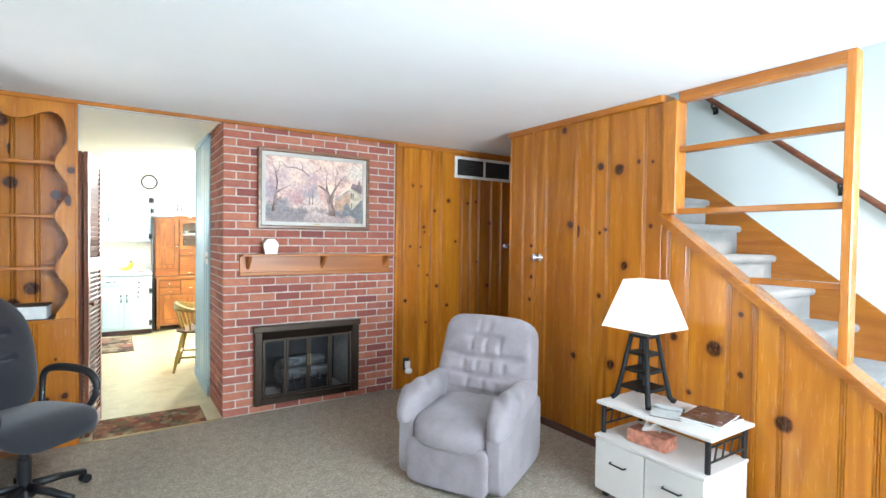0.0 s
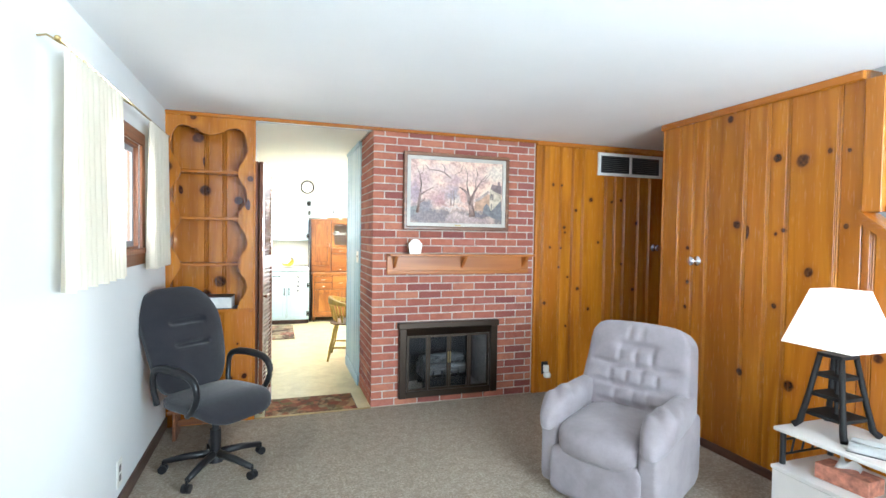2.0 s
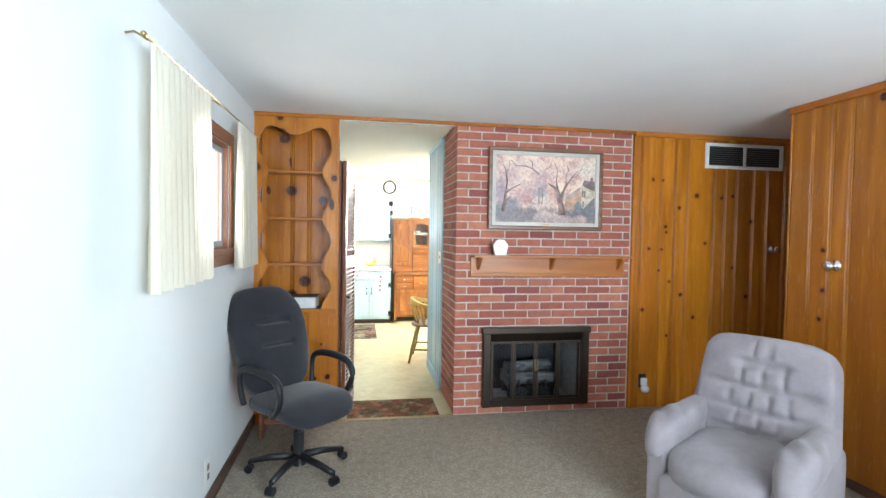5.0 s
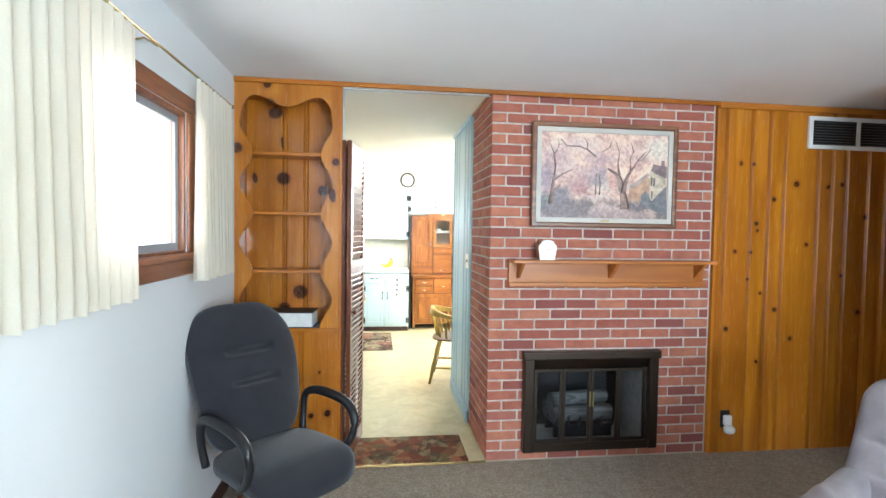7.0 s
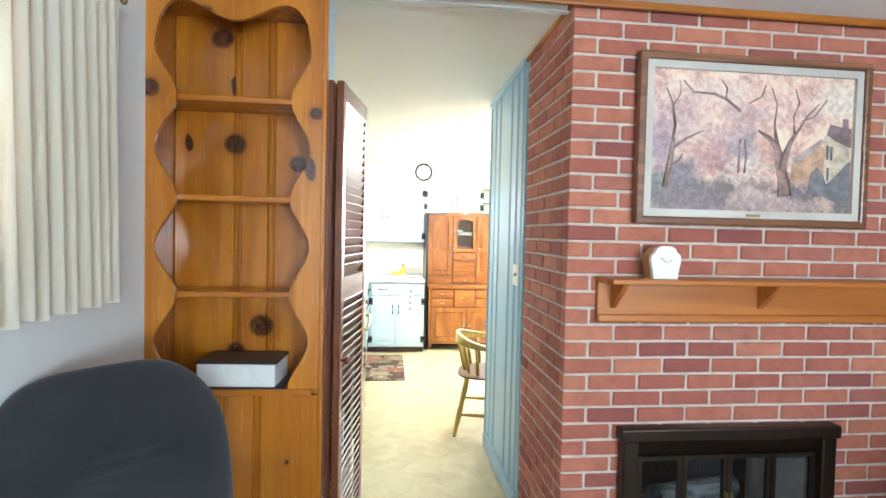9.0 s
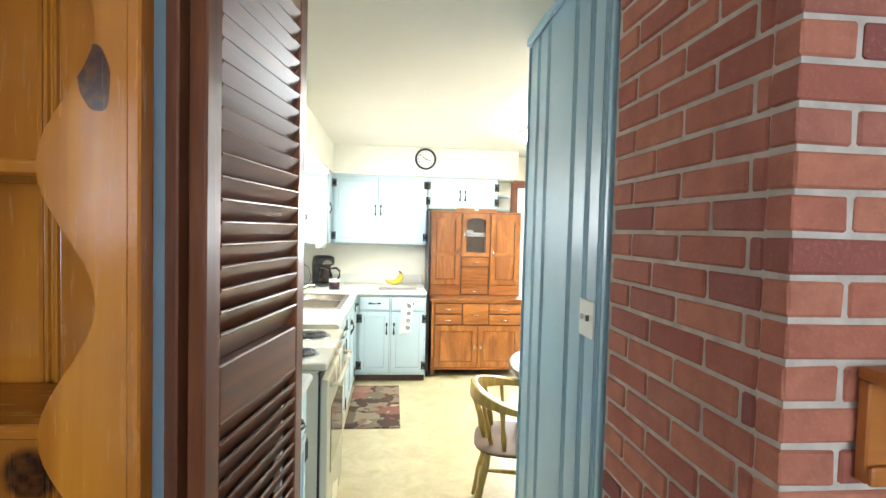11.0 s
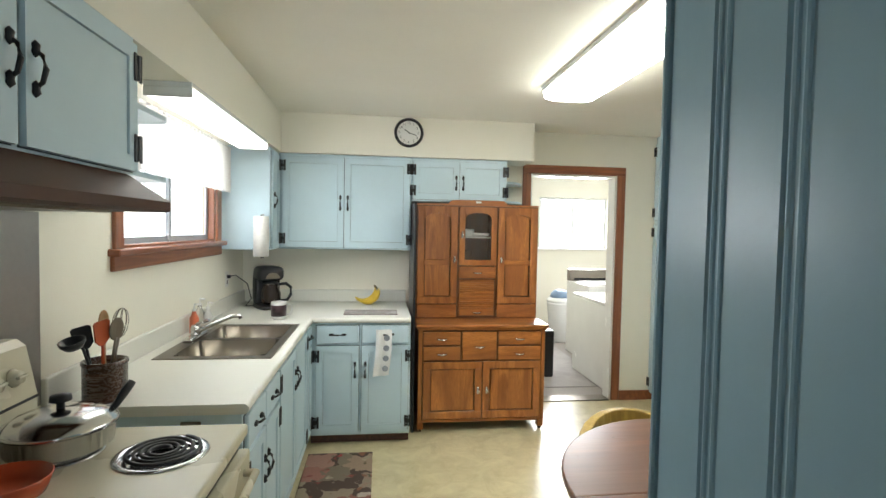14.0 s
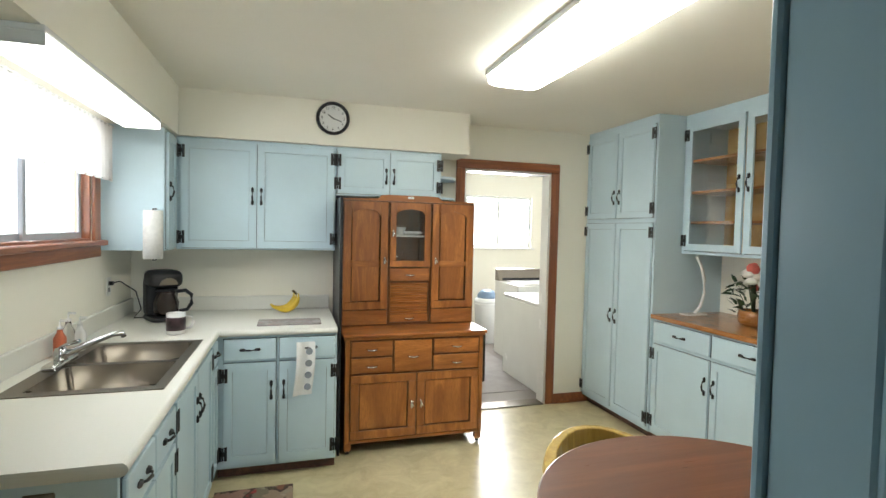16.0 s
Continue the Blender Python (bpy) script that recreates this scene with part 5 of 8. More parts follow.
def puff(w, d, h, at_, tilt=0.0, dents=(), n=20, power=3.2, front=None):
    bm = bmesh.new()
    bmesh.ops.create_cube(bm, size=2)
    bmesh.ops.subdivide_edges(bm, edges=bm.edges[:], cuts=n, use_grid_fill=True)
    for v in bm.verts:
        x, y, z = v.co
        r = (abs(x) ** power + abs(y) ** power + abs(z) ** power) ** (1 / power)
        x, y, z = x / r, y / r, z / r
        yy = y * d / 2
        xx, zz = x * w / 2, z * h / 2
        if front:
            yy += front(x, z) if y < 0 else 0.0
        v.co = (xx, yy, zz)
    for f_ in bm.faces:
        f_.smooth = True
    bm.transform(pose(*at_, tilt, 0, 0))
    return bm


def tuft(x, z):
    """Depth of seams and pleats in the padded back: three cross seams, short tucks between them."""
    out = 0.0
    for zz, half in ((0.52, 0.40), (0.14, 0.80), (-0.24, 0.70), (-0.58, 0.55)):
        seam = zz + 0.05 * x * x
        out += 0.034 * math.exp(-((z - seam) / 0.055) ** 2) / (1 + math.exp(18 * (abs(x) - half)))
    for zz, spots in ((0.33, (-0.30, 0.02, 0.34)), (-0.05, (-0.42, -0.12, 0.16, 0.44)), (-0.41, (-0.28, 0.05, 0.32))):
        for xx in spots:
            out += 0.020 * math.exp(-((x - xx) / 0.045) ** 2 - ((z - zz) / 0.19) ** 2)
    for xx in (-0.16, 0.05, 0.12):
        out += 0.014 * math.exp(-((x - xx - 0.1 * (z - 0.7)) / 0.035) ** 2 - ((z - 0.72) / 0.16) ** 2)
    return out


bk_ = bmesh.new()
bmesh.ops.create_cube(bk_, size=2)
bmesh.ops.subdivide_edges(bk_, edges=bk_.edges[:], cuts=52, use_grid_fill=True)
for v in bk_.verts:
    x, y, z = v.co
    r = (abs(x) ** 9 + abs(y) ** 9 + abs(z) ** 9) ** (1 / 9)
    x, y, z = x / r, y / r, z / r
    half = 0.362 - 0.028 * (z + 1) - 0.022 * max(0.0, z - 0.75) / 0.25
    pad = 0.018 * math.cos(1.4 * x) * math.cos(1.2 * z)
    v.co = (x * half, y * 0.10 + (tuft(x, z) - pad - 0.02 * max(0.0, z - 0.2) if y < 0 else 0.0), z * 0.325 + 0.012 * (1 - x * x) * (z > 0.5))
for f_ in bk_.faces:
    f_.smooth = True
bk_.transform(pose(0, 0.215, 0.622, -17, 0, 0))
part("backrest", bk_, M_REC, rc, "tufted backrest with pulled seams")


def seat_front(x, z):
    return -0.035 * (1 - z * z) * (1 - 0.4 * x * x)


part("seat_cushion", puff(0.52, 0.62, 0.22, (0, -0.105, 0.345), 3, power=4.0, front=seat_front), M_REC, rc)
part("footrest", puff(0.53, 0.09, 0.28, (0, -0.375, 0.165), -3, power=7.0), M_REC, rc, "closed padded footrest")
part("base", B(-0.25, 0.25, -0.30, 0.34, 0.025, 0.30, 0.02, 2), M_REC, rc)
for sx in (-1, 1):
    panel_ = puff(0.125, 0.72, 0.44, (sx * 0.292, -0.025, 0.245), 0, power=7.0)
    part("side_panel", panel_, M_REC, rc)
    arm = bmesh.new()
    bmesh.ops.create_cube(arm, size=2)
    bmesh.ops.subdivide_edges(arm, edges=arm.edges[:], cuts=22, use_grid_fill=True)
    for v in arm.verts:
        x, y, z = v.co
        r = (abs(x) ** 2.8 + abs(y) ** 3.4 + abs(z) ** 2.8) ** (1 / 3)
        x, y, z = x / r, y / r, z / r
        nose = max(0.0, -y - 0.35) / 0.65
        wide = 0.064 + 0.024 * math.exp(-((y + 0.55) / 0.5) ** 2)
        fold = 0.010 * math.sin(13 * y + 4 * x) * math.exp(-((y + 0.45) / 0.35) ** 2)
        v.co = (sx * 0.302 + x * wide, -0.075 + y * 0.345, 0.485 + z * (0.094 + 0.012 * nose) - 0.075 * nose ** 1.6 + 0.028 * max(0, y) + fold * (z > 0))
    for f_ in arm.faces:
        f_.smooth = True
    part("armrest", arm, M_REC, rc, "soft pillow armrest drooping at the front")

# ---- side cabinet with riser shelf ----
M_CREAM = paint("cream_laminate", (0.62, 0.57, 0.53), 0.4, 0.05, 2.0, 0.05, 80.0)
sc = thing("side_cabinet", "cream two-drawer side cabinet on casters", "cabinet", (2.655, 1.94, 0.0))
CX, CD, CH = 0.0, 0.41, 0.365
part("body", B(0.018, CD, -0.325, 0.325, 0.045, CH - 0.019, 0.002), M_CREAM, sc)
part("top", B(-0.004, CD + 0.004, -0.330, 0.330, CH - 0.0185, CH, 0.003), M_CREAM, sc)
for s in (-1, 1):
    dr = part("drawer_front", B(0.0, 0.0175, s * 0.163 - 0.159, s * 0.163 + 0.159, 0.05, CH - 0.022, 0.002), M_CREAM, sc)
    h = tube(bmesh.new(), [(-0.001, s * 0.163 - 0.05, 0.235), (-0.02, s * 0.163 - 0.045, 0.235), (-0.02, s * 0.163 + 0.045, 0.235), (-0.001, s * 0.163 + 0.05, 0.235)], 0.005, 8)
    part("handle", h, M_BLACK, dr, "black bar handle")
    for x in (0.05, CD - 0.05):
        part("caster", cyl(bmesh.new(), (x, s * 0.28 - 0.01, 0.022), (x, s * 0.28 + 0.01, 0.022), 0.022, n=12), M_BLACKPL, sc)
rs = thing("riser_shelf", "cream riser shelf on black tubular legs", "shelf", (2.69, 1.94, CH))
part("board", B(-0.01, 0.405, -0.345, 0.345, 0.168, 0.188, 0.006, 2), M_CREAM, rs)
for x in (0.02, 0.37):
    for y in (-0.31, 0.31):
        part("leg", cyl(bmesh.new(), (x, y, 0.001), (x, y, 0.1675), 0.014, n=12), M_BLACK, rs)
for y in (-0.31, 0.31):
    for z in (0.05, 0.125):
        part("crossbar", cyl(bmesh.new(), (0.034, y, z), (0.356, y, z), 0.006, n=8), M_BLACK, rs)
    for k in range(4):
        part("spindle", cyl(bmesh.new(), (0.08 + k * 0.075, y, 0.051), (0.10 + k * 0.075, y, 0.124), 0.005, n=6), M_BLACK, rs)
RT = CH + 0.188
# lamp like a small tower
M_LAMPBASE = paint("matt_black_lamp_metal", (0.010, 0.009, 0.009), 0.6, 0.1, 10.0, 0.1, 80.0, 0.25)
tl = thing("table_lamp", "black tiered pyramid table lamp with a white square shade", "lamp", (2.905, 2.13, RT))
for sx in (-1, 1):
    for sy in (-1, 1):
        pts = [(sx * 0.125, sy * 0.125, 0.008), (sx * 0.105, sy * 0.105, 0.03), (sx * 0.085, sy * 0.085, 0.15), (sx * 0.052, sy * 0.052, 0.38)]
        part("leg", tube(bmesh.new(), pts, [0.017, 0.016, 0.014, 0.013], 8), M_LAMPBASE, tl)
for z, w in ((0.075, 0.095), (0.175, 0.080), (0.275, 0.066), (0.378, 0.062)):
    part("tier", B(-w, w, -w, w, z, z + 0.018, 0.002), M_LAMPBASE, tl)
part("stem", cyl(bmesh.new(), (0, 0, 0.392), (0, 0, 0.46), 0.008, n=10), M_BLACK, tl)
part("stem", cyl(bmesh.new(), (0, 0, 0.0935), (0, 0, 0.377), 0.010, n=10), M_LAMPBASE, tl, "black centre tube")
M_SHADE = cloth("white_lamp_shade", (0.90, 0.89, 0.87), (0.88, 0.87, 0.85), 260.0, 3.0, 0.9, 0.15)
# faint emission put into the cloth to whiten it; no bulb inside
shade_glow = M_SHADE.node_tree.nodes["Principled BSDF"]
shade_glow.inputs["Emission Color"].default_value, shade_glow.inputs["Emission Strength"].default_value = (1.0, 0.97, 0.92, 1), 0.45
sh = bmesh.new()
zb, zt, wb, wt = 0.435, 0.715, 0.170, 0.088
for a_, b_ in ((1, 1),):
    lo = [sh.verts.new((sx * wb, sy * wb, zb)) for sx, sy in ((-1, -1), (1, -1), (1, 1), (-1, 1))]
    hi = [sh.verts.new((sx * wt, sy * wt, zt)) for sx, sy in ((-1, -1), (1, -1), (1, 1), (-1, 1))]
    for k in range(4):
        sh.faces.new((lo[k], lo[(k + 1) % 4], hi[(k + 1) % 4], hi[k]))
bmesh.ops.solidify(sh, geom=sh.faces[:], thickness=0.003)
part("shade", sh, M_SHADE, tl, "white fabric shade")
# tissue box, open book, magazines
M_TISSUEBOX = paint("salmon_patterned_card", (0.52, 0.20, 0.13), 0.6, 0.25, 30.0)
tb_ = thing("tissue_box", "salmon pink tissue box with a tissue pulled up", "tissue box", (2.79, 1.99, CH), 4)
part("box", B(-0.058, 0.058, -0.115, 0.115, 0.0005, 0.075, 0.003), M_TISSUEBOX, tb_)
ts = sheet(bmesh.new(), lambda u, v: (0.03 * math.sin(5 * u + 3 * v) * (1 - v * 0.4), -0.045 + 0.09 * u, 0.073 + v * (0.045 + 0.012 * math.sin(8 * u))), 12, 6)
part("tissue", ts, M_WHITE, tb_, "white tissue")
ob_ = thing("open_book", "small open book with white pages", "book", (2.84, 1.93, RT), 25)
for s in (-1, 1):
    pg = sheet(bmesh.new(), lambda u, v: (s * (0.004 + 0.10 * u), -0.075 + 0.15 * v, 0.004 + 0.016 * math.sin(math.pi * min(1, u * 1.15)) + 0.012 * (1 - u)), 10, 2)
    bmesh.ops.solidify(pg, geom=pg.faces[:], thickness=-0.003)
    part("page_block", pg, M_PAPER, ob_)
part("cover", B(-0.107, 0.107, -0.078, 0.078, 0.0003, 0.0018), M_COVER, ob_)
M_MAGC = paint("dark_glossy_magazine", (0.09, 0.05, 0.045), 0.25, 0.8, 18.0)
for k, (dx, dy, tn, col) in enumerate(((0.0, 0.0, 6, M_PAPER), (0.004, 0.006, -3, M_MAGC), (-0.006, 0.002, 9, M_MAGC))):
    mg = thing("magazine", "glossy magazine in a loose stack on the riser shelf", "magazine", (2.93 + dx, 1.74 + dy, RT + 0.0005 + k * 0.0095), tn, "magazines on the riser shelf")
    part("pages", B(-0.135, 0.135, -0.10, 0.10, 0, 0.007), M_PAPER, mg)
    part("cover", B(-0.136, 0.136, -0.101, 0.101, 0.0072, 0.0088), col, mg, "printed cover")
# small wooden stool behind the chair
M_STOOL = wood("reddish_stool_wood", (0.28, 0.10, 0.04), (0.14, 0.045, 0.02), "x", 0.4)
st = thing("foot_stool", "small reddish wooden step stool behind the chair", "stool", (-0.30, 4.46, 0.0))
part("seat", B(-0.19, 0.16, -0.12, 0.12, 0.20, 0.222, 0.004), M_STOOL, st)
for x in (-0.16, 0.11):
    part("leg", B(x, x + 0.022, -0.10, 0.10, 0.001, 0.1995, 0.003), M_STOOL, st)
part("stretcher", B(-0.1375, 0.1095, -0.012, 0.012, 0.08, 0.12, 0.003), M_STOOL, st)

# turned post with a ball finial beside the white wall
tp = thing("wooden_post", "turned reddish wooden post with a ball finial", "post", (-0.35, 1.86, 0.0))
part("shaft", lathe(bmesh.new(), [(0.017, 0.0005), (0.019, 0.05), (0.016, 0.30), (0.020, 0.42), (0.016, 0.55), (0.013, 0.74), (0.017, 0.765), (0.009, 0.785)], 16), M_STOOL, tp)
part("finial", lathe(bmesh.new(), [(0.0005, 0.7855)] + [(0.020 * math.sin(radians(a)), 0.807 - 0.0205 * math.cos(radians(a))) for a in range(20, 180, 20)] + [(0.0005, 0.8275)], 16), M_STOOL, tp)


def rug_mat(name, ground, blotch, scale):
    k = Nodes(name)
    c = k.coord(shift=False)
    v = k.n("TexVoronoi", Vector=c, Scale=scale)
    n1, n2 = k.noise(c, scale * 0.6, 5, 0.7, 1.0), k.noise(c, 190.0, 2)
    pick = k.n("SeparateColor", _0=v.outputs["Color"]).outputs[0]
    col = k.ramp(pick, blotch)
    col = k.mix(k.ramp(n1, [(0.40, 0.0), (0.52, 1.0)]), ground, col)
    col = k.mix(k.math("MULTIPLY", n2, 0.5), col, (0.06, 0.05, 0.04))
    k.bump(n2, 0.5, 0.003)
    return k.done(col, 0.9, spec=0.1)


M_RUNNER = rug_mat("brown_patterned_runner", (0.13, 0.075, 0.045), [(0.0, (0.44, 0.26, 0.13)), (0.3, (0.20, 0.05, 0.03)), (0.55, (0.46, 0.17, 0.09)), (0.8, (0.12, 0.13, 0.05)), (1.0, (0.50, 0.36, 0.22))], 12.0)
rn = thing("door_mat", "brown patterned mat in the passage threshold", "mat", (0.54, 4.91, -0.004))
part("mat_top", B(-0.38, 0.37, -0.215, 0.21, 0.0005, 0.009, 0.003), M_RUNNER, rn)
part("border", B(-0.385, 0.375, -0.22, 0.215, 0.0002, 0.0045), M_COVER, rn, "dark mat edge")

# ---- kitchen: soffits and trims ----
SF = 2.112
s = bmesh.new()
box(s, KX, -0.235, 5.05, KY, SF, CEIL)
box(s, -0.235, 1.77, 9.415, KY, SF, CEIL)
struct("soffit_kitchen", s, M_KWALL, "cream boxed soffit over the wall cabinets", "soffit")
cas = thing("door_1", "open doorway to the laundry with a reddish wood casing", "doorway", (2.255, KY, 0.0))
tagged(cas, kind="structure")
part("side_casing", at(cas, B(1.775, 1.852, KY - 0.018, KY - 0.001, 0, 2.055, 0.004)), M_REDWOOD, cas)
part("side_casing", at(cas, B(2.658, 2.735, KY - 0.018, KY - 0.001, 0, 2.055, 0.004)), M_REDWOOD, cas)
part("head_casing", at(cas, B(1.775, 2.735, KY - 0.019, KY - 0.001, 2.0555, 2.13, 0.004)), wood("reddish_head_wood", (0.33, 0.115, 0.045), (0.17, 0.05, 0.02), "x", 0.35), cas)
jm = bmesh.new()
box(jm, 1.8505, 1.868, KY, KY + 0.13, 0, 2.05)
box(jm, 2.642, 2.6595, KY, KY + 0.13, 0, 2.05)
box(jm, 1.868, 2.642, KY, KY + 0.13, 2.034, 2.05)
part("jamb", at(cas, jm), M_WHITE, cas, "white painted jamb")
part("threshold", at(cas, B(1.868, 2.642, KY - 0.015, KY + 0.13, -0.003, 0.006, 0.002)), M_STEEL, cas, "worn metal threshold")
struct("baseboard_kitchen", B(2.737, 3.09, KY - 0.014, KY - 0.0005, -0.004, 0.085, 0.003), M_REDWOODY, "reddish baseboard beside the doorway", "baseboard")


# ---- cabinet hardware ----
def handle_mesh(bm, ln=0.086, bow=0.024):
    pts = [(-0.0, 0, -ln / 2), (-bow * 0.7, 0, -ln / 2 + 0.014), (-bow, 0, 0), (-bow * 0.7, 0, ln / 2 - 0.014), (-0.0, 0, ln / 2)]
    tube(bm, pts, [0.0045, 0.005, 0.006, 0.005, 0.0045], 6)
    for z in (-ln / 2, ln / 2):
        lathe(bm, [(0.0005, -0.019), (0.010, -0.009), (0.008, 0.0), (0.010, 0.009), (0.0005, 0.019)], 8, (-0.003, 0, z))
    return bm


HDL, HNG = handle_mesh(bmesh.new()), bmesh.new()
for y in (-0.016, 0.006):
    box(HNG, -0.004, 0, y, y + 0.011, -0.033, 0.033, 0.001)
box(HNG, -0.004, 0, -0.006, 0.007, -0.010, 0.010, 0.001)
cyl(HNG, (-0.004, 0.001, -0.03), (-0.004, 0.001, 0.03), 0.004, n=8)
HNG.transform(Matrix.Diagonal((1, 1.45, 1.28, 1)))
FITTINGS = {}
for nm_, bm_ in (("handle", HDL), ("hinge", HNG)):
    me_ = bpy.data.meshes.new(nm_)
    bm_.to_mesh(me_)
    bm_.free()
    me_.materials.append(M_BLACK)
    FITTINGS[nm_] = me_


def hardware(kind, parent, m, label):
    o = new(kind, FITTINGS[kind])
    o.parent, o.matrix_basis = parent, m
    tagged(o, label)


# dark colour of a thin plate that paints the shadow round each front
M_GAPSHADE = paint("dark_blue_gap_shade", (0.05, 0.075, 0.09), 0.6, 0.1)


def cab(name, label, origin, turn, w, d, z0, z1, fronts, group="", material=None, toe=0.0, hollow=0.0):
    """A cabinet unit. Its own x runs along the face from 0 to w, y into the body; fronts: (x0, x1, z0, z1, kind, handle, hinge side)."""
    mt = material or M_BLUE
    t = thing(name, label, "cabinet", origin, turn, group)
    body = B(0, w, 0.0, d, z0 + toe, z1 - hollow, 0.002)
    if hollow:
        box(body, 0, w, 0.0, 0.02, z1 - hollow, z1)
        box(body, 0, 0.018, 0.02, d, z1 - hollow, z1)
        box(body, w - 0.018, w, 0.02, d, z1 - hollow, z1)
    part("body", body, mt, t)
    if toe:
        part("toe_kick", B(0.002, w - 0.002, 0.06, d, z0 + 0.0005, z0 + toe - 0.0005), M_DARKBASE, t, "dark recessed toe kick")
    for x0, x1, a, b, kind, hd, hs in fronts:
        if kind == "drawer":
            part("reveal", B(x0 - 0.0028, x1 + 0.0028, -0.0022, -0.0004, a - 0.0028, b + 0.0028), M_GAPSHADE, t, "dark strip painted as a shadow line")
            p = B(x0, x1, -0.018, -0.0025, a, b, 0.004)
            o = part("drawer_front", p, mt, t)
            cx, cz = (x0 + x1) / 2, (a + b) / 2
            if hd != "none":
                hardware("handle", o, Matrix.Translation((cx, -0.018, cz)) @ pose(0, 0, 0, 0, 0, 90) @ pose(0, 0, 0, 90, 0, 0), "black iron pull")
            continue
        rim = 0.048
        if kind != "glass":
            part("reveal", B(x0 - 0.0028, x1 + 0.0028, -0.0022, -0.0004, a - 0.0028, b + 0.0028), M_GAPSHADE, t, "dark strip painted as a shadow line")
        p = ring_frame(bmesh.new(), x0, x1, a, b, rim, -0.018, -0.0025)
        o = part("door", p, mt, t)
        if kind == "glass":
            g = part("pane", B(x0 + rim - 0.004, x1 - rim + 0.004, -0.010, -0.007, a + rim - 0.004, b - rim + 0.004), M_GLASS, o, "clear glass pane")
            g.visible_shadow = False
        else:
            part("panel", B(x0 + rim + 0.002, x1 - rim - 0.002, -0.011, -0.0025, a + rim + 0.002, b - rim - 0.002), mt, o)
        if hd != "none":
            hx = x1 - 0.026 if hs == "l" else x0 + 0.026
            hz = {"mid": (a + b) / 2, "low": a + 0.17, "high": b - 0.17}[hd]
            hardware("handle", o, Matrix.Translation((hx, -0.018, hz)) @ pose(0, 0, 0, 0, 0, 90), "black iron handle")
        ex = x0 if hs == "l" else x1
        for hz in (a + 0.07, b - 0.07):
            hardware("hinge", o, Matrix.Translation((ex, -0.019, hz)) @ pose(0, 0, 0, 0, 0, 90), "black H hinge")
    return t


G_UP, G_LOW = "blue wall cabinets", "blue base cabinets"
# wall cabinets on the laundry wall
cab("wall_cabinet", "pale blue wall cabinet with two panelled doors", (-0.255, 9.452, 0), 0, 1.03, KY - 9.453, 1.368, SF - 0.0015, [(0.03, 0.497, 1.38, 2.085, "door", "mid", "l"), (0.502, 1.015, 1.38, 2.085, "door", "mid", "r")], G_UP)
cab("wall_cabinet", "short pale blue wall cabinet over the oak hutch", (0.777, 9.452, 0), 0, 0.78, KY - 9.453, 1.765, SF - 0.0015, [(0.008, 0.383, 1.78, 2.085, "door", "high", "l"), (0.388, 0.765, 1.78, 2.085, "door", "high", "r")], G_UP)
# wall cabinets on the sink wall (face towards +x)
cab("wall_cabinet", "tall pale blue wall cabinet beside the range hood", (-0.232, 5.42, 0), 90, 0.635, 0.367, 1.386, SF - 0.0015, [(0.01, 0.30, 1.40, 2.085, "door", "none", "l"), (0.31, 0.60, 1.40, 2.085, "door", "none", "r")], G_UP)
cab("wall_cabinet", "short pale blue wall cabinet above the range hood", (-0.232, 6.057, 0), 90, 1.030, 0.367, 1.69, SF - 0.0015, [(0.012, 0.50, 1.70, 2.085, "door", "low", "l"), (0.525, 1.015, 1.70, 2.085, "door", "low", "r")], G_UP)
cab("wall_cabinet", "narrow pale blue corner wall cabinet by the window", (-0.262, 9.168, 0), 90, 0.2835, 0.337, 1.368, SF - 0.0015, [(0.03, 0.255, 1.38, 2.085, "door", "mid", "r")], G_UP)


def corner_shelves(at_, quarter, zs, label, long=0.0):
    t = thing("corner_shelf", label, "shelf", at_)
    for z in zs:
        pts = [(0, 0)] + [(0.19 * math.cos(a), 0.30 * math.sin(a)) for a in [radians(90 * i / 8) for i in range(9)]]
        if long:
            deep = -0.236 - KX
            pts = [(0, 0), (long, 0)] + [(long - 0.06 + 0.06 * math.cos(a), deep - 0.10 + 0.10 * math.sin(a)) for a in [radians(90 * i / 6) for i in range(7)]] + [(0, deep)]
        b = prism(bmesh.new(), pts, "z", z, z + 0.018)
        b.transform(quarter)
        part("shelf_board", b, M_BLUE, t)
    return t


sh1 = corner_shelves((1.5585, KY - 0.001, 0), Matrix.Diagonal((1, -1, 1, 1)), (1.765, 1.925), "rounded pale blue end shelves beside the doorway")
for o in sh1.children:
    o.data.flip_normals()
corner_shelves((KX + 0.001, 7.089, 0), Matrix(((0, 1, 0, 0), (1, 0, 0, 0), (0, 0, 1, 0), (0, 0, 0, 1))), (1.69, 1.905), "rounded pale blue end shelves beside the window", 0.30)

# base cabinets
cab("base_cabinet", "pale blue base cabinet with two drawers and two doors", (0.058, 8.972, 0), 0, 0.70, KY - 8.973, -0.004, 0.872, [(0.04, 0.335, 0.728, 0.855, "drawer", "", ""), (0.355, 0.685, 0.728, 0.855, "drawer", "", ""), (0.04, 0.335, 0.10, 0.71, "door", "high", "l"), (0.355, 0.685, 0.10, 0.71, "door", "high", "r")], G_LOW, toe=0.075)
cab("base_cabinet", "pale blue sink base cabinet with panelled doors", (0.052, 7.85, 0), 90, 0.90, 0.65, -0.004, 0.872, [(0.01, 0.44, 0.10, 0.855, "door", "high", "l"), (0.45, 0.88, 0.10, 0.855, "door", "high", "r")], G_LOW, toe=0.075, hollow=0.135)
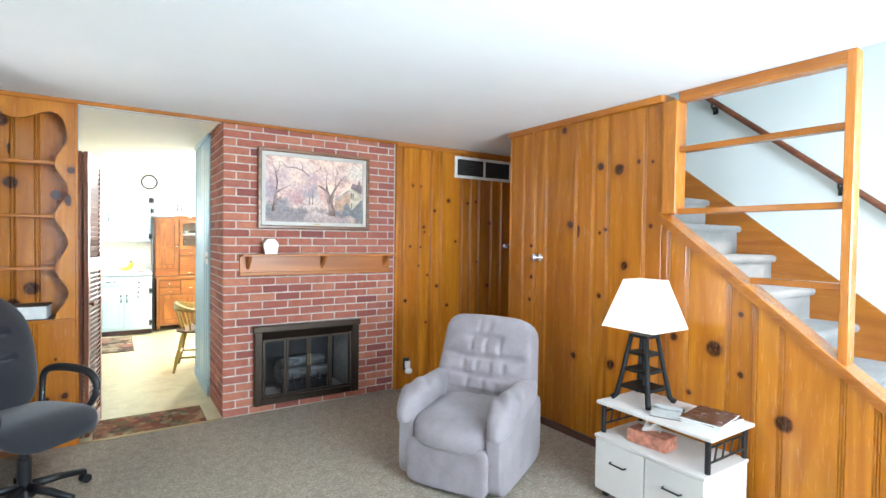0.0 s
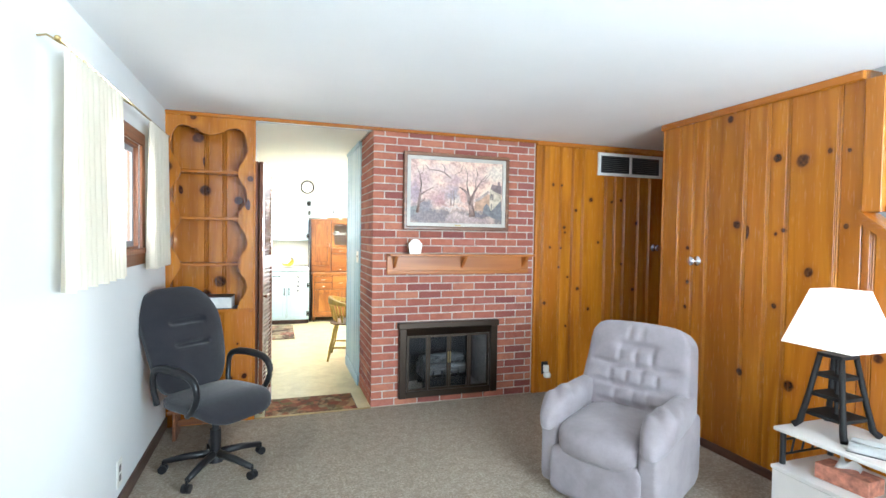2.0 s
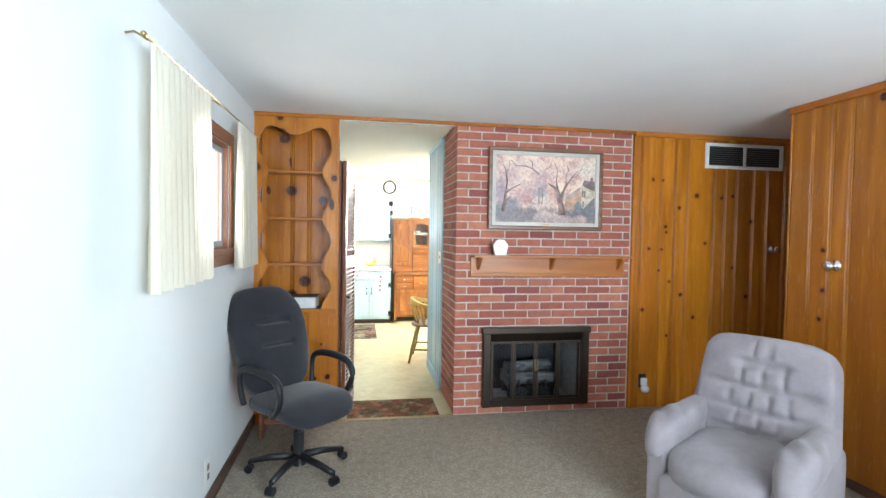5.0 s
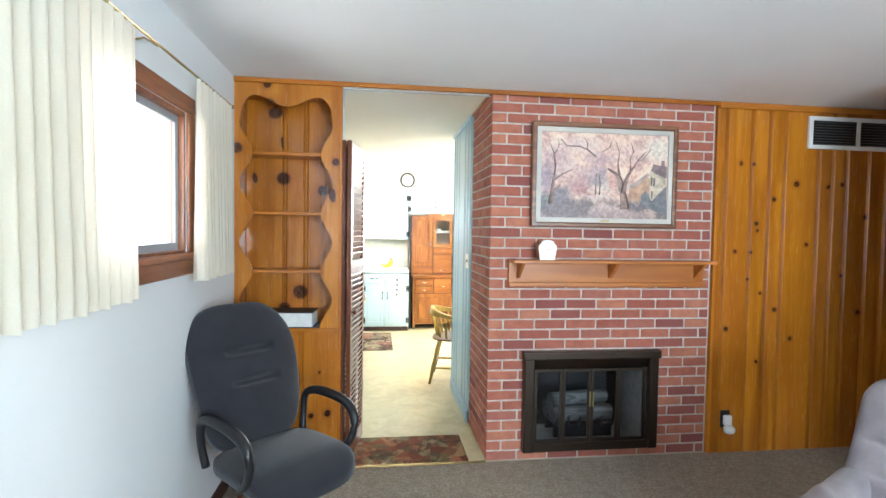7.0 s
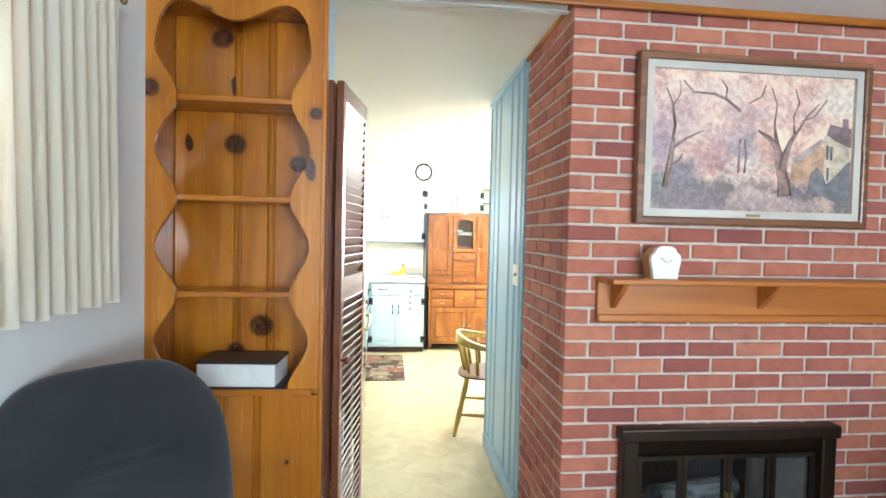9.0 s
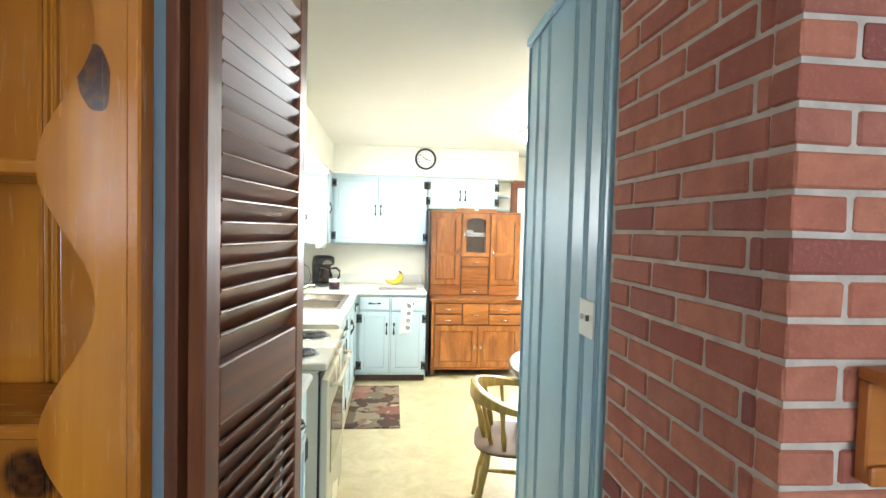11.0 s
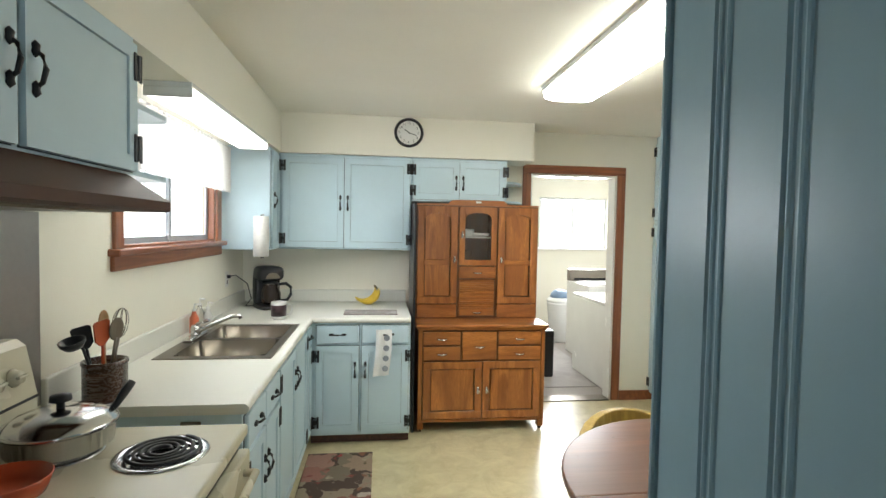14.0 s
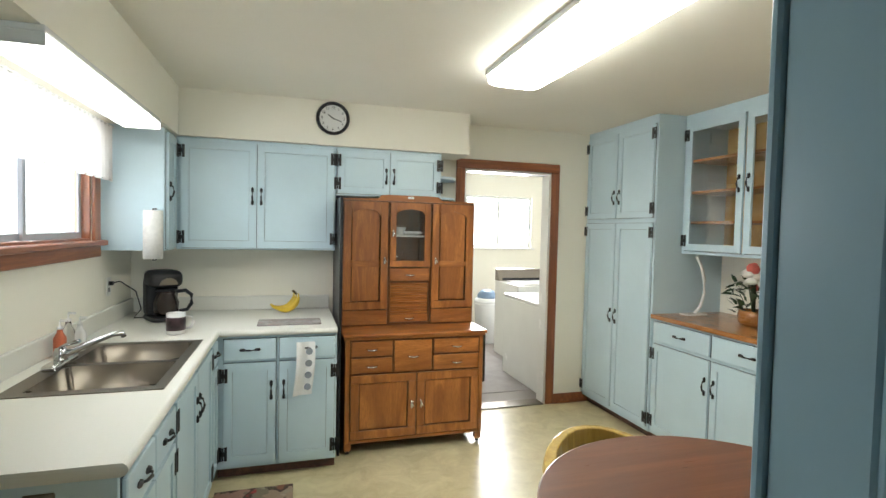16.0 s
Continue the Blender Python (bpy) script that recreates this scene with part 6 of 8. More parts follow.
cab("base_cabinet", "pale blue base cabinet with a drawer beside the range", (0.052, 7.245, 0), 90, 0.603, 0.65, -0.004, 0.872, [(0.02, 0.30, 0.728, 0.855, "drawer", "", ""), (0.31, 0.59, 0.728, 0.855, "drawer", "", ""), (0.02, 0.30, 0.10, 0.71, "door", "high", "l"), (0.31, 0.59, 0.10, 0.71, "door", "high", "r")], G_LOW, toe=0.075)
cab("base_cabinet", "pale blue blind corner base cabinet", (0.052, 8.752, 0), 90, 0.218, 0.65, -0.004, 0.872, [(0.02, 0.19, 0.728, 0.855, "drawer", "", ""), (0.02, 0.19, 0.10, 0.71, "door", "none", "r")], G_LOW, toe=0.075)
cab("base_cabinet", "narrow pale blue base cabinet before the range", (0.052, 5.36, 0), 90, 0.725, 0.65, -0.004, 0.882, [(0.34, 0.70, 0.70, 0.86, "drawer", "", ""), (0.34, 0.70, 0.10, 0.68, "door", "high", "r")], G_LOW, toe=0.075)
for x in (-0.42, -0.12):
    lt = thing("cabinet_latch", "small chrome latch plate on the cabinet end", "latch", (x, 7.2445, 0.835))
    part("plate", B(-0.035, 0.035, -0.006, -0.0005, -0.014, 0.014, 0.003), M_STEEL, lt)

# worktops
M_TOP = paint("white_speckled_laminate", (0.74, 0.73, 0.67), 0.55, 0.010, 1.5, 0.03, 160.0, 0.2)
SX = (-0.50, 0.012, 7.87, 8.70)
w = plate(bmesh.new(), [KX + 0.0005, SX[0], SX[1], 0.060, 0.757], [7.236, SX[2], SX[3], 8.956, 9.758], [(1, 1), (3, 0), (3, 1), (3, 2)], 0.873, 0.910)
worktop = thing("worktop", "white laminate worktop with a rounded front edge", "worktop", (-0.2, 8.4, 0.873))
part("slab", at(worktop, w), M_TOP, worktop)
e = cyl(bmesh.new(), (0.060, 7.2365, 0.8915), (0.060, 8.958, 0.8915), 0.0185, n=14)
cyl(e, (0.060, 8.956, 0.8915), (0.757, 8.956, 0.8915), 0.0185, n=14)
part("front_edge", at(worktop, e), M_TOP, worktop)
part("backsplash", at(worktop, B(KX + 0.0006, KX + 0.022, 7.236, 9.737, 0.9105, 1.012, 0.006, 2)), M_TOP, worktop)
part("backsplash", at(worktop, B(KX + 0.0225, 0.757, 9.737, 9.758, 0.9105, 1.012, 0.006, 2)), M_TOP, worktop)
wt = thing("worktop", "white laminate worktop before the range", "worktop", (-0.25, 5.72, 0.883))
part("slab", at(wt, B(KX + 0.0006, 0.070, 5.35, 6.098, 0.883, 0.920, 0.003)), M_TOP, wt)
part("front_edge", at(wt, cyl(bmesh.new(), (0.070, 5.3505, 0.9015), (0.070, 6.0975, 0.9015), 0.0185, n=16)), M_TOP, wt)
part("backsplash", at(wt, B(KX + 0.0007, KX + 0.022, 5.35, 6.098, 0.9205, 1.022, 0.006, 2)), M_TOP, wt)

# sink
sink = thing("kitchen_sink", "stainless steel double bowl sink", "sink", (-0.245, 8.285, 0.911))
rm = bmesh.new()
bowls = ((-0.44, -0.015, 7.905, 8.265), (-0.44, -0.015, 8.305, 8.665))
xs = [SX[0] - 0.012, bowls[0][0], bowls[0][1], SX[1] + 0.012]
ys = [SX[2] - 0.012, bowls[0][2], bowls[0][3], bowls[1][2], bowls[1][3], SX[3] + 0.012]
plate(rm, xs, ys, [(1, 1), (1, 3)], 0.9105, 0.915)
part("rim", at(sink, rm), M_STEEL, sink)
for x0, x1, y0_, y1_ in bowls:
    bw = bmesh.new()
    lo = [(x0 + 0.03, y0_ + 0.03), (x1 - 0.03, y0_ + 0.03), (x1 - 0.03, y1_ - 0.03), (x0 + 0.03, y1_ - 0.03)]
    hi = [(x0, y0_), (x1, y0_), (x1, y1_), (x0, y1_)]
    vl = [bw.verts.new((*p, 0.76)) for p in lo]
    vh = [bw.verts.new((*p, 0.914)) for p in hi]
    bw.faces.new(vl)
    for k in range(4):
        bw.faces.new((vl[k], vh[k], vh[(k + 1) % 4], vl[(k + 1) % 4]))
    bmesh.ops.bevel(bw, geom=[ed for ed in bw.edges if len(ed.link_faces) == 2], offset=0.022, segments=4, affect="EDGES")
    for f_ in bw.faces:
        f_.smooth = True
    bl = part("bowl", at(sink, bw), M_STEEL, sink)
    part("drain", at(sink, cyl(bmesh.new(), ((x0 + x1) / 2, (y0_ + y1_) / 2, 0.7605), ((x0 + x1) / 2, (y0_ + y1_) / 2, 0.764), 0.04, n=20)), M_CHROME, bl)
fa = thing("faucet", "chrome single spout kitchen faucet", "faucet", (-0.465, 8.285, 0.9155))
part("base", B(-0.028, 0.028, -0.12, 0.12, 0, 0.028, 0.012, 3), M_CHROME, fa)
part("spout", tube(bmesh.new(), [(0, 0, 0.028), (0.02, 0.008, 0.052), (0.08, 0.035, 0.078), (0.17, 0.075, 0.112), (0.205, 0.09, 0.114), (0.212, 0.093, 0.096)], [0.02, 0.018, 0.014, 0.012, 0.013, 0.012], 10), M_CHROME, fa)
part("body", lathe(bmesh.new(), [(0.026, 0.02), (0.026, 0.06), (0.02, 0.075), (0.0005, 0.08)], 16), M_CHROME, fa)
part("lever", tube(bmesh.new(), [(0, 0, 0.075), (0.03, -0.03, 0.095), (0.09, -0.06, 0.115)], [0.009, 0.007, 0.009], 8), M_CHROME, fa)
M_CLEAR = glass("clear_bottle_plastic", (0.95, 0.93, 0.90), 0.05)
M_SOAP = paint("coral_dish_soap", (0.60, 0.16, 0.08), 0.3, 0.1)
for k, (x, y, h, mt) in enumerate(((-0.53, 8.45, 0.13, M_SOAP), (-0.53, 8.54, 0.15, M_CLEAR), (-0.49, 8.56, 0.12, M_WHITE))):
    bt = thing("soap_bottle", ("coral dish soap bottle", "clear soap pump bottle", "small white soap bottle")[k] + " behind the sink", "bottle", (x, y, 0.916 if x > -0.52 else 0.911), 0, "bottles behind the sink")
    part("bottle", lathe(bmesh.new(), [(0.022, 0), (0.026, 0.01), (0.026, h * 0.7), (0.012, h * 0.9), (0.011, h)], 14), mt, bt)
    part("pump", tube(lathe(bmesh.new(), [(0.012, h), (0.012, h + 0.012), (0.004, h + 0.014), (0.004, h + 0.04)], 10), [(0, 0, h + 0.04), (0.03, 0, h + 0.038)], 0.006, 6), M_WHITE, bt, "white pump")

# coffee maker, mug, bananas, counter mat, outlet
cm = thing("coffee_maker", "black drip coffee maker with a grey control badge", "coffee maker", (-0.315, 9.40, 0.910), 28)
def moulded(w, d, h, at_, power=5.0):
    bm = cushion(w, d, h, 0.0, 10, power)
    bm.transform(pose(*at_))
    return bm


part("base", moulded(0.20, 0.25, 0.036, (0, 0, 0.018)), M_BLACKPL, cm)
part("column", moulded(0.19, 0.11, 0.29, (0, 0.07, 0.155), 6.0), M_BLACKPL, cm)
part("head", moulded(0.20, 0.23, 0.115, (0, 0.01, 0.268), 3.6), M_BLACKPL, cm)
part("carafe", lathe(bmesh.new(), [(0.05, 0.038), (0.072, 0.055), (0.075, 0.12), (0.055, 0.175), (0.056, 0.192)], 24, (0, -0.048, 0)), paint("dark_coffee_glass", (0.02, 0.013, 0.01), 0.1, 0.05), cm, "dark glass carafe")
part("carafe_lid", lathe(bmesh.new(), [(0.057, 0.1925), (0.057, 0.203), (0.03, 0.209), (0.0005, 0.21)], 20, (0, -0.048, 0)), M_BLACKPL, cm)
part("handle", tube(bmesh.new(), [(0.05, -0.085, 0.19), (0.10, -0.10, 0.195), (0.135, -0.105, 0.165), (0.135, -0.105, 0.11), (0.11, -0.10, 0.07), (0.066, -0.085, 0.065)], [0.011, 0.012, 0.012, 0.012, 0.011, 0.010], 8), M_BLACKPL, cm)
bdg = [(0.052 * math.cos(radians(a)), 0.235 + 0.045 * math.sin(radians(a))) for a in range(0, 181, 15)]
part("badge", prism(bmesh.new(), bdg, "y", -0.1085, -0.090), M_STEEL, cm, "grey rounded control badge")
M_MUGDARK = paint("dark_mug_print", (0.05, 0.025, 0.03), 0.3, 0.4, 30.0)
mug = thing("mug", "white mug with a dark printed band", "mug", (-0.15, 8.93, 0.910), 20)
mug.matrix_basis = mug.matrix_basis @ Matrix.Scale(1.2, 4)
part("cup", lathe(bmesh.new(), [(0.036, 0), (0.041, 0.004), (0.042, 0.098), (0.038, 0.098), (0.037, 0.01), (0.0005, 0.008)], 24), M_WHITE, mug)
part("print", lathe(bmesh.new(), [(0.0424, 0.018), (0.0428, 0.08), (0.0424, 0.0805)], 24), M_MUGDARK, mug, "dark printed band")
part("handle", tube(bmesh.new(), [(0.04, 0, 0.08), (0.07, 0, 0.075), (0.075, 0, 0.05), (0.065, 0, 0.025), (0.04, 0, 0.02)], 0.006, 8), M_WHITE, mug)
M_BANANA = paint("ripe_banana_skin", (0.72, 0.50, 0.05), 0.45, 0.1, 14.0, 0.1)
bn = thing("bananas", "small bunch of ripe yellow bananas", "fruit", (0.43, 9.58, 0.912), 8)
for k in range(3):
    pts, rad = [], []
    for i in range(10):
        a = radians(-48 + 150 * i / 9)
        pts.append((0.095 * math.sin(a) - 0.012 * k, -0.03 + k * 0.030, 0.115 - 0.096 * math.cos(a) + 0.003 * k))
        rad.append((0.005, 0.011, 0.016, 0.018, 0.0185, 0.0185, 0.018, 0.015, 0.008, 0.005)[i])
    part("banana", tube(bmesh.new(), pts, rad, 8), M_BANANA, bn)
part("stem", tube(bmesh.new(), [(0.085, -0.003, 0.125), (0.072, 0.0, 0.142), (0.056, 0.0, 0.156)], 0.009, 6), paint("brown_stem", (0.12, 0.09, 0.03), 0.7), bn, "dark stem")
bd = thing("counter_mat", "grey patterned glass cutting board", "cutting board", (0.475, 9.16, 0.9105), 0)
part("board", B(-0.20, 0.19, -0.10, 0.10, 0.0005, 0.008, 0.002), rug_mat("grey_mottled_board", (0.38, 0.36, 0.34), [(0.0, (0.50, 0.47, 0.45)), (0.5, (0.30, 0.27, 0.26)), (1.0, (0.45, 0.33, 0.33))], 26.0), bd)
outlet("white wall outlet above the backsplash", pose(KX, 9.30, 1.14, 0, 0, 90))
cord = thing("power_cord", "black power cord of the coffee maker", "cord", (KX + 0.02, 9.3, 1.12))
part("cable", at(cord, tube(bmesh.new(), [(KX + 0.012, 9.30, 1.16), (KX + 0.06, 9.32, 1.17), (KX + 0.13, 9.38, 1.10), (KX + 0.15, 9.42, 0.98), (KX + 0.10, 9.45, 0.918), (KX + 0.2, 9.50, 0.916)], 0.004, 6)), M_BLACKPL, cord)
part("plug", at(cord, B(KX + 0.0085, KX + 0.03, 9.288, 9.312, 1.148, 1.172, 0.003)), M_BLACKPL, cord)

# dish towel over the drawer
M_TOWEL = cloth("white_towel", (0.88, 0.88, 0.86), (0.82, 0.82, 0.80), 240.0, 5.0)
tw = thing("dish_towel", "white dish towel with grey apple prints hanging from a drawer", "towel", (0.565, 8.938, 0.83))
part("cloth", sheet(bmesh.new(), lambda u, v: (-0.055 + 0.112 * u - 0.014 * v + 0.006 * math.sin(4 * v), -0.004 - 0.006 * math.sin(7 * u + 2 * v) - 0.012 * math.sin(3.1 * v), -0.335 * v + 0.012 * u * v), 14, 20), M_TOWEL, tw)
M_PRINT = paint("grey_towel_print", (0.24, 0.26, 0.29), 0.9, 0.2)
for k in range(4):
    pr = bmesh.new()
    bmesh.ops.create_circle(pr, cap_ends=True, segments=14, radius=0.021, matrix=pose(0.022 - 0.003 * k, -0.028, -0.055 - 0.072 * k, 90, 0, 0))
    part("print", pr, M_PRINT, tw, "grey apple print")
# wall clock
wc = thing("wall_clock", "round wall clock with a dark rim and white face", "clock", (0.744, 9.4145, 2.297))
rim = lathe(bmesh.new(), [(0.090, 0.0005), (0.112, 0.004), (0.116, 0.016), (0.108, 0.028), (0.095, 0.024), (0.093, 0.012)], 36, caps=False)
rim.transform(pose(0, 0, 0, 90, 0, 0))
part("rim", rim, M_BLACKPL, wc)
fc = cyl(bmesh.new(), (0, -0.001, 0), (0, -0.011, 0), 0.094, n=36)
part("dial", fc, M_WHITE, wc, "white dial")
for h in range(12):
    fn_ = bpy.data.curves.new("numeral", "FONT")
    fn_.body, fn_.size, fn_.align_x, fn_.align_y = str(h or 12), 0.026, "CENTER", "CENTER"
    tmp = bpy.data.objects.new("numeral", fn_)
    scene.collection.objects.link(tmp)
    me = bpy.data.meshes.new_from_object(tmp.evaluated_get(bpy.context.evaluated_depsgraph_get()))
    bpy.data.objects.remove(tmp)
    o = new("numeral", me)
    me.materials.clear()
    me.materials.append(M_BLACK)
    o.parent = wc
    a = radians(30 * h)
    o.matrix_basis = pose(0.075 * math.sin(a), -0.0125, 0.075 * math.cos(a), 90, 0, 0)
for a, ln, wd in ((305, 0.042, 0.0035), (108, 0.062, 0.0025)):
    hb = B(-wd, wd, -0.0165, -0.015, -0.012, ln)
    hb.transform(pose(0, 0, 0, 0, a, 0))
    part("clock_hand", hb, M_BLACK, wc)

# paper towels on the side of the corner cabinet
pt = thing("paper_towel_roll", "upright paper towel roll on a cabinet side holder", "paper towels", (-0.305, 9.095, 1.32))
part("roll", lathe(bmesh.new(), [(0.016, 0.005), (0.052, 0.005), (0.053, 0.15), (0.052, 0.29), (0.016, 0.29)], 24), M_PAPER, pt)
part("holder", tube(bmesh.new(), [(0, 0.07, -0.006), (0, 0.0, -0.006), (0, 0, 0.30), (0, 0.07, 0.30)], 0.005, 6), M_BLACKPL, pt)

# ---- sink window ----
kw = thing("window_3", "sink window with a reddish stained casing", "window", (KX, 8.4, 1.36))
tagged(kw, kind="structure")
y0, y1, z0, z1 = KWIN
part("head_casing", at(kw, B(KX, KX + 0.018, y0 - 0.075, y1 + 0.09, z1, SF - 0.002, 0.003)), M_REDWOODY, kw)
for a, b_ in ((y0 - 0.075, y0), (y1, y1 + 0.09)):
    part("side_casing", at(kw, B(KX, KX + 0.018, a, b_, z0, z1, 0.004)), M_REDWOOD, kw)
part("window_sill", at(kw, B(KX - 0.1, KX + 0.05, y0 - 0.105, y1 + 0.11, z0 - 0.03, z0, 0.005)), M_REDWOODY, kw)
part("apron", at(kw, B(KX, KX + 0.018, y0 - 0.09, y1 + 0.095, z0 - 0.095, z0 - 0.0305, 0.004)), M_REDWOODY, kw)
part("jamb", at(kw, wall_with_hole(bmesh.new(), "x", KX - 0.077, KX - 0.002, y0, y1, [(y0 + 0.02, y1 - 0.02, z0 + 0.012, z1 - 0.02)], z0 + 0.0005, z1)), M_REDWOOD, kw)
part("outer_frame", at(kw, wall_with_hole(bmesh.new(), "x", KX - 0.14, KX - 0.0775, y0, y1, [(y0 + 0.015, y1 - 0.015, z0 + 0.010, z1 - 0.016)], z0 + 0.0005, z1)), M_ALU, kw, "grey outer frame")
for a, b_, x in ((y0 + 0.02, 8.43, KX - 0.07), (8.39, y1 - 0.02, KX - 0.055)):
    sash = part("window_frame", at(kw, wall_with_hole(bmesh.new(), "x", x, x + 0.013, a, b_, [(a + 0.03, b_ - 0.03, z0 + 0.045, z1 - 0.052)], z0 + 0.013, z1 - 0.022)), M_ALU, kw, "grey aluminium sash")
    p_ = part("pane", at(kw, B(x + 0.004, x + 0.008, a + 0.028, b_ - 0.028, z0 + 0.043, z1 - 0.05)), M_GLASS, sash)
    p_.visible_shadow = False
M_SHEER = cloth("white_sheer_valance", (0.82, 0.82, 0.80), (0.80, 0.80, 0.78), 240.0, 4.0)
tn = M_SHEER.node_tree
tb, mx = tn.nodes.new("ShaderNodeBsdfTranslucent"), tn.nodes.new("ShaderNodeMixShader")
tb.inputs[0].default_value = (0.88, 0.88, 0.86, 1)
mx.inputs[0].default_value = 0.5
tn.links.new(tn.nodes["Principled BSDF"].outputs[0], mx.inputs[1])
tn.links.new(tb.outputs[0], mx.inputs[2])
tn.links.new(mx.outputs[0], tn.nodes["Material Output"].inputs[0])
vl = thing("window_valance", "white gathered valance across the sink window", "curtain", (KX + 0.07, 8.4, 1.77))
part("cloth", at(vl, drape(7.64, 9.135, 2.09, 1.775, 26, 4, KX + 0.075, 0.014, 0.6)), M_SHEER, vl)
part("rod", at(vl, cyl(bmesh.new(), (KX + 0.075, 7.62, 2.085), (KX + 0.075, 9.15, 2.085), 0.006, n=8)), M_WHITE, vl)
M_TUBE = glow("lit_sink_cover", (0.95, 0.97, 0.92), 26.0)
M_DIFF = glow("lit_diffuser", (0.95, 0.97, 0.90), 79.0)
sl_ = thing("sink_light", "white fluorescent box light along the soffit edge", "light", (-0.318, 8.235, SF))
part("housing", B(-0.094, 0.094, -0.68, 0.68, -0.022, -0.0005, 0.003), M_WHITE, sl_)
for y in (-0.68, 0.672):
    part("end_cap", B(-0.094, 0.094, y, y + 0.008, -0.062, -0.0225, 0.002), M_WHITE, sl_, "white metal end cap")
part("diffuser", B(-0.090, 0.090, -0.671, 0.671, -0.058, -0.0225, 0.004), M_TUBE, sl_, "glowing white cover")
cl = thing("ceiling_light", "long white fluorescent ceiling light with a prismatic cover", "light", (1.665, 7.79, CEIL))
part("pan", B(-0.17, 0.17, -0.62, 0.62, -0.028, -0.0005, 0.004), M_WHITE, cl)
dfo = prism(bmesh.new(), [(-0.163, -0.0285), (-0.150, -0.07), (-0.10, -0.082), (0.10, -0.082), (0.150, -0.07), (0.163, -0.0285)], "y", -0.612, 0.612)
part("diffuser", dfo, M_DIFF, cl, "glowing white cover")

# ---- range and hood ----
M_HOODM = paint("brown_hood_enamel", (0.060, 0.024, 0.013), 0.5, 0.08, 3.0, 0.08, 60.0, 0.25)
hood = thing("range_hood", "brown enamel range hood under the cabinet", "range hood", (-0.35, 6.57, 1.58))
hb = prism(bmesh.new(), [(KX + 0.001, 1.575), (-0.115, 1.575), (-0.10, 1.582), (-0.10, 1.607), (-0.225, 1.6885), (KX + 0.001, 1.6885)], "y", 6.06, 7.03)
part("canopy", at(hood, hb), M_HOODM, hood)
part("filter", at(hood, B(-0.50, -0.18, 6.25, 6.85, 1.569, 1.5745)), M_STEEL, hood, "steel grease filter")
sp = thing("splash_plate", "grey metal splash sheet behind the range", "splashback", (KX + 0.001, 6.66, 0.92))
part("sheet", at(sp, B(KX + 0.0005, KX + 0.004, 6.12, 7.235, 0.924, 1.574)), metal("dull_grey_sheet", (0.36, 0.35, 0.34), 0.42), sp)
M_ENAM = paint("almond_range_enamel", (0.58, 0.54, 0.41), 0.26, 0.03, 2.0, 0.03, 40.0)
RX, RY0, RY1 = 0.128, 6.245, 7.03
rg = thing("electric_range", "almond electric range with four coil burners", "range", (-0.22, 6.64, -0.004))
part("body", at(rg, B(KX + 0.03, 0.085, RY0 + 0.004, RY1 - 0.004, 0.02, 0.885, 0.004)), M_ENAM, rg)
part("side_gap", at(rg, B(KX + 0.03, 0.09, RY0 + 0.001, RY0 + 0.0035, 0.05, 0.87)), M_ENAM, rg)
part("cooktop", at(rg, B(KX + 0.05, RX, RY0, RY1, 0.8855, 0.921, 0.009, 3)), M_ENAM, rg)
part("trim_line", at(rg, B(0.0855, 0.098, RY0 + 0.004, RY1 - 0.004, 0.05, 0.870)), M_BLACKPL, rg, "black seam behind the oven door")
od = part("oven_door", at(rg, B(0.0985, 0.135, RY0 + 0.006, RY1 - 0.006, 0.235, 0.845, 0.008, 2)), M_ENAM, rg)
part("window", at(rg, B(0.1352, 0.138, RY0 + 0.12, RY1 - 0.12, 0.36, 0.68, 0.001)), paint("dark_oven_glass", (0.06, 0.055, 0.05), 0.06, 0.05), od, "dark oven window")
part("handle", at(rg, tube(bmesh.new(), [(0.136, RY0 + 0.08, 0.80), (0.172, RY0 + 0.09, 0.805), (0.178, (RY0 + RY1) / 2, 0.805), (0.172, RY1 - 0.09, 0.805), (0.136, RY1 - 0.08, 0.80)], 0.012, 8)), M_ENAM, od)
part("drawer", at(rg, B(0.0985, 0.13, RY0 + 0.006, RY1 - 0.006, 0.04, 0.225, 0.008, 2)), M_ENAM, rg)
con = prism(bmesh.new(), [(KX + 0.03, 0.8855), (-0.475, 0.9215), (-0.475, 1.03), (-0.505, 1.175), (-0.53, 1.195), (KX + 0.03, 1.195)], "y", RY0, RY1)
cn = soften(part("console", at(rg, con), M_ENAM, rg), 0.008, 3)
part("console_line", at(rg, B(-0.4745, -0.472, RY0 + 0.004, RY1 - 0.004, 1.022, 1.030)), M_BLACKPL, rg, "black seam under the console")
tilt = Matrix.Rotation(radians(-12), 4, "Y")
for y in (6.36, 6.44, 6.86, 6.94):
    kb = lathe(bmesh.new(), [(0.026, 0), (0.026, 0.004), (0.020, 0.006), (0.018, 0.022), (0.0005, 0.024)], 18)
    box(kb, -0.004, 0.004, -0.019, 0.019, 0.02, 0.031, 0.001)
    kb.transform(Matrix.Translation((-0.485, y, 1.10)) @ tilt @ pose(0, 0, 0, 0, 90, 0))
    part("knob", at(rg, kb), M_ENAM, cn)
pnl = B(0.0, 0.003, -0.11, 0.11, -0.045, 0.04)
pnl.transform(Matrix.Translation((-0.4855, 6.655, 1.105)) @ tilt)
pn = part("clock_panel", at(rg, pnl), paint("pale_panel_plastic", (0.50, 0.48, 0.40), 0.4), cn, "pale control panel")
dsp = B(0.0032, 0.005, -0.05, 0.02, -0.005, 0.028)
dsp.transform(Matrix.Translation((-0.4855, 6.655, 1.105)) @ tilt)
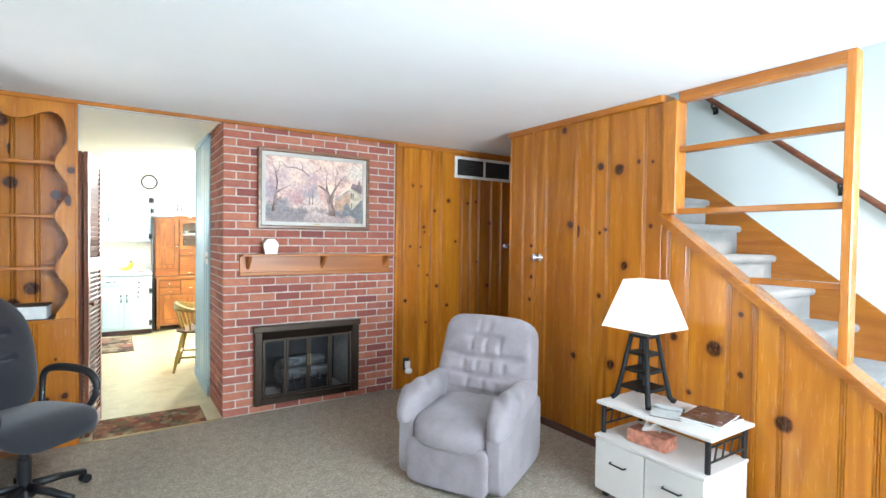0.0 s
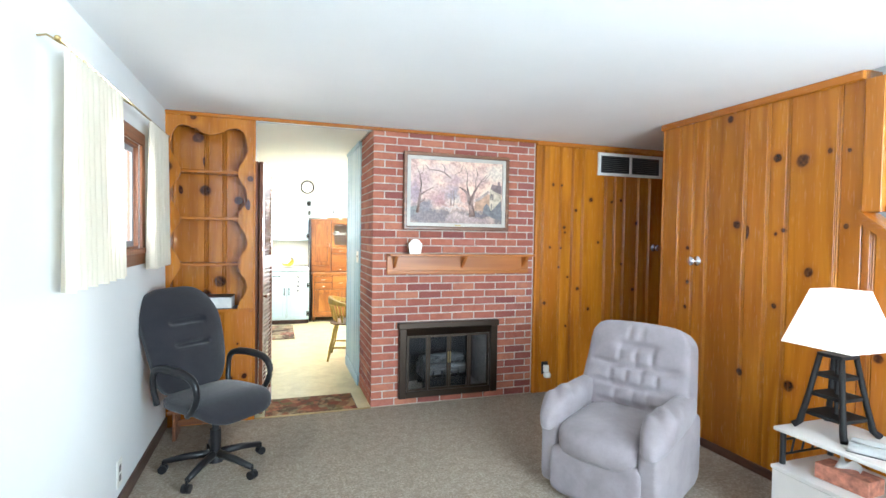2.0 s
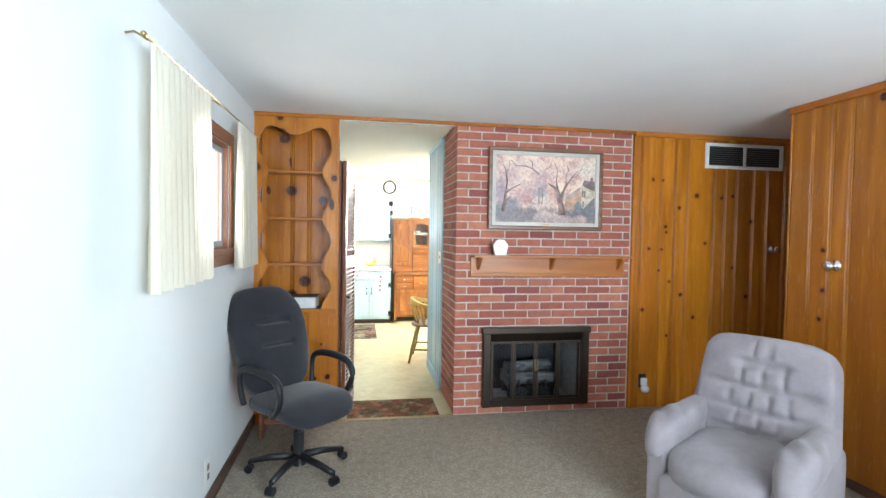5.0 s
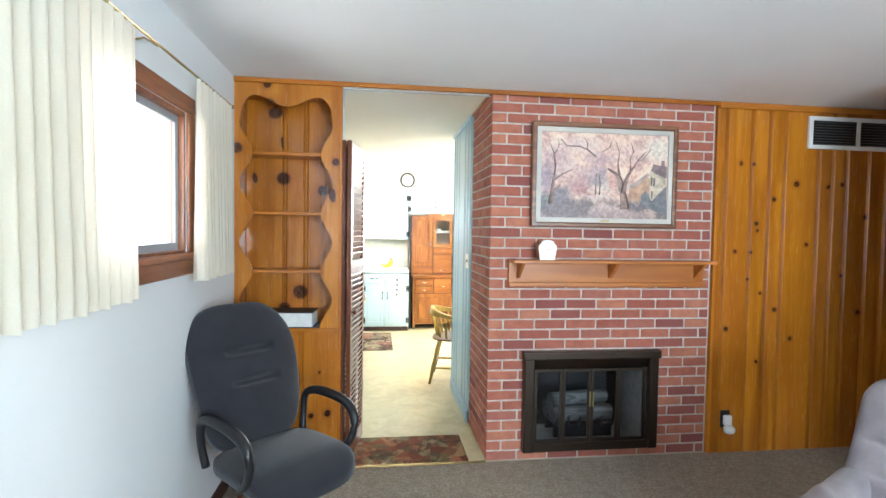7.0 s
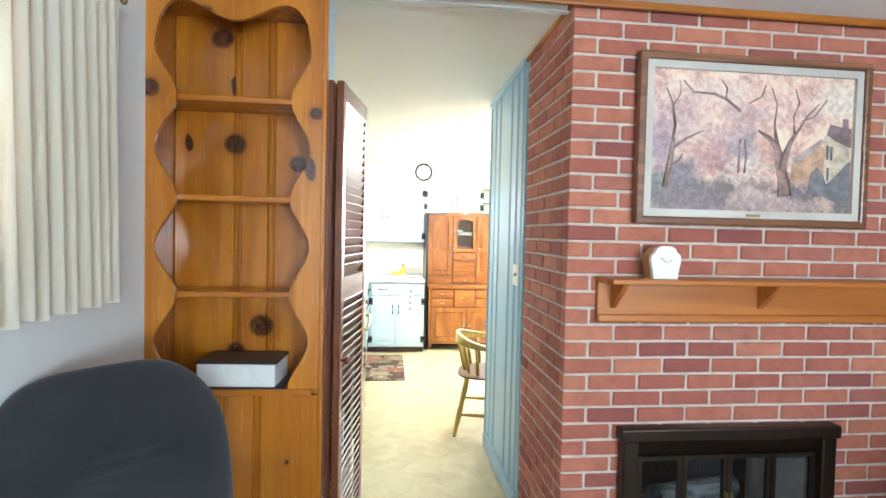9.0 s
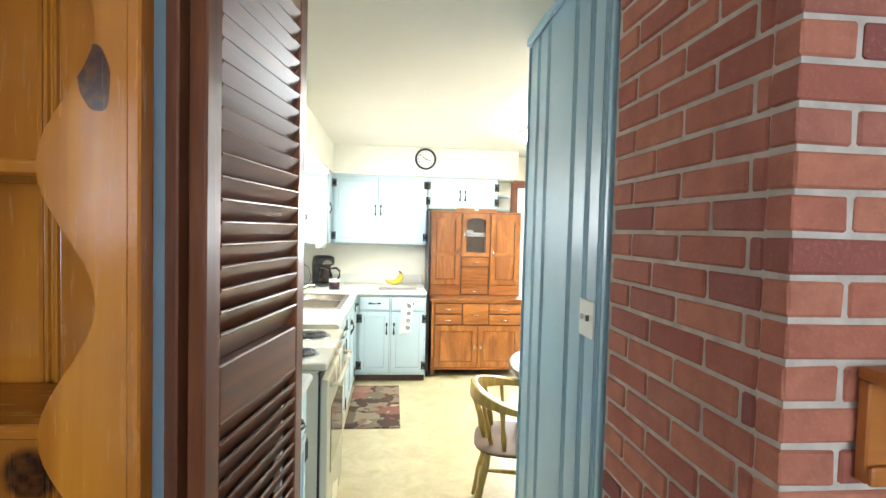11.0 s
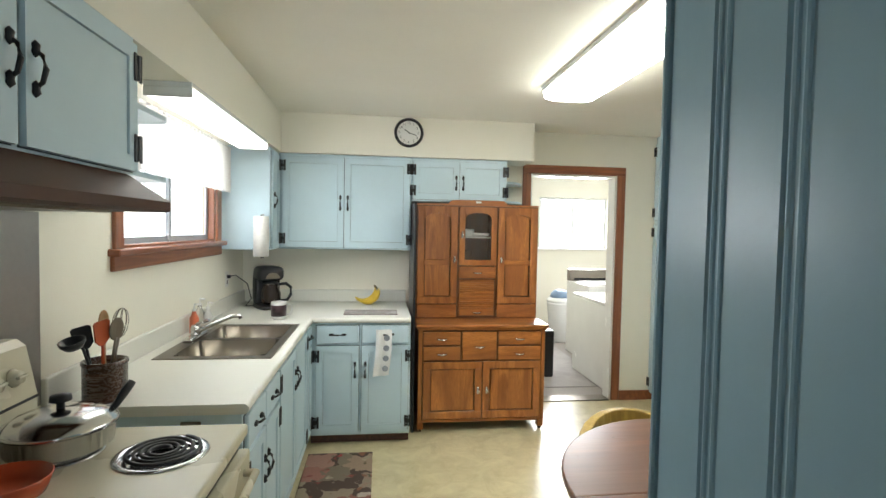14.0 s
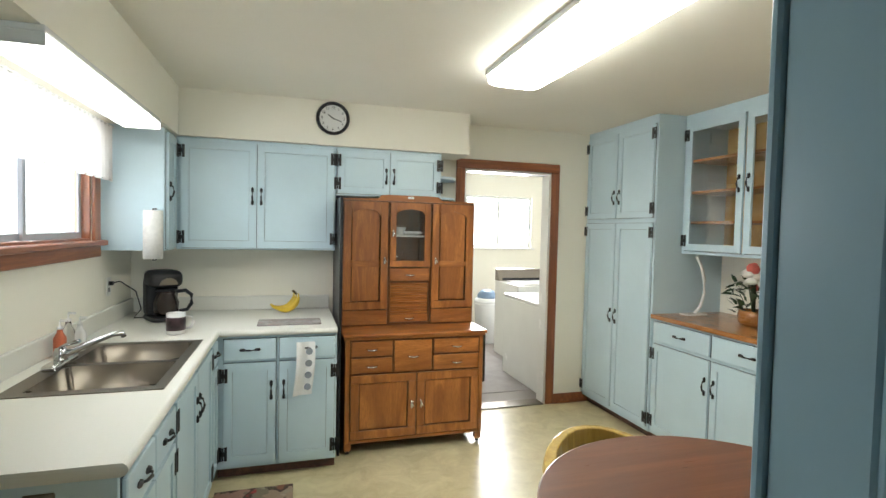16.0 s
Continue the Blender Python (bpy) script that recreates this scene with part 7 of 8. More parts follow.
part("display", at(rg, dsp), M_BLACKPL, pn, "dark display")
for k in range(4):
    bt = B(0.0032, 0.006, 0.035 + 0.018 * k - 0.006, 0.035 + 0.018 * k + 0.006, -0.03, -0.015)
    bt.transform(Matrix.Translation((-0.4855, 6.655 - 0.02, 1.105)) @ tilt)
    part("button", at(rg, bt), M_GRILLE, pn)
for x, y, r in ((-0.03, 6.415, 0.088), (-0.275, 6.425, 0.108), (-0.045, 6.825, 0.105), (-0.31, 6.85, 0.09)):
    pan_ = lathe(bmesh.new(), [(r * 0.3, 0.9215), (r * 0.9, 0.9225), (r * 1.0, 0.9265), (r * 1.10, 0.925), (r * 1.13, 0.9212)], 32, (x, y, 0))
    bo = part("drip_pan", at(rg, pan_), M_CHROME, rg, "chrome drip pan")
    coil = []
    for i in range(110):
        a = i * 2 * math.pi * 4.2 / 109
        rr = r * (0.2 + 0.72 * i / 109)
        coil.append((x + rr * math.cos(a), y + rr * math.sin(a), 0.9315))
    part("coil", at(rg, tube(bmesh.new(), coil, 0.0055, 6)), M_BLACK, bo, "black heating coil")
# pot, red bowl, crock with utensils
po = thing("saute_pan", "stainless covered saute pan on the back burner", "pan", (-0.31, 6.85, 0.937), 60)
part("pan", lathe(bmesh.new(), [(0.105, 0), (0.122, 0.01), (0.128, 0.06), (0.134, 0.063)], 32), M_CHROME, po)
part("lid", lathe(bmesh.new(), [(0.134, 0.064), (0.130, 0.072), (0.10, 0.092), (0.05, 0.105), (0.0005, 0.108)], 32), M_CHROME, po, "domed steel lid")
part("knob", lathe(bmesh.new(), [(0.010, 0.107), (0.010, 0.122), (0.026, 0.128), (0.024, 0.142), (0.0005, 0.146)], 16), M_BLACKPL, po, "black knob")
part("handle", tube(bmesh.new(), [(0.12, 0, 0.05), (0.15, 0, 0.070), (0.18, 0, 0.105), (0.20, 0, 0.125)], [0.010, 0.010, 0.013, 0.011], 8), M_BLACKPL, po, "black handle")
M_REDC = paint("orange_red_ceramic", (0.42, 0.075, 0.03), 0.2, 0.05)
rb = thing("spoon_rest", "orange-red ceramic bowl on the cooktop", "bowl", (-0.285, 6.61, 0.922))
part("bowl", lathe(bmesh.new(), [(0.05, 0), (0.075, 0.012), (0.088, 0.05), (0.084, 0.052), (0.07, 0.018), (0.0005, 0.012)], 28), M_REDC, rb)
ck = thing("utensil_crock", "dark brown crock of kitchen utensils", "crock", (-0.44, 7.325, 0.910))
part("crock", lathe(bmesh.new(), [(0.066, 0), (0.070, 0.006), (0.070, 0.125), (0.074, 0.132), (0.072, 0.142), (0.062, 0.142), (0.061, 0.03), (0.0005, 0.03)], 28), wood("brown_glazed_crock", (0.085, 0.040, 0.025), (0.045, 0.022, 0.016), "x", 0.25), ck)
M_SPOON = wood("pale_spoon_wood", (0.50, 0.30, 0.13), (0.36, 0.19, 0.08), "z", 0.6)


def utensil(name, lean, reach, spin, material, label):
    """A kitchen tool that stands in the crock, its head up, leaning out by lean (x, y)."""
    bm = bmesh.new()
    L = reach
    tube(bm, [(0, 0, 0.0), (0, 0, L * 0.5), (0.002, 0, L * 0.74)], [0.0065, 0.005, 0.0045], 8)
    if name == "ladle":
        lathe(bm, [(0.006, 0), (0.026, 0.006), (0.038, 0.022), (0.040, 0.034), (0.037, 0.034), (0.030, 0.018), (0.0005, 0.008)], 16, (0.03, 0, L * 0.76))
    elif name == "whisk":
        for j in range(4):
            a_ = math.pi * j / 4
            tube(bm, [(0.026 * math.sin(math.pi * i / 10) * (1 if i < 11 else -1) * math.cos(a_), 0.026 * math.sin(math.pi * i / 10) * math.sin(a_), L * 0.74 + 0.11 * (0.5 - 0.5 * math.cos(math.pi * i / 10))) for i in range(11)], 0.0013, 5)
            tube(bm, [(-0.026 * math.sin(math.pi * i / 10) * math.cos(a_), -0.026 * math.sin(math.pi * i / 10) * math.sin(a_), L * 0.74 + 0.11 * (0.5 - 0.5 * math.cos(math.pi * i / 10))) for i in range(11)], 0.0013, 5)
    elif name == "spatula":
        prism(bm, [(-0.010, L * 0.72), (0.010, L * 0.72), (0.027, L * 0.80), (0.031, L * 1.06), (0.022, L * 1.09), (-0.022, L * 1.09), (-0.031, L * 1.06), (-0.027, L * 0.80)], "y", -0.003, 0.003)
    else:
        hd = bmesh.ops.create_uvsphere(bm, u_segments=14, v_segments=10, radius=1.0)["verts"]
        bmesh.ops.transform(bm, matrix=Matrix.Translation((0, 0, L * 0.86)) @ Matrix.Diagonal((0.026, 0.009, 0.042, 1)), verts=hd)
        for v in hd:
            if v.co.y < 0:
                v.co.y += 0.010 * (1 - min(1.0, (v.co.x / 0.026) ** 2 + ((v.co.z - L * 0.86) / 0.042) ** 2))
    bm.transform(Matrix.Translation((lean[0] * 0.10, lean[1] * 0.10, 0.034)) @ pose(0, 0, 0, -math.degrees(lean[1]), math.degrees(lean[0]), 0) @ pose(0, 0, 0, 0, 0, spin))
    part("utensil", bm, material, ck, label)


utensil("ladle", (-0.10, -0.30), 0.25, -110, M_BLACKPL, "black ladle")
utensil("spatula", (0.05, -0.16), 0.24, 70, M_REDC, "red spatula")
utensil("spoon", (-0.06, 0.10), 0.28, 80, M_SPOON, "wooden spoon")
utensil("spoon", (0.14, -0.04), 0.26, 60, M_STEEL, "steel serving spoon")
utensil("whisk", (0.06, 0.20), 0.24, 20, M_STEEL, "wire whisk")
utensil("spatula", (-0.18, -0.12), 0.22, 40, M_BLACKPL, "black turner")
# things on the near worktop
tr_ = thing("serving_tray", "dark printed tray on the worktop before the range", "tray", (-0.19, 5.89, 0.921), 12)
part("tray", B(-0.16, 0.13, -0.12, 0.12, 0.0005, 0.010, 0.003), M_COVER, tr_)
part("print", B(-0.14, 0.11, -0.10, 0.10, 0.0105, 0.0125), rug_mat("tray_print", (0.16, 0.13, 0.10), [(0.0, (0.30, 0.22, 0.12)), (0.5, (0.10, 0.06, 0.04)), (1.0, (0.36, 0.10, 0.08))], 24.0), tr_, "printed picture")

# ---- oak hutch ----
M_OAK = wood("golden_oak", (0.46, 0.165, 0.038), (0.22, 0.068, 0.015), "z", 0.32, 8.0, 0.25, 0.16)
M_OAKX = wood("golden_oak_level", (0.46, 0.165, 0.038), (0.22, 0.068, 0.015), "x", 0.32, 8.0, 0.25, 0.16)
hu = thing("oak_hutch", "golden oak kitchen hutch with arched doors and a roll front", "hutch", (1.32, 9.12, -0.004))
HX0, HX1, HF = 0.828, 1.812, 9.145


def hp(name, x0, x1, y0_, y1_, za, zb_, mt=None, bev=0.003, parent=None, label=""):
    return part(name, at(hu, B(x0, x1, y0_, y1_, za, zb_, bev)), mt or M_OAK, parent or hu, label)


# carcass painted darker than the fronts, as shade in the gaps between them
M_OAKSHADE = wood("oak_carcass_gap_shade", (0.17, 0.058, 0.015), (0.09, 0.030, 0.008), "z", 0.4)
hp("base_case", HX0 + 0.03, HX1 - 0.03, HF + 0.001, 9.742, 0.075, 0.782, M_OAKSHADE)
for x_ in (HX0, HX1 - 0.0295):
    hp("side_panel", x_, x_ + 0.0295, HF - 0.004, 9.742, 0.075, 0.782)
hp("bottom_rail", HX0 + 0.03, HX1 - 0.03, HF - 0.010, HF + 0.0005, 0.075, 0.098, M_OAKX)
for x in (HX0, HX1 - 0.045):
    for y in (HF, 9.69):
        hp("foot", x, x + 0.045, y, y + 0.05, 0.022, 0.0745)
        part("caster", at(hu, cyl(bmesh.new(), (x + 0.012, y + 0.025, 0.010), (x + 0.033, y + 0.025, 0.010), 0.013, n=10)), M_BLACK, hu)
hp("tabletop", 0.808, 1.832, 9.112, 9.745, 0.7985, 0.823, M_OAKX, 0.006)
hp("edge_moulding", 0.818, 1.822, 9.125, 9.742, 0.7825, 0.798, M_OAKX, 0.004)


def pull(parent, x, y, z):
    b = tube(bmesh.new(), [(x - 0.038, y - 0.001, z), (x - 0.028, y - 0.016, z - 0.004), (x, y - 0.020, z - 0.008), (x + 0.028, y - 0.016, z - 0.004), (x + 0.038, y - 0.001, z)], [0.004, 0.005, 0.006, 0.005, 0.004], 6)
    part("pull", at(hu, b), M_CHROME, parent, "nickel pull")


def latch(parent, x, y, z):
    b = B(x - 0.007, x + 0.007, y - 0.012, y - 0.0005, z - 0.026, z + 0.026, 0.003)
    tube(b, [(x, y - 0.012, z + 0.015), (x + 0.012, y - 0.02, z - 0.012)], 0.005, 6)
    part("latch", at(hu, b), M_CHROME, parent, "nickel latch")


for x0, x1, za, zb_ in ((0.865, 1.145, 0.668, 0.768), (0.865, 1.145, 0.552, 0.655), (1.16, 1.425, 0.552, 0.768), (1.44, 1.775, 0.668, 0.768), (1.44, 1.775, 0.552, 0.655)):
    d = hp("drawer", x0, x1, HF - 0.014, HF - 0.0005, za, zb_, M_OAKX, 0.004)
    pull(d, (x0 + x1) / 2, HF - 0.014, (za + zb_) / 2)


def panel_door(x0, x1, za, zb_, yf, lx, lz, arch=False, rim_=0.055):
    b = bmesh.new()
    box(b, x0, x1, yf - 0.018, yf - 0.0005, za, za + rim_, 0.002)
    box(b, x0, x0 + rim_, yf - 0.018, yf - 0.0005, za + rim_, zb_ - (0 if arch else rim_), 0.002)
    box(b, x1 - rim_, x1, yf - 0.018, yf - 0.0005, za + rim_, zb_ - (0 if arch else rim_), 0.002)
    if arch:
        n = 12
        a0, a1 = x0 + rim_, x1 - rim_
        for i in range(n):
            u0, u1 = a0 + (a1 - a0) * i / n, a0 + (a1 - a0) * (i + 1) / n
            c0, c1 = [zb_ - rim_ - 0.045 + 0.045 * math.sqrt(max(0.0, 1 - (2 * t_ / n - 1) ** 2)) for t_ in (i, i + 1)]
            prism(b, [(u0, c0), (u1, c1), (u1, zb_), (u0, zb_)], "y", yf - 0.018, yf - 0.0005)
    else:
        box(b, x0, x1, yf - 0.018, yf - 0.0005, zb_ - rim_, zb_, 0.002)
    bmesh.ops.remove_doubles(b, verts=b.verts[:], dist=1e-6)
    d_ = part("door", at(hu, b), M_OAK, hu)
    latch(d_, lx, yf - 0.018, lz)
    return d_


for x0, x1, lx in ((0.865, 1.315, 1.285), (1.322, 1.775, 1.352)):
    d = panel_door(x0, x1, 0.105, 0.540, HF, lx, 0.32)
    hp("panel", x0 + 0.063, x1 - 0.063, HF - 0.006, HF - 0.001, 0.167, 0.478, None, 0.002, d)
UF = 9.415
up = bmesh.new()
box(up, 0.822, 1.812, UF + 0.30, 9.74, 0.824, 1.735)
for x0, x1 in ((0.822, 0.842), (1.155, 1.172), (1.462, 1.479), (1.792, 1.812)):
    box(up, x0, x1, UF, UF + 0.30, 0.824, 1.735)
for za, zb_ in ((0.824, 0.842), (1.135, 1.148), (1.232, 1.245), (1.715, 1.735)):
    box(up, 0.842, 1.155, UF, UF + 0.30, za, zb_) if za in (0.824, 1.715) else None
    box(up, 1.172, 1.462, UF, UF + 0.30, za, zb_)
    box(up, 1.479, 1.792, UF, UF + 0.30, za, zb_) if za in (0.824, 1.715) else None
part("upper_case", at(hu, up), M_OAKSHADE, hu)
hp("end_panel", 0.815, 0.8215, UF - 0.004, 9.74, 0.824, 1.735)
hp("end_panel", 1.8125, 1.819, UF - 0.004, 9.74, 0.824, 1.735)
for x0, x1, lx in ((0.828, 1.150, 1.125), (1.484, 1.808, 1.51)):
    d = panel_door(x0, x1, 0.945, 1.725, UF, lx, 1.30, True)
    hp("panel", x0 + 0.063, x1 - 0.063, UF - 0.006, UF - 0.001, 1.007, 1.265, None, 0.002, d)
    hp("panel", x0 + 0.063, x1 - 0.063, UF - 0.006, UF - 0.001, 1.290, 1.69, None, 0.002, d)
    hp("cross_rail", x0 + 0.0555, x1 - 0.0555, UF - 0.016, UF - 0.0095, 1.255, 1.30, M_OAKX, 0.002, d)
    hp("lower_panel", x0, x1, UF - 0.014, UF - 0.0005, 0.832, 0.938, M_OAKX)
gd = panel_door(1.165, 1.470, 1.255, 1.725, UF, 1.185, 1.50, True, 0.045)
gp = part("pane", at(hu, B(1.21, 1.425, UF - 0.010, UF - 0.007, 1.30, 1.69)), M_GLASS, gd, "clear glass pane")
gp.visible_shadow = False
part("shelf_board", at(hu, B(1.173, 1.461, UF + 0.02, UF + 0.29, 1.475, 1.487)), M_WHITE, hu)
d = hp("drawer", 1.168, 1.468, UF - 0.014, UF - 0.0005, 1.150, 1.245, M_OAKX, 0.004)
pull(d, 1.318, UF - 0.014, 1.198)
tam = hp("roll_front", 1.173, 1.461, UF + 0.004, UF + 0.010, 0.843, 1.134, M_OAKX, 0.001, None, "ribbed oak roll front")
for k in range(13):
    sl2 = bmesh.new()
    z = 0.905 + k * 0.0175
    prism(sl2, [(UF + 0.0035, z), (UF - 0.004, z + 0.004), (UF - 0.004, z + 0.012), (UF + 0.0035, z + 0.016)], "x", 1.176, 1.458)
    part("slat", at(hu, sl2), M_OAKX, tam)
rb_ = hp("rail", 1.173, 1.461, UF - 0.006, UF + 0.0035, 0.845, 0.90, M_OAKX, 0.003, tam)
pull(rb_, 1.317, UF - 0.006, 0.875)
cr = prism(bmesh.new(), [(0.815, 1.7355), (1.818, 1.7355), (1.818, 1.748), (1.56, 1.752), (1.53, 1.776), (1.47, 1.781), (1.16, 1.781), (1.10, 1.776), (1.07, 1.752), (0.815, 1.748)], "y", UF - 0.006, UF + 0.02)
part("crest", at(hu, cr), M_OAKX, hu)
part("maker_plate", at(hu, B(1.295, 1.34, UF - 0.009, UF - 0.0065, 1.757, 1.772, 0.001)), M_IVORY, hu, "small pale plate")
for nm_, x, y, z, pr_ in (("cup", 1.27, UF + 0.14, 1.4875, [(0.03, 0), (0.04, 0.03), (0.042, 0.06), (0.038, 0.06), (0.0005, 0.01)]), ("plate_stack", 1.36, UF + 0.15, 1.4875, [(0.05, 0), (0.085, 0.012), (0.085, 0.03), (0.0005, 0.03)]), ("goblet", 1.26, UF + 0.12, 1.2455, [(0.025, 0), (0.005, 0.01), (0.005, 0.06), (0.03, 0.09), (0.028, 0.13)])):
    gg = thing(nm_, {"cup": "small white cup", "plate_stack": "short stack of pale dishes", "goblet": "clear stemmed goblet"}[nm_] + " behind the hutch glass", "dishes", (x, y, z))
    part("dish", lathe(bmesh.new(), pr_, 20), M_WHITE if nm_ != "goblet" else M_CLEAR, gg)

# black upright board added to stand for the dark gap beside the hutch
fb_ = thing("folded_board", "black board added as the dark gap between the cabinet and the hutch", "board", (0.788, 9.45, -0.004))
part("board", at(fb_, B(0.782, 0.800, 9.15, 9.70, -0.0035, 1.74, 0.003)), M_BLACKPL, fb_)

# ---- dining side: pantry, buffet, glass cabinet ----
cab("pantry_cabinet", "tall pale blue pantry cabinet with four doors", (3.032, KY - 0.001, 0), -90, 0.898, KR - 3.0335, -0.004, CEIL - 0.002, [(0.02, 0.44, 1.66, 2.35, "door", "low", "l"), (0.455, 0.875, 1.66, 2.35, "door", "low", "r"), (0.02, 0.44, 0.10, 1.62, "door", "mid", "l"), (0.455, 0.875, 0.10, 1.62, "door", "mid", "r")], "", toe=0.07)
cab("base_cabinet", "pale blue buffet cabinet with drawers and doors", (3.045, 8.859, 0), -90, 1.10, KR - 3.0465, -0.004, 0.918, [(0.02, 0.54, 0.76, 0.90, "drawer", "", ""), (0.56, 1.08, 0.76, 0.90, "drawer", "", ""), (0.02, 0.54, 0.10, 0.735, "door", "high", "l"), (0.56, 1.08, 0.10, 0.735, "door", "high", "r")], "blue buffet cabinets", toe=0.07)
cab("base_cabinet", "pale blue buffet cabinet with drawers and doors", (3.045, 7.757, 0), -90, 1.10, KR - 3.0465, -0.004, 0.918, [(0.02, 0.54, 0.76, 0.90, "drawer", "", ""), (0.56, 1.08, 0.76, 0.90, "drawer", "", ""), (0.02, 0.54, 0.10, 0.735, "door", "high", "l"), (0.56, 1.08, 0.10, 0.735, "door", "high", "r")], "blue buffet cabinets", toe=0.07)
M_BUTCH = wood("honey_wood_counter", (0.40, 0.18, 0.055), (0.25, 0.095, 0.028), "y", 0.25, 9.0, 0.4)
bt_ = thing("buffet_top", "honey brown wooden buffet top", "worktop", (3.33, 7.76, 0.919))
part("slab", at(bt_, B(3.015, KR - 0.001, 6.66, 8.859, 0.919, 0.950, 0.006, 2)), M_BUTCH, bt_)
# hanging glass cabinet, open inside
gc = cab("glass_cabinet", "pale blue wall cabinet with glass doors and wooden shelves", (3.272, 8.859, 0), -90, 0.001, 0.001, 1.40, 1.401, [(0.035, 0.525, 1.425, 2.335, "glass", "mid", "l"), (0.545, 1.035, 1.425, 2.335, "glass", "mid", "r")])
GD = KR - 3.2735
gb = bmesh.new()
box(gb, 0, 1.07, 0, GD, 1.398, 1.418)
box(gb, 0, 1.07, 0, GD, 2.34, CEIL - 0.002)
box(gb, 0, 0.018, 0, GD, 1.418, 2.34)
box(gb, 1.052, 1.07, 0, GD, 1.418, 2.34)
box(gb, 0.528, 0.542, 0, 0.02, 1.418, 2.34)
part("case", gb, M_BLUE, gc)
M_INNER = wood("yellow_cabinet_ply", (0.55, 0.36, 0.12), (0.42, 0.25, 0.07), "y", 0.5)
part("back_panel", B(0.0185, 1.0515, GD - 0.012, GD - 0.001, 1.4185, 2.3395), M_INNER, gc, "yellow back panel")
for z in (1.62, 1.84, 2.07):
    part("shelf_board", B(0.0186, 1.0514, 0.03, GD - 0.0125, z, z + 0.018), M_BUTCH, gc, "brown shelf")
# flowers in a basket, curved desk light
M_LEAF = paint("dark_leaf_green", (0.04, 0.075, 0.03), 0.5, 0.3, 20.0)
M_PETW = paint("white_petal", (0.75, 0.73, 0.66), 0.6, 0.05)
M_PETR = paint("coral_petal", (0.55, 0.12, 0.10), 0.6, 0.15)
fl = thing("flower_arrangement", "silk arrangement of white roses and coral tulips in a basket", "flowers", (3.40, 8.33, 0.9505))
bk = lathe(bmesh.new(), [(0.075, 0), (0.095, 0.02), (0.10, 0.07), (0.092, 0.10), (0.085, 0.10), (0.08, 0.02)], 18)
for v in bk.verts:
    v.co.x *= 1.0 + 0.03 * math.sin(18 * math.atan2(v.co.y, v.co.x) * 0.5 + v.co.z * 160)
part("basket", bk, M_BUTCH, fl, "woven basket")
fr_ = random.Random(21)


def stem_to(p):
    return tube(bmesh.new(), [(p[0] * 0.2, p[1] * 0.2, 0.06), (p[0] * 0.6, p[1] * 0.6, p[2] * 0.62), p], 0.0028, 5)


for k in range(16):
    a, r_ = fr_.uniform(0, 6.28), fr_.uniform(0.03, 0.17)
    p = (r_ * math.cos(a), r_ * math.sin(a), 0.36 - 0.9 * r_ + fr_.uniform(-0.05, 0.03))
    st_ = part("stem", stem_to(p), M_LEAF, fl)
    b = bmesh.new()
    if k % 2 == 0:
        lathe(b, [(0.004, 0), (0.025, 0.016), (0.029, 0.038), (0.018, 0.060), (0.004, 0.066)], 10, p)
        part("tulip", b, M_PETR, st_, "coral bloom")
    else:
        for j in range(3):
            rr = 0.040 - 0.010 * j
            lathe(b, [(0.004, -0.008), (rr * 0.8, 0.0), (rr, 0.014 + 0.004 * j), (rr * 0.82, 0.026 + 0.006 * j)], 9, p)
        part("rose", b, M_PETW, st_, "white bloom")
lv = bmesh.new()
for k in range(90):
    a, r_, z = fr_.uniform(0, 6.28), fr_.uniform(0.05, 0.22), fr_.uniform(0.08, 0.30)
    q = [(-0.0, -0.012, 0), (0.03, -0.014, 0.006), (0.065, 0.0, 0.0), (0.03, 0.014, 0.006), (0.0, 0.012, 0)]
    m = Matrix.Translation((r_ * 0.8 * math.cos(a), r_ * 0.8 * math.sin(a), z)) @ pose(0, 0, 0, fr_.uniform(-40, 40), fr_.uniform(-60, 30), math.degrees(a))
    lv.faces.new([lv.verts.new(m @ Vector(p)) for p in q])
tagged(part("leaves", lv, M_LEAF, fl), kind="stuff")
dl = thing("desk_light", "slim white curved desk light on a flat base", "lamp", (3.33, 8.76, 0.9505))
part("base", B(-0.11, 0.07, -0.045, 0.045, 0.0005, 0.012, 0.004), M_WHITE, dl)
part("arm", tube(bmesh.new(), [(-0.01, 0.0, 0.012), (0.035, -0.005, 0.06), (0.06, -0.01, 0.16), (0.06, -0.01, 0.26), (0.03, -0.005, 0.36), (-0.01, 0.0, 0.43)], 0.011, 8), M_WHITE, dl)

# ---- table and chairs ----
M_TABLE = wood("reddish_table_top", (0.165, 0.062, 0.028), (0.11, 0.040, 0.018), "x", 0.3, 8.0, 0.3, 0.06, 0.15)
ta = thing("round_table", "round reddish brown dining table with a dark edge", "table", (1.705, 6.825, -0.004))
for sgn in (-1, 1):
    half = [(0.585 * math.cos(radians(a)), 0.585 * math.sin(radians(a)) * sgn) for a in range(0, 181, 5)]
    half = [(x, y + sgn * 0.001) for x, y in half]
    soften(part("tabletop_leaf", prism(bmesh.new(), half, "z", 0.727, 0.752), M_TABLE, ta), 0.006, 2)
part("edge_band", lathe(bmesh.new(), [(0.578, 0.716), (0.582, 0.7265), (0.50, 0.7266), (0.50, 0.716)], 48), M_BLACKPL, ta, "dark table edge")
M_YCHAIR = wood("yellow_maple_chair", (0.50, 0.34, 0.075), (0.33, 0.205, 0.04), "z", 0.35)
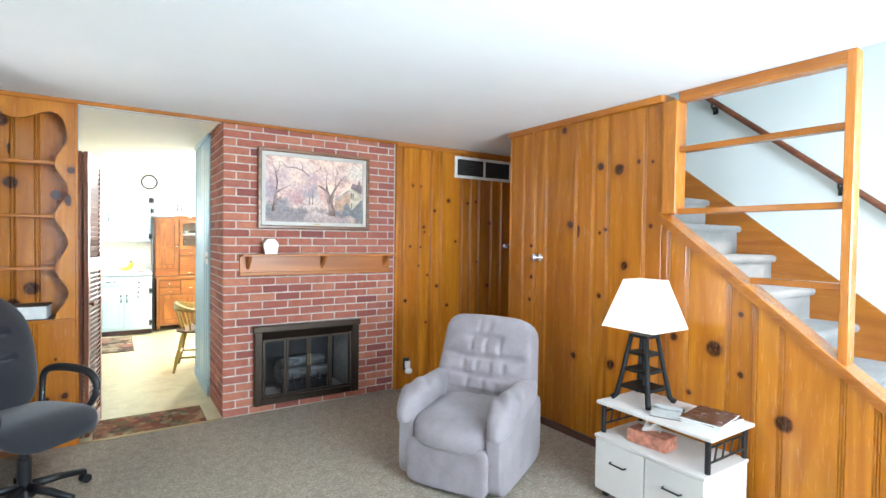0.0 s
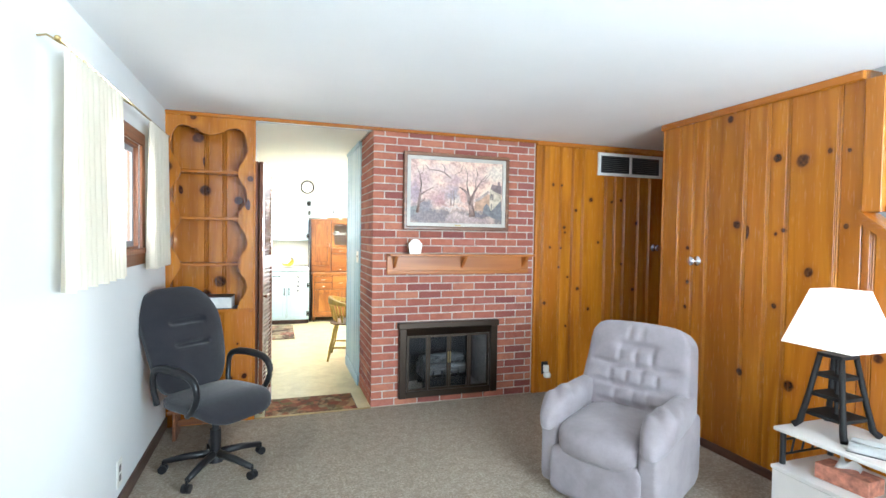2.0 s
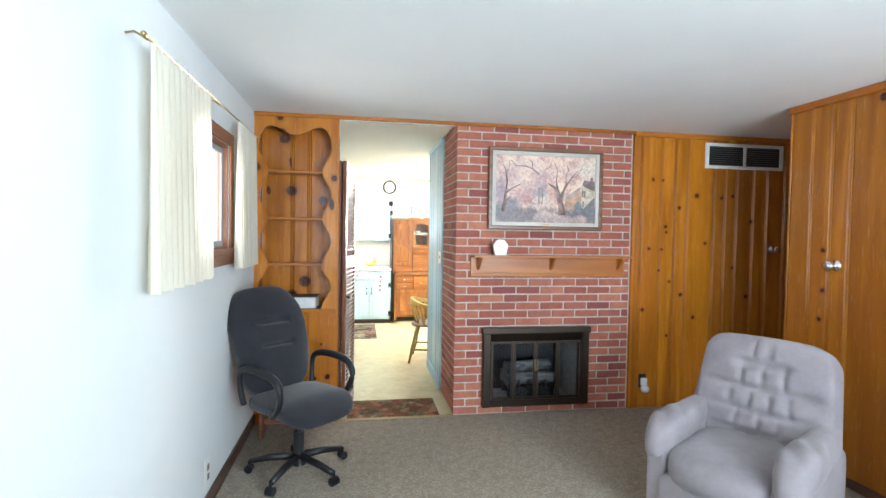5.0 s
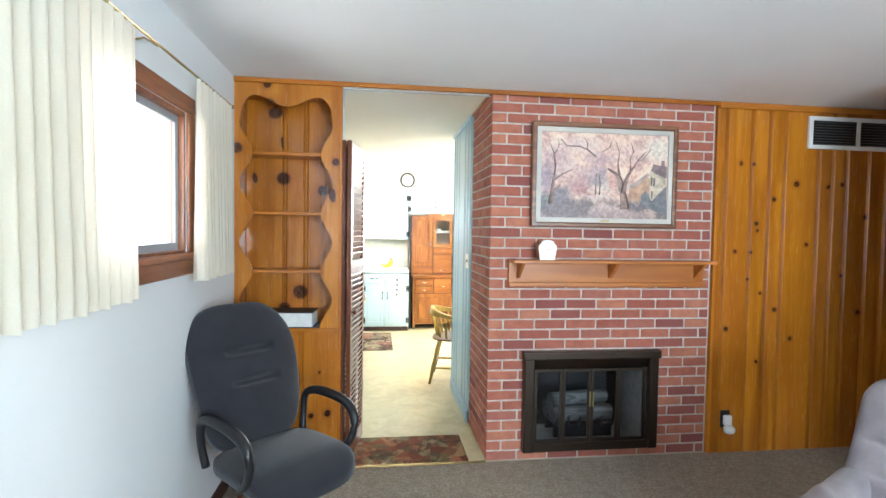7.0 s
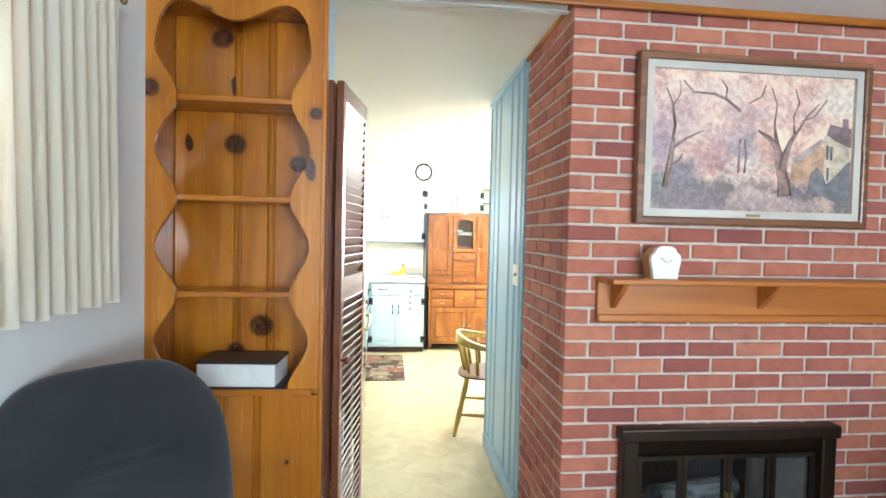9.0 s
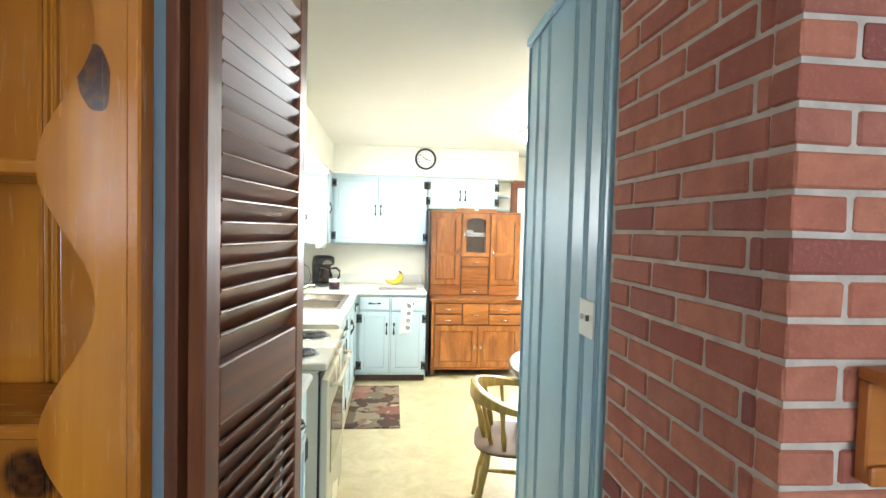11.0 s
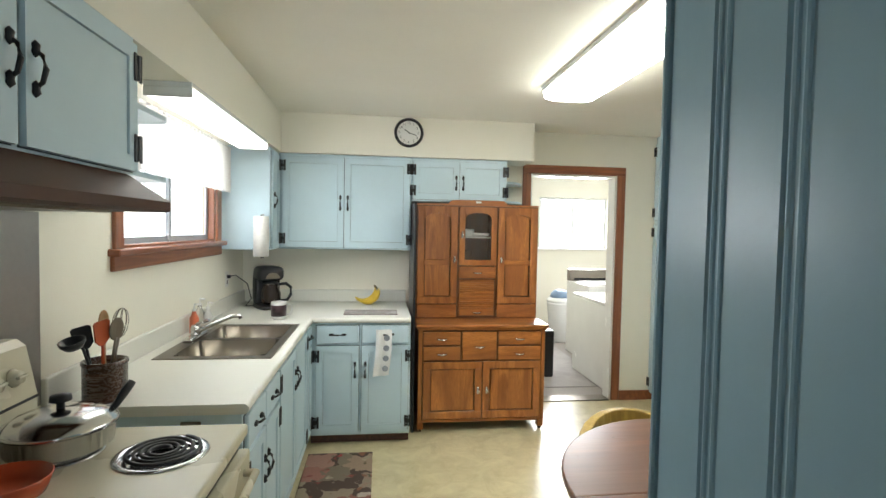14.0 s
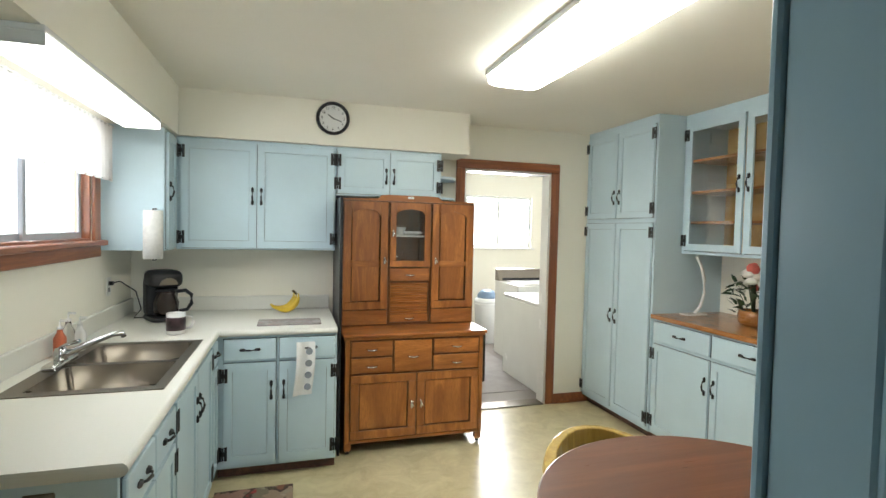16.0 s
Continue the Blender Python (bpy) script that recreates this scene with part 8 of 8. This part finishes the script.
part("pedestal", lathe(bmesh.new(), [(0.06, 0.12), (0.085, 0.2), (0.05, 0.3), (0.07, 0.45), (0.045, 0.6), (0.09, 0.715)], 20), M_YCHAIR, ta, "turned pale pedestal")
for k in range(4):
    a = radians(90 * k + 45)
    part("foot", tube(bmesh.new(), [(0.04 * math.cos(a), 0.04 * math.sin(a), 0.2), (0.22 * math.cos(a), 0.22 * math.sin(a), 0.10), (0.36 * math.cos(a), 0.36 * math.sin(a), 0.022)], [0.035, 0.03, 0.02], 8), M_YCHAIR, ta)


def captain_chair():
    """Maple captain's chair, facing -y."""
    ch = thing("captain_chair", "yellow maple captain's chair with a bowed back rail", "chair", group="chairs round the table")
    st_ = cushion(0.46, 0.44, 0.036, 0.004, 12, 3.0)
    st_.transform(pose(0, 0, 0.44))
    part("seat", st_, paint("dark_seat_pad", (0.16, 0.09, 0.05), 0.5, 0.2), ch, "dark padded seat")
    rail_ = []
    for i in range(17):
        a = radians(-8 + 196 * i / 16)
        back = max(0.0, math.sin(a))
        rail_.append((0.255 * math.cos(a), -0.06 + 0.29 * math.sin(a), 0.665 + 0.02 * back))
    b = bmesh.new()
    rings = []
    for i, p in enumerate(rail_):
        a = radians(-8 + 196 * i / 16)
        nx, ny = math.cos(a), math.sin(a)
        back = max(0.0, math.sin(a)) ** 2
        h, t_ = 0.016 + 0.050 * back, 0.032 - 0.012 * back
        rings.append([b.verts.new((p[0] + nx * o, p[1] + ny * o, p[2] + zz)) for o, zz in ((-t_, -0.014), (t_, -0.014), (t_ * 0.8, h), (-t_ * 0.8, h))])
    for r0, r1 in zip(rings, rings[1:]):
        for k in range(4):
            b.faces.new((r0[k], r0[(k + 1) % 4], r1[(k + 1) % 4], r1[k]))
    b.faces.new(rings[0])
    b.faces.new(rings[-1][::-1])
    bmesh.ops.recalc_face_normals(b, faces=b.faces[:])
    soften(part("back_rail", b, M_YCHAIR, ch, "bowed back and arm rail"), 0.006, 2)
    for i in (1, 3, 5, 7, 9, 11, 13, 15):
        p = rail_[i]
        q = (p[0] * 0.86, -0.04 + (p[1] + 0.06) * 0.72, 0.45)
        pts = [q, tuple(0.7 * a_ + 0.3 * b_ for a_, b_ in zip(q, p)), tuple(0.45 * a_ + 0.55 * b_ for a_, b_ in zip(q, p)), (p[0], p[1], p[2] - 0.012)]
        part("spindle", tube(bmesh.new(), pts, [0.010, 0.016, 0.010, 0.011], 8), M_YCHAIR, ch)
    for sx, sy in ((-1, -1), (1, -1), (-1, 1), (1, 1)):
        top_p, bot = Vector((sx * 0.15, sy * 0.14, 0.425)), Vector((sx * 0.225, sy * 0.225, 0.002))
        pts = [top_p.lerp(bot, u) for u in (0, 0.2, 0.4, 0.6, 0.85, 1.0)]
        part("leg", tube(bmesh.new(), pts, [0.016, 0.021, 0.017, 0.022, 0.014, 0.012], 8), M_YCHAIR, ch)
    for sy in (-1, 1):
        part("stretcher", tube(bmesh.new(), [(-0.19, sy * 0.185, 0.19), (0, sy * 0.185, 0.19), (0.19, sy * 0.185, 0.19)], [0.009, 0.014, 0.009], 8), M_YCHAIR, ch)
    for sx in (-1, 1):
        part("stretcher", tube(bmesh.new(), [(sx * 0.20, -0.19, 0.16), (sx * 0.20, 0, 0.16), (sx * 0.20, 0.19, 0.16)], [0.009, 0.014, 0.009], 8), M_YCHAIR, ch)
    return ch


ch1 = captain_chair()
ch1.matrix_basis = pose(1.085, 6.545, -0.004, 0, 0, 78)
copy_thing(ch1, pose(1.62, 7.31, -0.004, 0, 0, -4))
# mat before the sink
def scene_mat():
    """Woven street scene: squarish fields of cream, wine red and green with flower dabs."""
    k = Nodes("printed_kitchen_mat")
    c = k.coord(shift=False)
    wob = k.n("TexNoise", Vector=c, Scale=9.0, Detail=3.0).outputs["Color"]
    c2 = k.n("VectorMath", operation="MULTIPLY_ADD", _0=wob, _1=(0.22, 0.22, 0.22), _2=c).outputs[0]
    big = k.n("TexVoronoi", Vector=c2, Scale=4.6)
    big.distance = "CHEBYCHEV"
    a = k.n("SeparateColor", _0=big.outputs["Color"]).outputs[0]
    col = k.ramp(a, [(0.0, (0.24, 0.06, 0.05)), (0.22, (0.42, 0.35, 0.25)), (0.45, (0.15, 0.12, 0.09)), (0.62, (0.33, 0.27, 0.20)), (0.8, (0.32, 0.11, 0.09)), (1.0, (0.56, 0.49, 0.38))])
    col = k.mix(k.math("GREATER_THAN", big.outputs["Distance"], 0.46), col, (0.09, 0.06, 0.05))
    dab = k.n("TexVoronoi", Vector=c2, Scale=13.0)
    b = k.n("SeparateColor", _0=dab.outputs["Color"])
    dots = k.math("MULTIPLY", k.math("GREATER_THAN", b.outputs[1], 0.55), k.n("MapRange", _0=dab.outputs["Distance"], _1=0.25, _2=0.45, _3=1.0, _4=0.0).outputs[0])
    col = k.mix(dots, col, k.ramp(b.outputs[0], [(0.0, (0.08, 0.11, 0.06)), (0.4, (0.42, 0.07, 0.07)), (0.65, (0.14, 0.17, 0.08)), (1.0, (0.60, 0.50, 0.42))]))
    n2 = k.noise(c, 210.0, 2)
    col = k.mix(k.math("MULTIPLY", n2, 0.4), col, (0.07, 0.055, 0.045))
    k.bump(n2, 0.5, 0.003)
    return k.done(col, 0.9, spec=0.1)


M_MAT = scene_mat()
mt_ = thing("kitchen_mat", "floral printed cushioned mat before the sink", "mat", (0.285, 8.33, -0.004))
soften(part("pad", B(-0.215, 0.215, -0.54, 0.50, 0.0005, 0.012), M_MAT, mt_), 0.004, 2)
# light switch
sw = thing("light_switch", "white double light switch plate on the blue boards", "switch", (1.0195, 5.46, 1.275))
part("plate", B(-0.006, -0.0005, -0.057, 0.057, -0.057, 0.057, 0.002), M_IVORY, sw)
for y in (-0.023, 0.023):
    tg = B(-0.016, -0.0065, y - 0.004, y + 0.004, -0.004, 0.014, 0.001)
    part("toggle", tg, M_IVORY if y > 0 else M_GRILLE, sw)

# ---- laundry beyond the doorway ----
wl = thing("window_4", "wide white laundry window", "window", (3.46, 12.8, 1.29))
tagged(wl, kind="structure")
part("window_frame", at(wl, wall_with_hole(bmesh.new(), "y", 12.83, 12.87, 2.922, 3.998, [(2.96, 3.44, 1.33, 2.02), (3.48, 3.96, 1.33, 2.02)], 1.292, 2.058)), M_WHITE, wl)
part("window_sill", at(wl, B(2.88, 4.04, 12.76, 12.8, 1.262, 1.289, 0.004)), M_WHITE, wl)
ws = thing("washing_machine", "white top-loading washer with a dark control panel", "washer", (3.30, 11.35, -0.006))
part("cabinet", B(-0.34, 0.34, -0.34, 0.34, 0.005, 0.92, 0.012, 2), M_WHITE, ws)
part("console", prism(bmesh.new(), [(0.20, 0.921), (0.34, 0.921), (0.34, 1.07), (0.28, 1.06)], "x", -0.34, 0.34), M_STEEL, ws, "grey console")
part("lid", B(-0.26, 0.26, -0.30, 0.16, 0.9205, 0.934, 0.005), M_WHITE, ws)
part("panel_strip", B(-0.30, 0.30, 0.196, 0.2, 0.93, 0.96), M_BLACKPL, ws, "dark control strip")
fz = thing("chest_freezer", "white laundry chest beside the doorway", "appliance", (3.135, 10.42, -0.006))
part("body", B(-0.42, 0.40, -0.46, 0.42, 0.005, 0.83, 0.012, 2), M_WHITE, fz)
part("lid", B(-0.425, 0.405, -0.465, 0.425, 0.8305, 0.865, 0.01, 2), M_WHITE, fz)
tc = thing("trash_can", "white swing-top trash can with a grey-blue dome lid", "trash can", (3.06, 12.2, -0.006))
tc.matrix_basis = tc.matrix_basis @ Matrix.Scale(0.93, 4)
part("bin", lathe(bmesh.new(), [(0.13, 0.002), (0.15, 0.01), (0.185, 0.56), (0.192, 0.57), (0.192, 0.60)], 24), M_WHITE, tc)
part("lid_ring", lathe(bmesh.new(), [(0.195, 0.60), (0.195, 0.63), (0.165, 0.67), (0.15, 0.67)], 24), M_WHITE, tc)
part("dome", lathe(bmesh.new(), [(0.149, 0.665), (0.14, 0.72), (0.10, 0.77), (0.05, 0.79), (0.0005, 0.795)], 20), paint("grey_blue_plastic", (0.16, 0.23, 0.33), 0.4, 0.05), tc, "grey-blue dome")
bx = thing("storage_box", "small black storage box behind the hutch", "box", (2.25, 10.6, -0.006))
part("box", B(-0.12, 0.12, -0.12, 0.12, 0.005, 0.50, 0.01), M_BLACKPL, bx)
lr_ = thing("laundry_rug", "grey woven rug on the laundry floor", "rug", (2.45, 11.1, -0.006))
part("weave", B(-0.42, 0.42, -0.95, 0.75, 0.0005, 0.008, 0.003), cloth("grey_rug_weave", (0.42, 0.39, 0.38), (0.34, 0.31, 0.30), 120.0, 6.0), lr_)

# round exhaust fan cover on the steel panel behind the range
M_FANGREY = metal("worn_fan_chrome", (0.46, 0.44, 0.41), 0.5)
fan = thing("wall_fan", "square chrome exhaust fan cover with concentric rings", "fan", (KX + 0.007, 6.645, 1.425))
plate_ = bmesh.new()
outline = []
for cy, cz, a0 in ((0.105, 0.105, 0), (-0.105, 0.105, 90), (-0.105, -0.105, 180), (0.105, -0.105, 270)):
    for i in range(7):
        a = radians(a0 + 15 * i)
        outline.append((cy + 0.042 * math.cos(a), cz + 0.036 * math.sin(a)))
prism(plate_, outline, "x", 0.0005, 0.010)
soften(part("cover", plate_, M_FANGREY, fan), 0.003, 2)
dish = lathe(bmesh.new(), [(0.125, 0.0), (0.118, 0.008), (0.10, 0.004), (0.02, 0.002), (0.0005, 0.002)], 32)
dish.transform(pose(0.0105, 0, 0, 0, 90, 0))
part("dish", dish, M_STEEL, fan, "dark recessed dish")
for r_ in (0.108, 0.086, 0.064, 0.042):
    ring_ = tube(bmesh.new(), [(0.020 + 0.05 * (0.11 - r_), r_ * math.cos(radians(12 * i)), r_ * math.sin(radians(12 * i))) for i in range(30)], 0.0045, 6, True)
    part("ring", ring_, M_FANGREY, fan)
for k in range(4):
    a = radians(45 + 90 * k)
    part("spoke", tube(bmesh.new(), [(0.0135, 0.122 * math.cos(a), 0.122 * math.sin(a)), (0.021, 0.09 * math.cos(a), 0.09 * math.sin(a)), (0.026, 0.018 * math.cos(a), 0.018 * math.sin(a))], 0.003, 5), M_FANGREY, fan)
hub_ = lathe(bmesh.new(), [(0.024, 0.018), (0.022, 0.030), (0.0005, 0.033)], 18)
hub_.transform(pose(0, 0, 0, 0, 90, 0))
part("hub", hub_, M_FANGREY, fan)
